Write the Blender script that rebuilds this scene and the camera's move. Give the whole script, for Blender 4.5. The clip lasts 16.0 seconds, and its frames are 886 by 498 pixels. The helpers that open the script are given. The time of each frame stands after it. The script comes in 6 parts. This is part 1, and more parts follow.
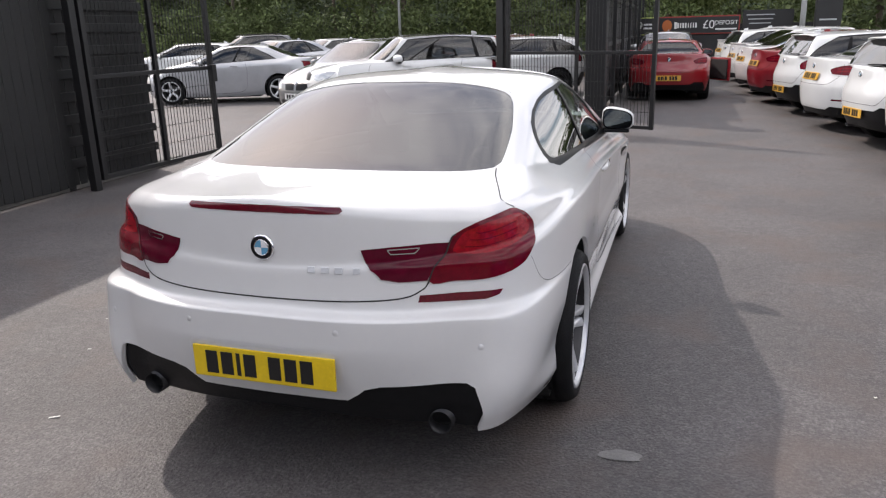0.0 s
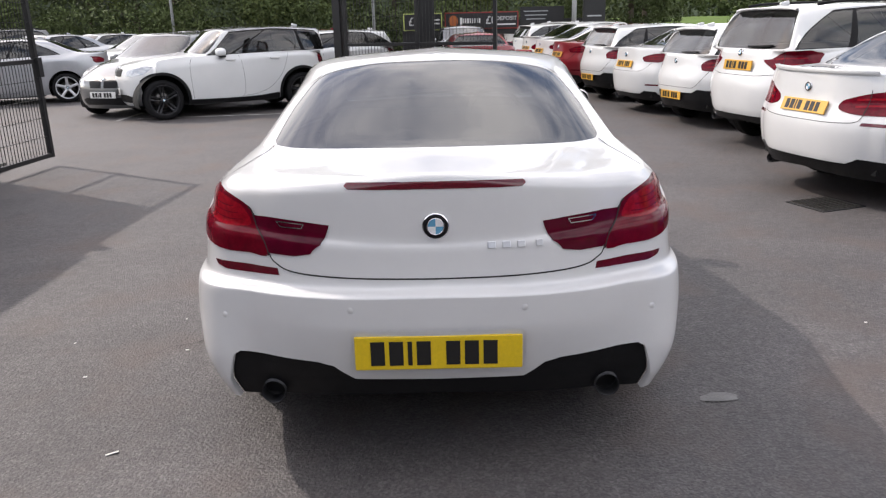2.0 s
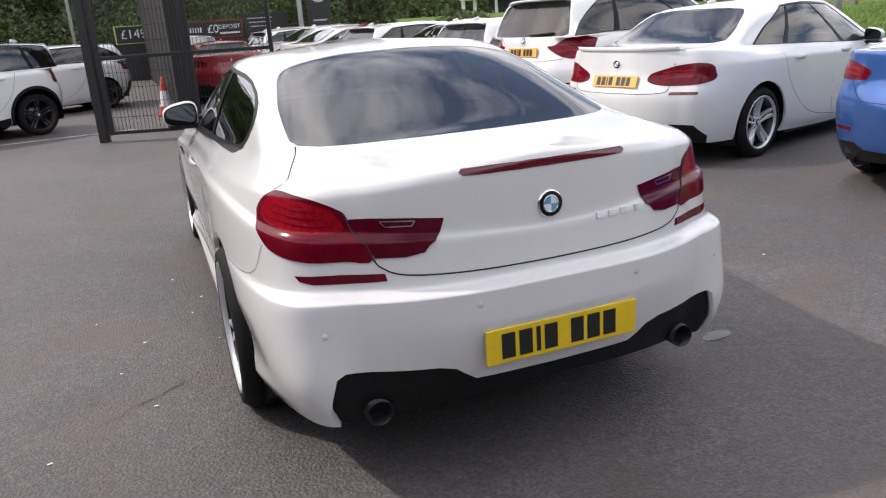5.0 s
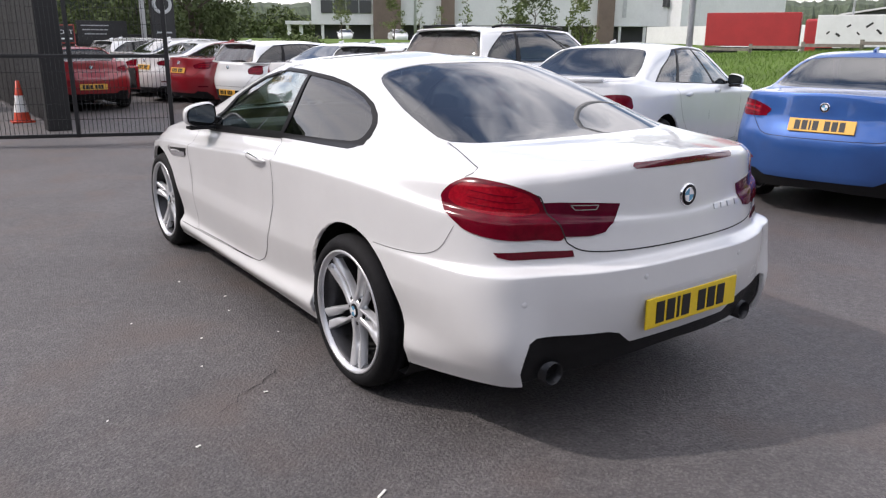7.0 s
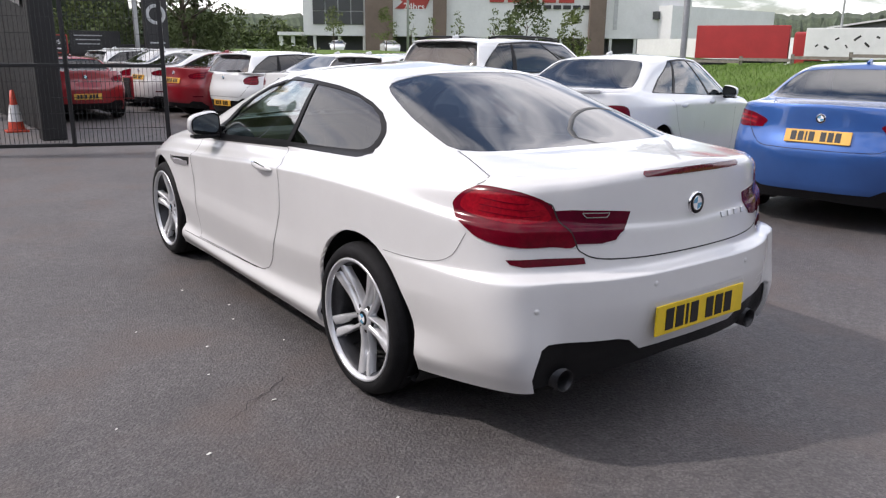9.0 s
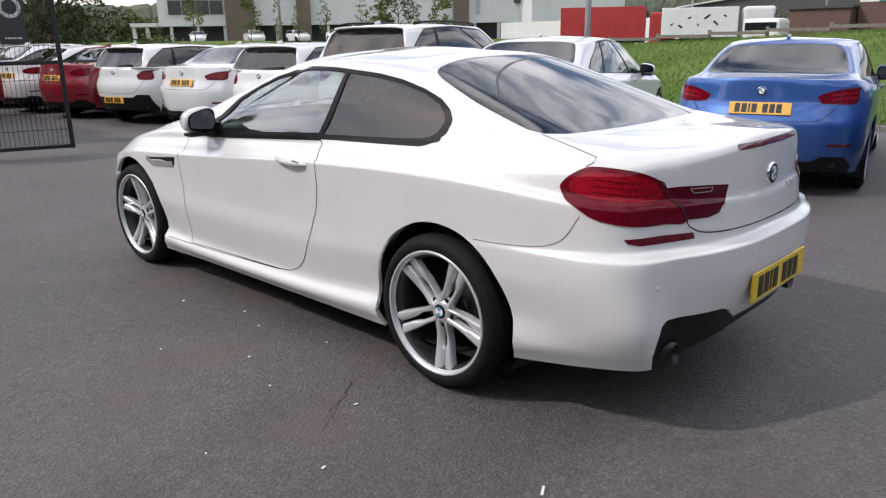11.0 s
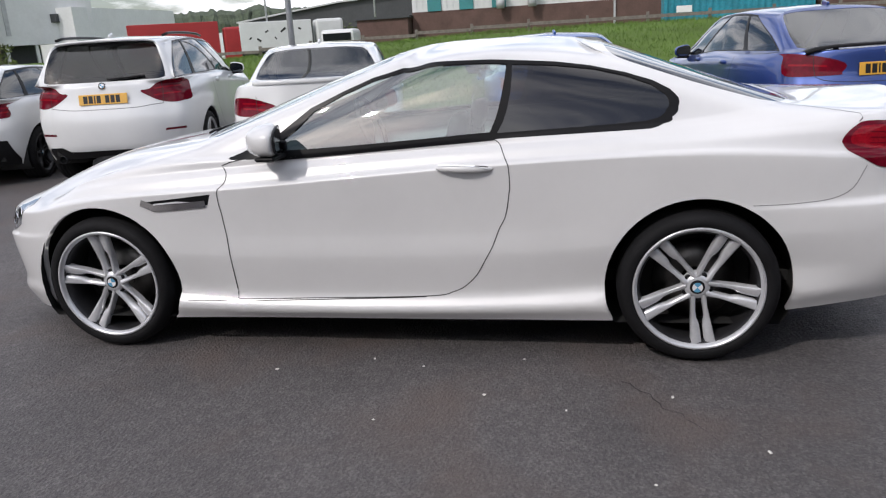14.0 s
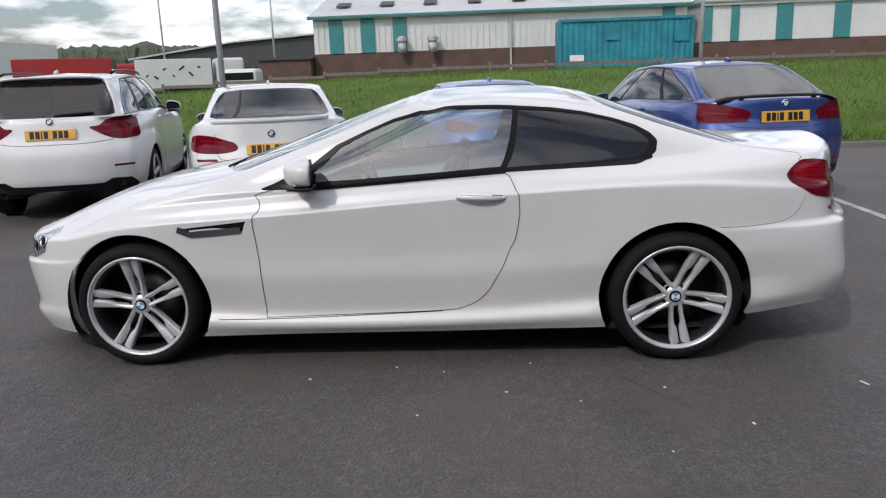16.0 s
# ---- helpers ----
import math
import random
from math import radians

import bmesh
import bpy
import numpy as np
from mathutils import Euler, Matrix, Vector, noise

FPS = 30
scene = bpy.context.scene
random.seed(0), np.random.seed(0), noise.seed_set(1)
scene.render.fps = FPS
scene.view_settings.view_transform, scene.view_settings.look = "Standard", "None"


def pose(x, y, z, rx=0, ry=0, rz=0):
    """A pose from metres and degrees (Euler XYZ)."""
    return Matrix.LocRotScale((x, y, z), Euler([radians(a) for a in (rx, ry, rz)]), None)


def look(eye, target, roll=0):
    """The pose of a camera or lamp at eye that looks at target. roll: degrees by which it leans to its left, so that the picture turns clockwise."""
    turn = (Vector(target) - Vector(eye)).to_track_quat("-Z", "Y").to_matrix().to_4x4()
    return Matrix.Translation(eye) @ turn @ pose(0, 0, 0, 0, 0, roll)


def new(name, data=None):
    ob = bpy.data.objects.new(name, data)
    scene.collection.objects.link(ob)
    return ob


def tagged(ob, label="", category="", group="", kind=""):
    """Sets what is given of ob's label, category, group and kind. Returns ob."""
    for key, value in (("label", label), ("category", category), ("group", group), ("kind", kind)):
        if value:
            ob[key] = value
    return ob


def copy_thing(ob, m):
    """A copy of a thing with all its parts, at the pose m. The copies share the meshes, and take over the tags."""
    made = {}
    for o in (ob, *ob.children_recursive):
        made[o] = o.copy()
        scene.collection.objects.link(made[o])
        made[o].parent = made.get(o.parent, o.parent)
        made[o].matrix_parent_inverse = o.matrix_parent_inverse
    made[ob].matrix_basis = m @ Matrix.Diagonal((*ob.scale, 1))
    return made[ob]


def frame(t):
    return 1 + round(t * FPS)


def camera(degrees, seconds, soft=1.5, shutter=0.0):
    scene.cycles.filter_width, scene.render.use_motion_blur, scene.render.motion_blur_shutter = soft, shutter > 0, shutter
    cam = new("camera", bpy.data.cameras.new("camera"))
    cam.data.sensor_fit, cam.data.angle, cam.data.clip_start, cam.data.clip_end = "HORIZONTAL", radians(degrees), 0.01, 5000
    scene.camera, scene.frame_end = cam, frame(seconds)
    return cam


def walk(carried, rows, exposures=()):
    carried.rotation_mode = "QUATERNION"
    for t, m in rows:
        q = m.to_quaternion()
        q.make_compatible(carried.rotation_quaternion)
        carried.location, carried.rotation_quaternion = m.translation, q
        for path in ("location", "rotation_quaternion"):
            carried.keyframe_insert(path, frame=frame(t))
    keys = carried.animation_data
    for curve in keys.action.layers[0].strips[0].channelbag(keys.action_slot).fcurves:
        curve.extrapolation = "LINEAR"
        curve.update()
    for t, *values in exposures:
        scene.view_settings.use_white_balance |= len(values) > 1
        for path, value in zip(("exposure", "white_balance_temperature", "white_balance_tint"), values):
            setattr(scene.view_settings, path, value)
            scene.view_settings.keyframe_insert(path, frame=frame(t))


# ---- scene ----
cam = camera(61.2, 16.0, 1.25)

PATH = [
    (0, (1.34, -3.109, 1.606), (0.738, -1.285, 1.046), -1.6),
    (0.5, (0.865, -3.19, 1.564), (0.384, -1.334, 0.995), -3.8),
    (1, (0.409, -3.201, 1.561), (0.176, -1.301, 0.984), -0.9),
    (1.5, (0.18, -3.301, 1.54), (0.078, -1.384, 0.98), -1.5),
    (2, (0.039, -3.314, 1.55), (0.025, -1.401, 0.969), -1.4),
    (2.5, (0.025, -3.31, 1.55), (0.038, -1.399, 0.959), -1.2),
    (3, (0.031, -3.314, 1.553), (0.057, -1.403, 0.963), -1.0),
    (3.5, (0.012, -3.304, 1.549), (0.055, -1.394, 0.958), -0.6),
    (4, (-0.243, -3.218, 1.532), (-0.052, -1.318, 0.94), 1.7),
    (4.2, (-0.397, -3.176, 1.526), (-0.116, -1.285, 0.939), 0.1),
    (6.3, (-2.188, -2.705, 1.483), (-1.069, -1.147, 0.914), -0.7),
    (6.5, (-2.267, -2.686, 1.492), (-1.133, -1.137, 0.933), -0.3),
    (7, (-2.39, -2.721, 1.486), (-1.265, -1.158, 0.945), 0.4),
    (7.5, (-2.439, -2.723, 1.482), (-1.298, -1.166, 0.959), 0.5),
    (8, (-2.451, -2.714, 1.486), (-1.31, -1.155, 0.971), 0.5),
    (10.3, (-2.549, -2.54, 1.467), (-1.341, -1.026, 0.97), 1.3),
    (10.5, (-2.715, -2.394, 1.471), (-1.439, -0.942, 0.957), -0.2),
    (11, (-3.062, -2.086, 1.468), (-1.671, -0.756, 0.922), -0.9),
    (11.5, (-3.295, -1.662, 1.474), (-1.756, -0.527, 0.888), -3.2),
    (12, (-3.608, -1.249, 1.481), (-1.914, -0.335, 0.938), -0.5),
    (12.5, (-3.739, -0.755, 1.492), (-1.948, -0.039, 0.964), -0.9),
    (13, (-3.907, -0.318, 1.463), (-2.073, 0.275, 0.926), -2.3),
    (13.5, (-3.982, 0.134, 1.461), (-2.128, 0.63, 0.899), -3.2),
    (14, (-4.104, 0.468, 1.444), (-2.217, 0.845, 0.897), -3.4),
    (14.5, (-4.306, 0.749, 1.482), (-2.392, 0.91, 0.924), -3.0),
    (15, (-4.472, 0.927, 1.498), (-2.539, 1.002, 0.99), -2.7),
    (15.5, (-4.607, 0.961, 1.493), (-2.676, 1.142, 1.004), -2.7),
    (16, (-4.654, 0.999, 1.498), (-2.709, 1.098, 1.042), -2.0),
]
EXPOSURES = [(0, .47, 6850, 15), (4.2, .47, 6850, 15), (6.3, .38, 6650, 16), (8.2, .34, 6600, 16), (10.5, .21, 6600, 15), (12.5, -.06, 6450, 14), (14.0, -.12, 6450, 14), (16.0, -.30, 6450, 14)]
walk(cam, [(t, look(eye, target, roll)) for t, eye, target, roll in PATH], EXPOSURES)

# ---- world and light ----
SUN_X, SUN_Y = 0.86, -0.55      # ground shift of a shadow for each metre of height
world = bpy.data.worlds.new("sky")
scene.world = world
world.use_nodes = True
wn = world.node_tree
sky = wn.nodes.new("ShaderNodeTexSky")
sky.sky_type = "NISHITA"
sky.sun_disc = False
sun_dir = Vector((-SUN_X, -SUN_Y, 1.0)).normalized()
sky.sun_elevation = math.asin(sun_dir.z)
sky.sun_rotation = math.atan2(sun_dir.x, sun_dir.y)
sky.air_density, sky.dust_density, sky.ozone_density = 1.0, 2.0, 1.0
# broken cloud over the sky
tc = wn.nodes.new("ShaderNodeTexCoord")
sep = wn.nodes.new("ShaderNodeSeparateXYZ")
wn.links.new(tc.outputs["Generated"], sep.inputs[0])
addz = wn.nodes.new("ShaderNodeMath")
addz.operation = "ADD"
addz.inputs[1].default_value = 0.22
wn.links.new(sep.outputs["Z"], addz.inputs[0])
comb = wn.nodes.new("ShaderNodeCombineXYZ")
for i, ax in enumerate(("X", "Y")):
    dv = wn.nodes.new("ShaderNodeMath")
    dv.operation = "DIVIDE"
    wn.links.new(sep.outputs[ax], dv.inputs[0])
    wn.links.new(addz.outputs[0], dv.inputs[1])
    wn.links.new(dv.outputs[0], comb.inputs[i])
cn = wn.nodes.new("ShaderNodeTexNoise")
cn.inputs["Scale"].default_value = 1.9
cn.inputs["Detail"].default_value = 8
cn.inputs["Roughness"].default_value = 0.58
wn.links.new(comb.outputs[0], cn.inputs["Vector"])
cr = wn.nodes.new("ShaderNodeValToRGB")
cr.color_ramp.elements[0].position, cr.color_ramp.elements[0].color = 0.41, (0, 0, 0, 1)
cr.color_ramp.elements[1].position, cr.color_ramp.elements[1].color = 0.60, (1, 1, 1, 1)
wn.links.new(cn.outputs["Fac"], cr.inputs["Fac"])
cc = wn.nodes.new("ShaderNodeValToRGB")
cc.color_ramp.elements[0].position, cc.color_ramp.elements[0].color = 0.50, (12.0, 12.2, 12.5, 1)
cc.color_ramp.elements[1].position, cc.color_ramp.elements[1].color = 0.80, (8.0, 8.3, 8.8, 1)
wn.links.new(cn.outputs["Fac"], cc.inputs["Fac"])
mx = wn.nodes.new("ShaderNodeMix")
mx.data_type = "RGBA"
wn.links.new(cr.outputs["Color"], mx.inputs["Factor"])
wn.links.new(sky.outputs["Color"], mx.inputs[6])
wn.links.new(cc.outputs["Color"], mx.inputs[7])
bg = wn.nodes["Background"]
wn.links.new(mx.outputs[2], bg.inputs["Color"])
bg.inputs["Strength"].default_value = 0.15

sun = bpy.data.lights.new("sun", "SUN")
sun.energy, sun.angle, sun.color = 2.1, radians(0.8), (1.0, 0.96, 0.90)
sun_ob = new("sun", sun)
sun_ob.matrix_world = look(sun_dir * 60, (0, 0, 0))


# ---- materials ----
def mat(name, color, rough=0.5, metal=0.0, noise_scale=0, noise_amt=0.15, bump=0.0, bump_scale=200, coat=0.0, spec=0.5, fine=0, fine_amt=0):
    """A principled material whose colour varies at two scales, with fine relief."""
    m = bpy.data.materials.new(name)
    m.use_nodes = True
    nt = m.node_tree
    b = nt.nodes["Principled BSDF"]
    b.inputs["Base Color"].default_value = (*color, 1)
    b.inputs["Roughness"].default_value = rough
    b.inputs["Metallic"].default_value = metal
    b.inputs["Coat Weight"].default_value = coat
    b.inputs["Coat Roughness"].default_value = 0.03
    b.inputs["Specular IOR Level"].default_value = spec
    if noise_scale or bump:
        co = nt.nodes.new("ShaderNodeTexCoord")
    if noise_scale:
        def layer(scale, amt, src):
            n = nt.nodes.new("ShaderNodeTexNoise")
            n.inputs["Scale"].default_value = scale
            n.inputs["Detail"].default_value = 6
            n.inputs["Roughness"].default_value = 0.65
            nt.links.new(co.outputs["Object"], n.inputs["Vector"])
            mr = nt.nodes.new("ShaderNodeMapRange")
            mr.inputs["From Min"].default_value, mr.inputs["From Max"].default_value = 0.3, 0.7
            mr.inputs["To Min"].default_value, mr.inputs["To Max"].default_value = 1 - amt, 1 + amt
            nt.links.new(n.outputs["Fac"], mr.inputs["Value"])
            vm = nt.nodes.new("ShaderNodeVectorMath")
            vm.operation = "SCALE"
            if src is None:
                vm.inputs[0].default_value = color
            else:
                nt.links.new(src, vm.inputs[0])
            nt.links.new(mr.outputs[0], vm.inputs["Scale"])
            return vm.outputs[0]
        out = layer(noise_scale, noise_amt, None)
        out = layer(fine or noise_scale * 14, fine_amt or noise_amt * 0.7, out)
        nt.links.new(out, b.inputs["Base Color"])
    if bump:
        n = nt.nodes.new("ShaderNodeTexNoise")
        n.inputs["Scale"].default_value = bump_scale
        n.inputs["Detail"].default_value = 3
        nt.links.new(co.outputs["Object"], n.inputs["Vector"])
        bp = nt.nodes.new("ShaderNodeBump")
        bp.inputs["Strength"].default_value = bump
        bp.inputs["Distance"].default_value = 0.01
        nt.links.new(n.outputs["Fac"], bp.inputs["Height"])
        nt.links.new(bp.outputs[0], b.inputs["Normal"])
    return m


def glass_mat(name, tint, f0=.06):
    m = bpy.data.materials.new(name)
    m.use_nodes = True
    nt = m.node_tree
    nt.nodes.clear()
    out = nt.nodes.new("ShaderNodeOutputMaterial")
    mix = nt.nodes.new("ShaderNodeMixShader")
    tr = nt.nodes.new("ShaderNodeBsdfTransparent")
    gl = nt.nodes.new("ShaderNodeBsdfGlossy")
    lw = nt.nodes.new("ShaderNodeLayerWeight")
    lw.inputs["Blend"].default_value = 0.5
    pw = nt.nodes.new("ShaderNodeMath")
    pw.operation = "POWER"
    pw.inputs[1].default_value = 4.0
    fr = nt.nodes.new("ShaderNodeMath")
    fr.operation = "MULTIPLY_ADD"
    fr.inputs[1].default_value, fr.inputs[2].default_value = 1 - f0, f0
    nt.links.new(lw.outputs["Facing"], pw.inputs[0])
    nt.links.new(pw.outputs[0], fr.inputs[0])
    tr.inputs["Color"].default_value = (*tint, 1)
    gl.inputs["Roughness"].default_value = 0.015
    gl.inputs["Color"].default_value = (1, 1, 1, 1)
    nt.links.new(fr.outputs[0], mix.inputs[0])
    nt.links.new(tr.outputs[0], mix.inputs[1])
    nt.links.new(gl.outputs[0], mix.inputs[2])
    nt.links.new(mix.outputs[0], out.inputs["Surface"])
    return m


def paint(name, color, flake=0.03, metal=0.0):
    m = mat(name, color, rough=0.32, metal=metal, coat=1.0, noise_scale=2.5, noise_amt=flake, fine=900)
    return m


WHITE = paint("white_paint", (0.65, 0.65, 0.65))
WHITE2 = paint("white_paint_plain", (0.67, 0.68, 0.68))
BLUE = paint("blue_metallic_paint", (0.030, 0.105, 0.34), 0.12, 0.5)
DBLUE = paint("deep_blue_metallic_paint", (0.034, 0.070, 0.25), 0.12, 0.5)
RED = paint("red_paint", (0.27, 0.010, 0.015), 0.06)
DRED = paint("dark_red_paint", (0.22, 0.008, 0.016), 0.08)
GREY = paint("grey_metallic_paint", (0.13, 0.135, 0.14), 0.12)
SILVER = paint("silver_metallic_paint", (0.42, 0.43, 0.45), 0.10)
BLACKP = paint("black_paint", (0.012, 0.012, 0.013), 0.1)
for m_, me_ in ((BLUE, 0.55), (DBLUE, 0.55), (GREY, 0.6), (SILVER, 0.6)):
    m_.node_tree.nodes["Principled BSDF"].inputs["Metallic"].default_value = me_
TRIM = mat("black_gloss_trim", (0.010, 0.010, 0.011), rough=0.35, noise_scale=30, noise_amt=0.2, spec=0.12)
PLASTIC = mat("black_plastic", (0.008, 0.008, 0.009), rough=0.45, spec=0.22, noise_scale=20, noise_amt=0.25, bump=0.12, bump_scale=700)
LINER = mat("wheel_well_black", (0.010, 0.010, 0.010), rough=0.85, noise_scale=12, noise_amt=0.3)
RUBBER = mat("tyre_rubber", (0.008, 0.008, 0.009), rough=0.75, spec=0.2, noise_scale=14, noise_amt=0.3, bump=0.2, bump_scale=160)
ALLOY = mat("silver_alloy", (0.60, 0.61, 0.63), rough=0.30, metal=0.45, noise_scale=9, noise_amt=0.07, coat=0.5)
ALLOYD = mat("dark_alloy", (0.035, 0.035, 0.038), rough=0.35, metal=0.6, noise_scale=9, noise_amt=0.2)
STEEL = mat("brake_steel", (0.14, 0.135, 0.13), rough=0.4, metal=1.0, noise_scale=30, noise_amt=0.2)
CHROME = mat("chrome", (0.80, 0.80, 0.81), rough=0.09, metal=1.0, noise_scale=20, noise_amt=0.04)
MIRG = mat("mirror_glass", (0.16, 0.18, 0.19), rough=0.04, metal=1.0, noise_scale=5, noise_amt=0.05)
GLASS = glass_mat("side_glass", (0.72, 0.85, 0.83), .20)
TINT = glass_mat("tinted_glass", (0.040, 0.042, 0.046), .075)
DGLASS = glass_mat("dark_car_glass", (0.15, 0.16, 0.165), .065)
LRED = mat("lamp_red", (0.120, 0.002, 0.010), rough=0.14, noise_scale=25, noise_amt=0.25, coat=0.25, spec=0.15)
LRED2 = mat("lamp_dark_red", (0.080, 0.002, 0.013), rough=0.14, noise_scale=25, noise_amt=0.2, coat=0.25, spec=0.15)
LGLOW = mat("lamp_bright_red", (0.26, 0.004, 0.012), rough=0.16, noise_scale=60, noise_amt=0.3, coat=0.3, spec=0.15)
REFL = mat("reflector_red", (0.105, 0.004, 0.012), rough=0.15, noise_scale=120, noise_amt=0.3, coat=0.6)
LCLEAR = mat("lamp_clear", (0.42, 0.44, 0.46), rough=0.08, metal=0.6, noise_scale=30, noise_amt=0.3, coat=1.0)
AMBER = mat("lamp_amber", (0.55, 0.16, 0.02), rough=0.12, noise_scale=30, noise_amt=0.2, coat=1.0)
YPLATE = mat("yellow_plate", (0.72, 0.50, 0.010), rough=0.35, noise_scale=8, noise_amt=0.08, coat=0.4)
OPLATE = mat("faded_yellow_plate", (0.66, 0.36, 0.045), rough=0.35, noise_scale=8, noise_amt=0.08, coat=0.4)
WPLATE = mat("white_plate", (0.72, 0.72, 0.70), rough=0.35, noise_scale=8, noise_amt=0.08, coat=0.4)
INK = mat("black_ink", (0.010, 0.010, 0.010), rough=0.4, noise_scale=60, noise_amt=0.2)
EBLUE = mat("badge_blue", (0.10, 0.32, 0.50), rough=0.25, noise_scale=30, noise_amt=0.1, coat=1.0)
EWHITE = mat("badge_white", (0.75, 0.76, 0.77), rough=0.25, noise_scale=30, noise_amt=0.06, coat=1.0)
CABIN = mat("cabin_lining", (0.020, 0.020, 0.021), rough=0.8, noise_scale=15, noise_amt=0.3)
LEATHER = mat("black_leather", (0.022, 0.021, 0.021), rough=0.45, noise_scale=12, noise_amt=0.25, bump=0.15, bump_scale=300)
GAP = mat("panel_gap_black", (0.02, 0.02, 0.02), rough=0.9, noise_scale=20, noise_amt=0.2)
GREYPL = mat("grey_painted_line", (0.62, 0.62, 0.63), rough=0.4, noise_scale=20, noise_amt=0.05)


def asphalt_mat():
    m = mat("asphalt", (0.070, 0.0635, 0.0635), rough=0.66, noise_scale=0.22, noise_amt=0.16, bump=0.9, bump_scale=78, fine=60, fine_amt=0.5, spec=0.65)
    nt = m.node_tree
    b = nt.nodes["Principled BSDF"]
    src = b.inputs["Base Color"].links[0].from_socket
    co = nt.nodes.new("ShaderNodeTexCoord")
    # light aggregate chips
    vo = nt.nodes.new("ShaderNodeTexVoronoi")
    vo.inputs["Scale"].default_value = 110
    nt.links.new(co.outputs["Object"], vo.inputs["Vector"])
    rp = nt.nodes.new("ShaderNodeMapRange")
    rp.inputs["From Min"].default_value, rp.inputs["From Max"].default_value = 0.55, 1.0
    sp = nt.nodes.new("ShaderNodeSeparateColor")
    nt.links.new(vo.outputs["Color"], sp.inputs[0])
    nt.links.new(sp.outputs[0], rp.inputs["Value"])
    mxx = nt.nodes.new("ShaderNodeMix")
    mxx.data_type = "RGBA"
    mxx.inputs[7].default_value = (0.122, 0.112, 0.111, 1)
    nt.links.new(rp.outputs[0], mxx.inputs["Factor"])
    nt.links.new(src, mxx.inputs[6])
    # worn, darker patches and tyre-polished bands
    n2 = nt.nodes.new("ShaderNodeTexNoise")
    n2.inputs["Scale"].default_value = 0.9
    n2.inputs["Detail"].default_value = 5
    n2.inputs["Distortion"].default_value = 1.2
    nt.links.new(co.outputs["Object"], n2.inputs["Vector"])
    mr = nt.nodes.new("ShaderNodeMapRange")
    mr.inputs["From Min"].default_value, mr.inputs["From Max"].default_value = 0.35, 0.70
    mr.inputs["To Min"].default_value, mr.inputs["To Max"].default_value = 0.84, 1.13
    nt.links.new(n2.outputs["Fac"], mr.inputs["Value"])
    vm = nt.nodes.new("ShaderNodeVectorMath")
    vm.operation = "SCALE"
    nt.links.new(mxx.outputs[2], vm.inputs[0])
    nt.links.new(mr.outputs[0], vm.inputs["Scale"])
    # mottled pores, and faint rusty blotches
    n3 = nt.nodes.new("ShaderNodeTexNoise")
    n3.inputs["Scale"].default_value = 16
    n3.inputs["Detail"].default_value = 6
    n3.inputs["Roughness"].default_value = 0.7
    nt.links.new(co.outputs["Object"], n3.inputs["Vector"])
    m3 = nt.nodes.new("ShaderNodeMapRange")
    m3.inputs["From Min"].default_value, m3.inputs["From Max"].default_value = 0.30, 0.70
    m3.inputs["To Min"].default_value, m3.inputs["To Max"].default_value = 0.70, 1.26
    nt.links.new(n3.outputs["Fac"], m3.inputs["Value"])
    v3 = nt.nodes.new("ShaderNodeVectorMath")
    v3.operation = "SCALE"
    nt.links.new(vm.outputs[0], v3.inputs[0])
    nt.links.new(m3.outputs[0], v3.inputs["Scale"])
    n4 = nt.nodes.new("ShaderNodeTexNoise")
    n4.inputs["Scale"].default_value = 1.6
    n4.inputs["Detail"].default_value = 4
    nt.links.new(co.outputs["Object"], n4.inputs["Vector"])
    m4 = nt.nodes.new("ShaderNodeMapRange")
    m4.inputs["From Min"].default_value, m4.inputs["From Max"].default_value = 0.50, 0.72
    m4.inputs["To Min"].default_value, m4.inputs["To Max"].default_value = 0.0, 0.75
    nt.links.new(n4.outputs["Fac"], m4.inputs["Value"])
    x4 = nt.nodes.new("ShaderNodeMix")
    x4.data_type = "RGBA"
    x4.inputs[7].default_value = (0.090, 0.066, 0.056, 1)
    nt.links.new(m4.outputs[0], x4.inputs["Factor"])
    nt.links.new(v3.outputs[0], x4.inputs[6])
    nt.links.new(x4.outputs[2], b.inputs["Base Color"])
    return m


ASPHALT = asphalt_mat()
GRASS = mat("grass", (0.085, 0.135, 0.028), rough=0.95, noise_scale=0.35, noise_amt=0.3, bump=0.8, bump_scale=30, fine=18, spec=0.15)
GRASSB = mat("grass_blades", (0.10, 0.17, 0.032), rough=0.8, noise_scale=0.5, noise_amt=0.35, fine=4, spec=0.2)
KERB = mat("concrete_kerb", (0.145, 0.14, 0.13), rough=0.9, noise_scale=3, noise_amt=0.18, bump=0.3, bump_scale=120)
LINEP = mat("worn_white_line", (0.42, 0.41, 0.38), rough=0.85, noise_scale=6, noise_amt=0.4, bump=0.4, bump_scale=100)
BOARD = mat("black_stained_board", (0.0065, 0.0065, 0.007), rough=0.6, noise_scale=3, noise_amt=0.35, bump=0.2, bump_scale=60)
FENCE = mat("black_powder_coat", (0.008, 0.008, 0.009), rough=0.42, noise_scale=10, noise_amt=0.2)
LEAF = mat("leaves", (0.082, 0.108, 0.040), rough=0.7, noise_scale=0.35, noise_amt=0.65, fine=2.5, fine_amt=0.5, spec=0.2)
LEAF2 = mat("leaves_light", (0.125, 0.155, 0.052), rough=0.7, noise_scale=0.35, noise_amt=0.6, fine=2.5, fine_amt=0.4, spec=0.2)
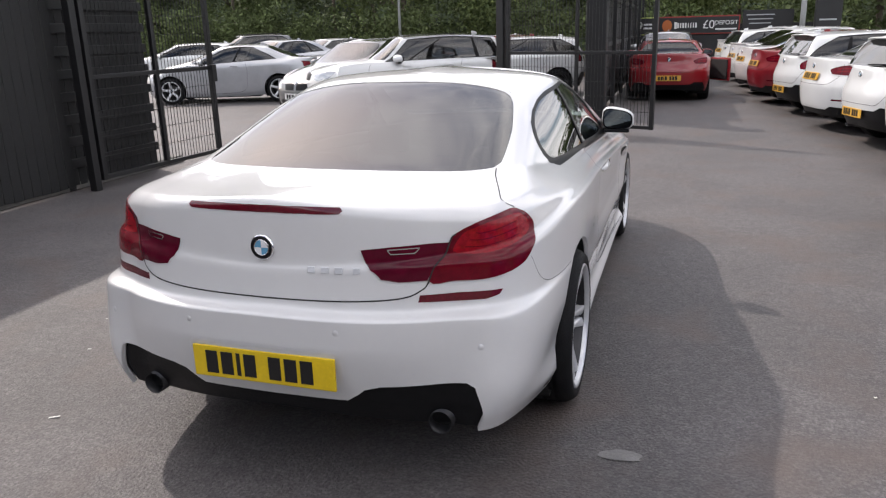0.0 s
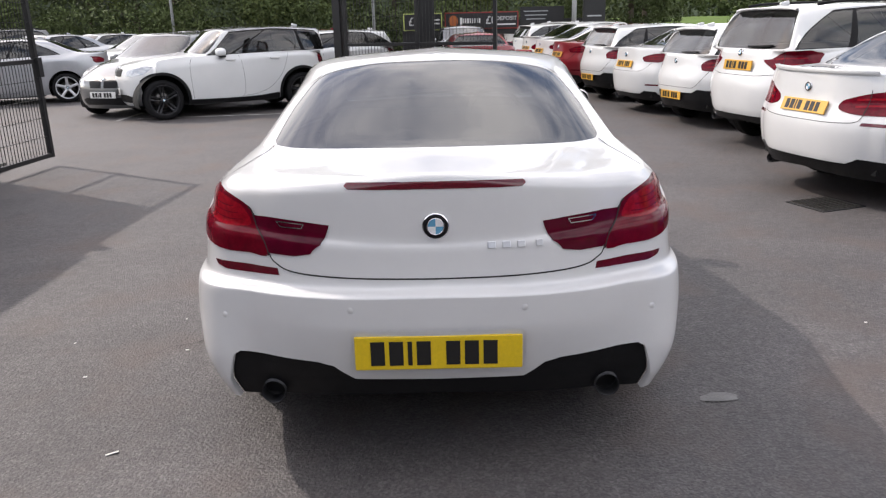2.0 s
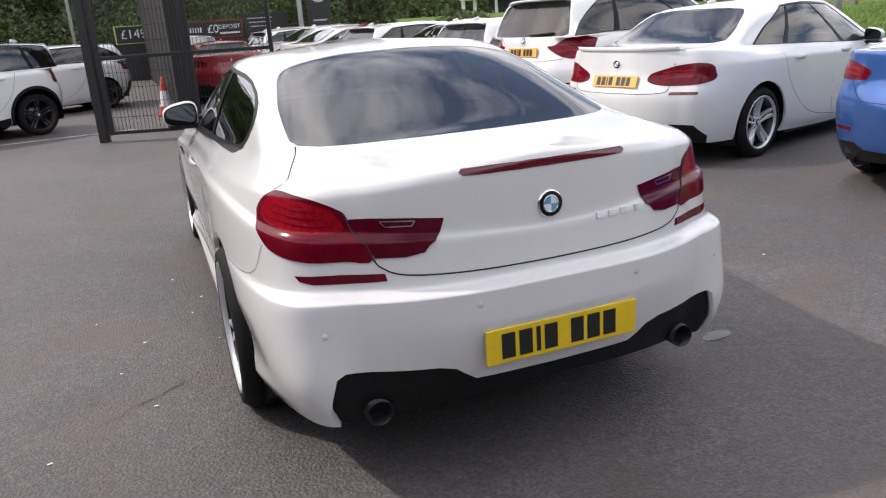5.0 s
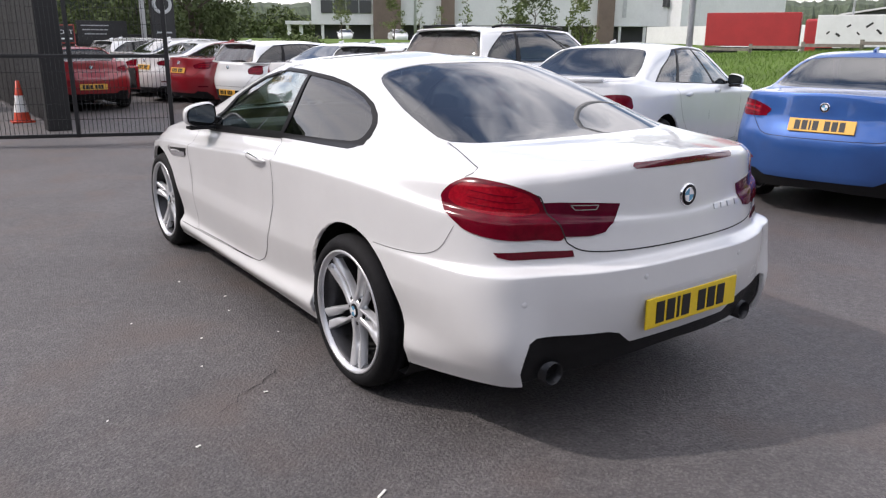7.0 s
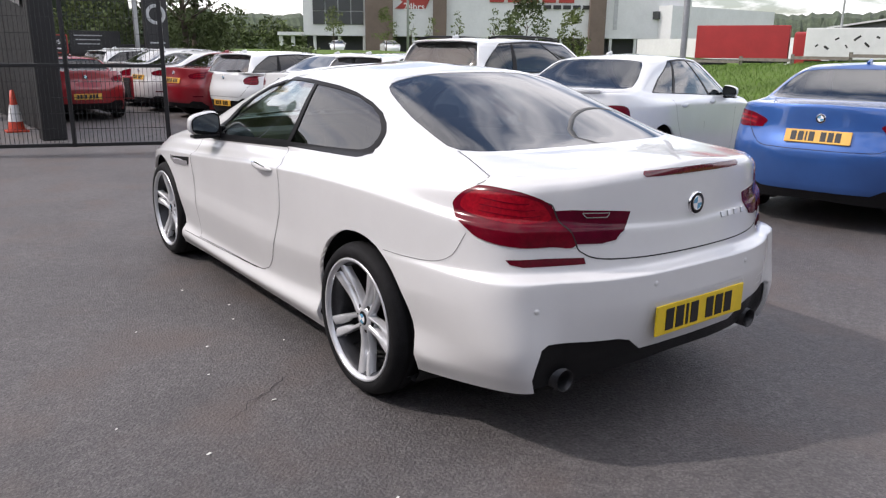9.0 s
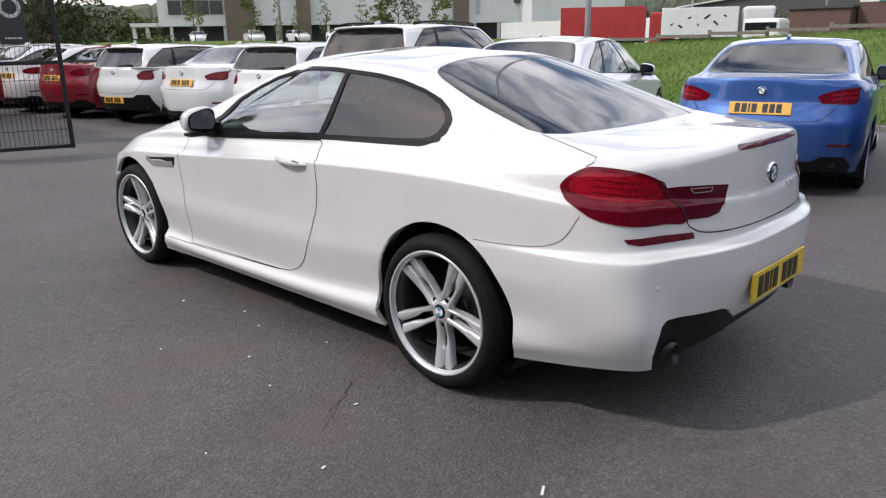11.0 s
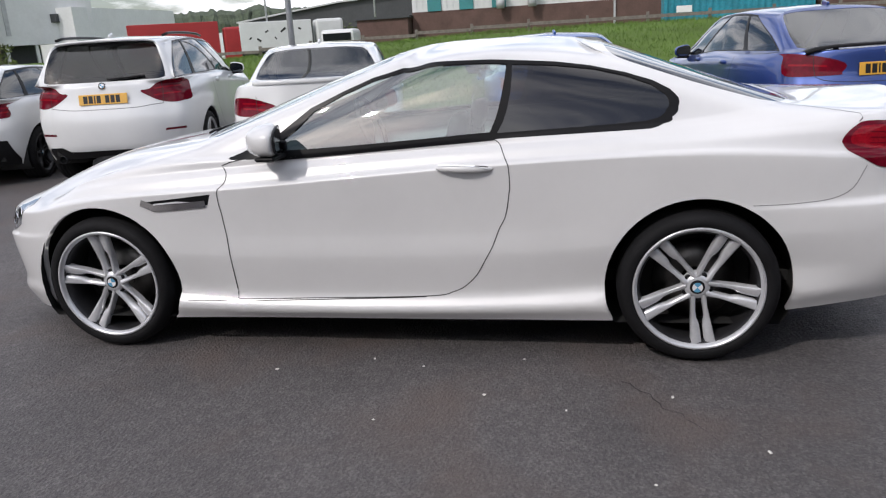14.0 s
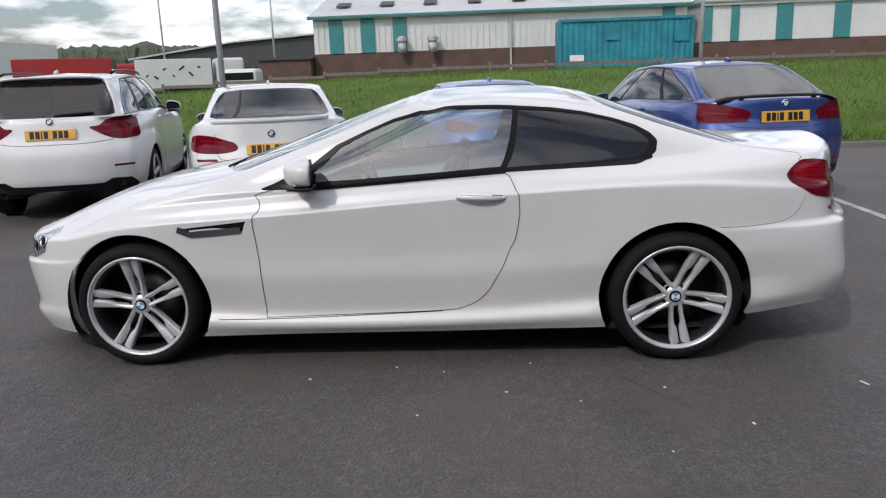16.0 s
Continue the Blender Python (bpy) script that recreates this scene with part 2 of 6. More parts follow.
BARK = mat("bark", (0.085, 0.068, 0.050), rough=0.95, noise_scale=3, noise_amt=0.4, bump=0.8, bump_scale=25)
CLAD = mat("white_cladding", (0.60, 0.61, 0.61), rough=0.5, noise_scale=0.4, noise_amt=0.06, fine=3)
TEAL = mat("teal_cladding", (0.035, 0.20, 0.21), rough=0.5, noise_scale=0.5, noise_amt=0.15)
BRICK = mat("brown_brick", (0.105, 0.062, 0.052), rough=0.9, noise_scale=1.2, noise_amt=0.2, fine=12)
ROOFM = mat("grey_sheet_roof", (0.46, 0.47, 0.48), rough=0.55, noise_scale=0.3, noise_amt=0.12, fine=2)
DARKM = mat("dark_slate_grey", (0.045, 0.048, 0.052), rough=0.6, noise_scale=0.4, noise_amt=0.2)
TEALC = mat("teal_container_paint", (0.012, 0.20, 0.27), rough=0.5, noise_scale=1.2, noise_amt=0.3, fine=9)
BROWNC = mat("brown_cladding", (0.13, 0.095, 0.075), rough=0.6, noise_scale=0.5, noise_amt=0.15)
TRUCKR = mat("truck_red", (0.33, 0.018, 0.020), rough=0.5, noise_scale=0.8, noise_amt=0.12)
GALV = mat("galvanised_steel", (0.40, 0.41, 0.42), rough=0.55, metal=0.15, noise_scale=2, noise_amt=0.15)
SIGNB = mat("sign_black", (0.014, 0.014, 0.015), rough=0.5, noise_scale=2, noise_amt=0.2)
SIGNR = mat("sign_red", (0.30, 0.030, 0.022), rough=0.5, noise_scale=2, noise_amt=0.15)
SIGNY = mat("sign_yellow_green", (0.45, 0.52, 0.14), rough=0.5, noise_scale=2, noise_amt=0.1)
SIGNW = mat("sign_white", (0.72, 0.72, 0.71), rough=0.5, noise_scale=2, noise_amt=0.06)
ORANGE = mat("sign_orange", (0.48, 0.13, 0.03), rough=0.5, noise_scale=2, noise_amt=0.1)
CONER = mat("cone_red", (0.50, 0.05, 0.02), rough=0.5, noise_scale=6, noise_amt=0.15)
PAPER = mat("litter_white", (0.72, 0.71, 0.67), rough=0.8, noise_scale=30, noise_amt=0.12)
FAR = mat("far_woods", (0.052, 0.070, 0.040), rough=0.95, noise_scale=0.15, noise_amt=0.45, fine=1.2)


# ---- mesh helpers ----
def mesh_ob(name, verts, faces, material, parent=None, smooth=False, label="", normals=None):
    me = bpy.data.meshes.new(name)
    me.from_pydata([tuple(v) for v in verts], [], [tuple(f) for f in faces])
    if smooth:
        me.polygons.foreach_set("use_smooth", [True] * len(me.polygons))
    me.materials.append(material)
    me.update()
    if normals is not None:
        me.normals_split_custom_set_from_vertices([tuple(n) for n in normals])
    ob = new(name, me)
    if parent is not None:
        ob.parent = parent
    if label:
        tagged(ob, label)
    return ob


def part(name, bm, material, parent, label="", smooth=False):
    me = bpy.data.meshes.new(name)
    bm.normal_update()
    bm.to_mesh(me)
    bm.free()
    if smooth:
        me.polygons.foreach_set("use_smooth", [True] * len(me.polygons))
    me.materials.append(material)
    ob = new(name, me)
    if parent is not None:
        ob.parent = parent
    if label:
        tagged(ob, label)
    return ob


def empty(name, m=None):
    ob = new(name)
    ob.empty_display_size = 0.2
    if m is not None:
        ob.matrix_basis = m
    return ob


def box_into(bm, cx, cy, cz, sx, sy, sz, bevel=0.0, rot=None):
    geo = bmesh.ops.create_cube(bm, size=1.0)
    vs = geo["verts"]
    m = Matrix.Translation((cx, cy, cz)) @ (rot.to_4x4() if rot else Matrix.Identity(4)) @ Matrix.Diagonal((sx, sy, sz, 1))
    bmesh.ops.transform(bm, matrix=m, verts=vs)
    if bevel:
        es = list({e for v in vs for e in v.link_edges})
        bmesh.ops.bevel(bm, geom=es, offset=bevel, segments=2, profile=0.5, affect="EDGES")


def box(name, c, s, material, parent=None, bevel=0.0, rot=None, label=""):
    bm = bmesh.new()
    box_into(bm, *c, *s, bevel, rot)
    return part(name, bm, material, parent, label)


def tube_into(bm, a, b, r0, r1=None, seg=10, caps=True):
    a, b = Vector(a), Vector(b)
    r1 = r0 if r1 is None else r1
    m = Matrix.Translation((a + b) / 2) @ (b - a).to_track_quat("Z", "Y").to_matrix().to_4x4()
    bmesh.ops.create_cone(bm, cap_ends=caps, segments=seg, radius1=r0, radius2=r1, depth=(b - a).length, matrix=m)


def lathe(profile, seg=48, axis="x"):
    """Verts and faces of a profile of (radius, offset along the axis) turned round it."""
    vs, fs = [], []
    n = len(profile)
    for i in range(seg):
        a = 2 * math.pi * i / seg
        for r, o in profile:
            p = (o, r * math.cos(a), r * math.sin(a)) if axis == "x" else (r * math.cos(a), r * math.sin(a), o)
            vs.append(p)
    for i in range(seg):
        j = (i + 1) % seg
        for k in range(n - 1):
            fs.append((i * n + k, j * n + k, j * n + k + 1, i * n + k + 1))
    return vs, fs


def join_lists(items):
    vs, fs = [], []
    for v, f in items:
        o = len(vs)
        vs += list(v)
        fs += [tuple(i + o for i in g) for g in f]
    return vs, fs


def disc(r, x, seg=24):
    vs = [(x, r * math.cos(2 * math.pi * i / seg), r * math.sin(2 * math.pi * i / seg)) for i in range(seg)]
    return vs, [tuple(range(seg))]


def tube_path(name, pts, r, material, parent=None, seg=8, label=""):
    """One round bar bent along points."""
    P = [Vector(p) for p in pts]
    vs, fs = [], []
    for i, p in enumerate(P):
        t = (P[min(i + 1, len(P) - 1)] - P[max(i - 1, 0)]).normalized()
        u = t.cross(Vector((0, 0, 1)) if abs(t.z) < .9 else Vector((1, 0, 0))).normalized()
        w = t.cross(u)
        for k in range(seg):
            a = 2 * math.pi * k / seg
            vs.append(tuple(p + (u * math.cos(a) + w * math.sin(a)) * r))
        if i:
            for k in range(seg):
                m = (k + 1) % seg
                fs.append(((i - 1) * seg + k, (i - 1) * seg + m, i * seg + m, i * seg + k))
    fs += [tuple(range(seg))[::-1], tuple((len(P) - 1) * seg + k for k in range(seg))]
    return mesh_ob(name, vs, fs, material, parent, True, label)
WOODR = mat("weathered_wood", (0.16, 0.145, 0.125), rough=0.85, noise_scale=6, noise_amt=0.3, bump=0.2, bump_scale=90)


# ---- cars: one lofted skin of level rings, cut into panels, glass and lamps ----
from mathutils.geometry import delaunay_2d_cdt

SK = np.array([0, 3, 4, 5, 6, 7, 8, 10.0])


def spread(vals):
    return np.interp(np.arange(11), SK, vals)


class Skin:
    """Half a car's skin. s runs from the rear's middle (0) round the side to the front's middle (10), l from the sill (0) to the roof's middle (7)."""

    def __init__(self, p):
        wb, W, Wb, Wr, H = p["wb"], p["W"], p["Wb"], p["Wr"], p["H"]
        xf0 = np.array([0, .36, .66, .90, 1, .985, .975, .98, .88, .60, 0])
        rings = []
        for w, yr, yf, zz, *sq in p["low"]:
            q = sq[0] if sq else 1.0
            y = np.array([yr, yr + .022 * q, yr + .125 * q, yr + .33 * q, 0, .33 * wb, .70 * wb, wb, yf - .46, yf - .15, yf])
            wr = sq[1] if len(sq) > 1 else w
            xf = xf0.copy()
            xf[3] += p.get("full", 0) * (0, .4, .9, 1, .7, .3, 0, 0, 0, 0, 0)[len(rings)]
            xf[5:7] -= p.get("pinch", (0,) * 7)[min(len(rings), 6)] if len(rings) < 7 else 0
            rings.append(np.stack([xf * np.where((np.arange(11) < 4) | (np.arange(11) > 7), wr, w) * W, y, spread(zz)], 1))
        edge = len(rings) - 1
        yrw, zd, ycw, zcw, zb, zbf = p["yrw"], p["zd"], p["ycw"], p["zcw"], p["zb"], p["zbf"]
        x5 = np.array([0, .36, .66, .86, .93, .99, .985, .95, .85, .48, 0]) * Wb
        c = p.get("corner", 1.0)
        y5 = np.array([yrw, yrw + .01, yrw + .05 * c, yrw + .20 * c, yrw + .52 * c, .33 * wb, .66 * wb, ycw - .30, ycw - .14, ycw - .03, ycw])
        z5 = np.array([zd, zd, zd, zd, (zd + zb) / 2, zb, zbf, zbf + .01, zcw - .025, zcw - .004, zcw])
        rings.append(np.stack([x5, y5, z5], 1))
        if p.get("mid"):
            # a ring half way over the bonnet and the boot, to crown them
            m = (rings[edge] + rings[-1]) / 2
            m[:, 2] += np.array([0, 0, 0, 0, 0, 0, .005, .02, .6, .9, 1.0]) * np.where(np.arange(11) > 7, p["mid"], 1)
            rings.insert(edge + 1, m)
        yrr, yrf, zrr, zrs, zrf = p["yrr"], p["yrf"], p["zrr"], p["zrs"], p["zrf"]
        x6 = np.array([0, .45, .76, .89, .96, 1, .985, .94, .86, .50, 0]) * Wr
        ym = (yrf - yrr)
        y6 = np.array([yrr, yrr, yrr - .01, yrr - .05, yrr + .18 * ym, yrr + .45 * ym, yrr + .70 * ym, yrf - .13, yrf - .05, yrf - .008, yrf])
        z6 = np.array([zrr, zrr - .002, zrr - .014, zrr - .035, zrs - .02, zrs, zrs - .012, zrf - .022, zrf - .012, zrf - .002, zrf])
        z6 = z6 + p.get("crown", 0) * np.array([1, .85, .4, 0, 0, 0, 0, 0, .4, .85, 1])
        rings.append(np.stack([x6, y6, z6], 1))
        self.bulge = p.get("bulge", 0)
        y7 = np.array([yrr + .10, yrr + .10, yrr + .11, yrr + .14, yrr + .22 * ym, yrr + .46 * ym, yrr + .70 * ym, yrf - .14, yrf - .11, yrf - .10, yrf - .10])
        z7 = H - .30 * np.abs((y7 - (yrr + .52 * ym)) / max(ym, .5)) ** 2 * p.get("arc", .35)
        rings.append(np.stack([x5 * 0, y7, z7], 1))
        self.R = np.array(rings)      # level, knot, xyz
        self.n = len(rings)
        self.extra = len(rings) - 8
        g = np.linspace(0, 10, 161), np.linspace(0, self.n - 1, 141)
        self.gs, self.gl = np.meshgrid(*g, indexing="ij")
        self.gp = self.at(self.gs.ravel(), self.gl.ravel()).reshape(161, 141, 3)

    def ring_at(self, s):
        """All rings at s: Catmull-Rom through the knots, mirrored past both ends."""
        i = np.clip(np.floor(s).astype(int), 0, 9)
        t = (s - i)[:, None, None]

        def P(k):
            m = np.where(k < 0, -k, np.where(k > 10, 20 - k, k))
            q = self.R[:, m, :].transpose(1, 0, 2).copy()
            q[:, :, 0] *= np.where((k < 0) | (k > 10), -1, 1)[:, None]
            return q
        p0, p1, p2, p3 = P(i - 1), P(i), P(i + 1), P(i + 2)
        return 0.5 * (2 * p1 + (p2 - p0) * t + (2 * p0 - 5 * p1 + 4 * p2 - p3) * t ** 2 + (3 * p1 - p0 - 3 * p2 + p3) * t ** 3)

    def at(self, s, l):
        s, l = np.atleast_1d(np.asarray(s, float)), np.atleast_1d(np.asarray(l, float))
        q = self.ring_at(s)
        d = q[:, 1:] - q[:, :-1]
        # shape-keeping slopes from level to level
        m = np.zeros_like(q)
        a, b = d[:, :-1], d[:, 1:]
        same = a * b > 0
        with np.errstate(divide="ignore", invalid="ignore"):
            hm = 2 * a * b / (a + b)
        m[:, 1:-1] = np.where(same, hm, 0)
        m[:, 0], m[:, -1] = d[:, 0], d[:, -1]
        i = np.clip(np.floor(l).astype(int), 0, self.n - 2)
        r = np.arange(len(s))
        t = (l - i)[:, None]
        lt = np.clip(l - 5 - (self.n - 8), 0, 1)
        ws = np.clip(np.abs(s - 5) - 2, 0, 1)
        h = (2 * t ** 3 - 3 * t ** 2 + 1) * q[r, i] + (t ** 3 - 2 * t ** 2 + t) * m[r, i] + (3 * t ** 2 - 2 * t ** 3) * q[r, i + 1] + (t ** 3 - t ** 2) * m[r, i + 1]
        h[:, 2] += self.bulge * 4 * lt * (1 - lt) * ws * ws * (3 - 2 * ws)
        return h

    def normal(self, s, l):
        s, l = np.atleast_1d(np.asarray(s, float)), np.atleast_1d(np.asarray(l, float))
        e = 0.02
        a = self.at(np.clip(s + e, 0, 10), l) - self.at(np.clip(s - e, 0, 10), l)
        lt = np.clip(l, 0, self.n - 1.06)
        b = self.at(s, np.clip(lt + e, 0, self.n - 1)) - self.at(s, np.clip(lt - e, 0, self.n - 1))
        n = np.cross(a, b)
        ln = np.linalg.norm(n, axis=1, keepdims=True)
        n = np.where(ln > 1e-9, n / np.maximum(ln, 1e-9), (0, 0, 1.0))
        n[~np.isfinite(n).all(1)] = (0, 0, 1)
        n[(s < 1e-6) | (s > 10 - 1e-6), 0] = 0
        top = l > self.n - 1 - 1e-6
        n[top, 0] = 0
        n[np.linalg.norm(n, axis=1) < 1e-6] = (0, 0, 1)
        return n / np.linalg.norm(n, axis=1, keepdims=True)

    def find(self, mode, a, b):
        """(s, l) of a point given in the rear view (r: x, z), the side view (s: y, z), the front view (f: x, z), from above (t: x, y) or as it is (d: s, l)."""
        if mode == "d":
            return a, (b + self.extra if b > 4.5 else b)
        ax, srange, lmax = {"r": ((0, 2), (0, 3.7), self.n - 2.6), "s": ((1, 2), (2.2, 8.6), self.n - 1), "f": ((0, 2), (7.4, 10), 4.4 + self.extra), "t": ((0, 1), (0, 10), self.n - 1)}[mode]
        ok = (self.gs >= srange[0]) & (self.gs <= srange[1]) & (self.gl <= lmax)
        if mode == "t":
            ok &= self.gl > 3.6 + self.extra
        d = (self.gp[..., ax[0]] - a) ** 2 + (self.gp[..., ax[1]] - b) ** 2
        d = np.where(ok, d, 1e9)
        k = np.unravel_index(np.argmin(d), d.shape)
        x = np.array([self.gs[k], self.gl[k]])
        for _ in range(6):
            e = 0.01
            c = self.at(x[0], x[1])[0][list(ax)]
            J = np.stack([(self.at(min(x[0] + e, 10), x[1])[0][list(ax)] - c) / e, (self.at(x[0], min(x[1] + e, self.n - 1))[0][list(ax)] - c) / e], 1)
            step = np.linalg.lstsq(J, np.array([a, b]) - c, rcond=1e-3)[0]
            x = np.clip(x + np.clip(step, -.15, .15), (srange[0], 0), (srange[1], lmax))
        return float(x[0]), float(x[1])

    def line(self, pts, closed=False, sub=5, smooth=False):
        """A path on the skin in (s, l) from points of find()'s kinds."""
        q = [np.array(self.find(*p)) for p in pts]
        out = []
        n = len(q)
        for i in range(n if closed else n - 1):
            p1, p2 = q[i], q[(i + 1) % n]
            if smooth:
                p0 = q[(i - 1) % n] if (closed or i > 0) else p1
                p3 = q[(i + 2) % n] if (closed or i < n - 2) else p2
            for k in range(sub):
                t = k / sub
                if smooth:
                    out.append(0.5 * (2 * p1 + (p2 - p0) * t + (2 * p0 - 5 * p1 + 4 * p2 - p3) * t ** 2 + (3 * p1 - p0 - 3 * p2 + p3) * t ** 3))
                else:
                    out.append(p1 + (p2 - p1) * t)
        if not closed:
            out.append(q[-1])
        out = np.array(out)
        out[:, 0] = np.clip(out[:, 0], 0, 10)
        out[:, 1] = np.clip(out[:, 1], 0, self.n - 1)
        return out


def inside(poly, pts):
    x, y = pts[:, 0], pts[:, 1]
    r = np.zeros(len(pts), bool)
    x1, y1 = poly[:, 0], poly[:, 1]
    x2, y2 = np.roll(x1, -1), np.roll(y1, -1)
    for a, b, c, d in zip(x1, y1, x2, y2):
        if b == d:
            continue
        cond = (b > y) != (d > y)
        r ^= cond & (x < (c - a) * (y - b) / (d - b) + a)
    return r


def skin_panels(skin, regions, step_s, step_l):
    """Cuts the skin's domain along the regions' outlines. Returns, by region name (body for the rest), points in (s, l) and triangles."""
    S, L = np.meshgrid(np.linspace(0, 10, int(10 / step_s) + 1), np.linspace(0, skin.n - 1, int((skin.n - 1) / step_l) + 1), indexing="ij")
    pts = [Vector(p) for p in zip(S.ravel(), L.ravel())]
    edges = []
    for _, poly, _ in regions:
        o = len(pts)
        pts += [Vector((float(a), float(b))) for a, b in poly]
        edges += [(o + i, o + (i + 1) % len(poly)) for i in range(len(poly))]
    v, _, f, _, _, _ = delaunay_2d_cdt(pts, edges, [], 0, 1e-5)
    v = np.array([tuple(a) for a in v])
    f = np.array([t for t in f if len(t) == 3])
    cen = v[f].mean(1)
    owner = np.full(len(f), -1)
    for k, (_, poly, _) in enumerate(regions):
        owner[(owner < 0) & inside(poly, cen)] = k
    return v, f, owner


def panel_mesh(name, skin, v, f, sides, material, parent, off=0.0, rim=0.012, label=""):
    """One panel of the skin, on the sides named (-1, 1), with its edges turned in."""
    used, inv = np.unique(f, return_inverse=True)
    f = inv.reshape(-1, 3)
    sl = v[used]
    P = skin.at(sl[:, 0], sl[:, 1])
    N = skin.normal(sl[:, 0], sl[:, 1])
    P = P + N * off
    count = {}
    for t in f:
        for a, b in ((t[0], t[1]), (t[1], t[2]), (t[2], t[0])):
            count[(a, b)] = 1
    free = [(a, b) for a, b in count if (b, a) not in count]
    keepb = []
    for a, b in free:
        sa, sb = sl[a], sl[b]
        if (sa[0] < 1e-6 and sb[0] < 1e-6) or (sa[0] > 10 - 1e-6 and sb[0] > 10 - 1e-6) or (sa[1] > skin.n - 1 - 1e-6 and sb[1] > skin.n - 1 - 1e-6):
            continue
        keepb.append((a, b))
    verts, faces, norms = [], [], []
    for side in sides:
        k = np.array((side, 1, 1))
        o = len(verts)
        verts += list(P * k)
        norms += list(N * k)
        flip = side < 0
        faces += [tuple(o + i for i in (t[::-1] if flip else t)) for t in f]
        if rim:
            m = {}
            for a, b in keepb:
                for q in (a, b):
                    if q not in m:
                        m[q] = (len(verts), len(verts) + 1)
                        verts += [P[q] * k, (P[q] - N[q] * rim) * k]
                        norms += [N[q] * k, N[q] * k]
                quad = (m[a][0], m[a][1], m[b][1], m[b][0])
                faces.append(quad[::-1] if flip else quad)
    return mesh_ob(name, verts, faces, material, parent, True, label, norms)


def ribbon(name, skin, path, side, width, material, parent, lift=0.0012, label=""):
    """A narrow band laid along a path on the skin."""
    P = skin.at(path[:, 0], path[:, 1])
    N = skin.normal(path[:, 0], path[:, 1])
    T = np.gradient(P, axis=0)
    B = np.cross(N, T)
    B /= np.maximum(np.linalg.norm(B, axis=1, keepdims=True), 1e-9)
    k = np.array((side, 1, 1))
    a, b = (P + B * width / 2 + N * lift) * k, (P - B * width / 2 + N * lift) * k
    n = len(P)
    faces = [(i, i + 1, n + i + 1, n + i) if side < 0 else (i, n + i, n + i + 1, i + 1) for i in range(n - 1)]
    return mesh_ob(name, list(a) + list(b), faces, material, parent, True, label)


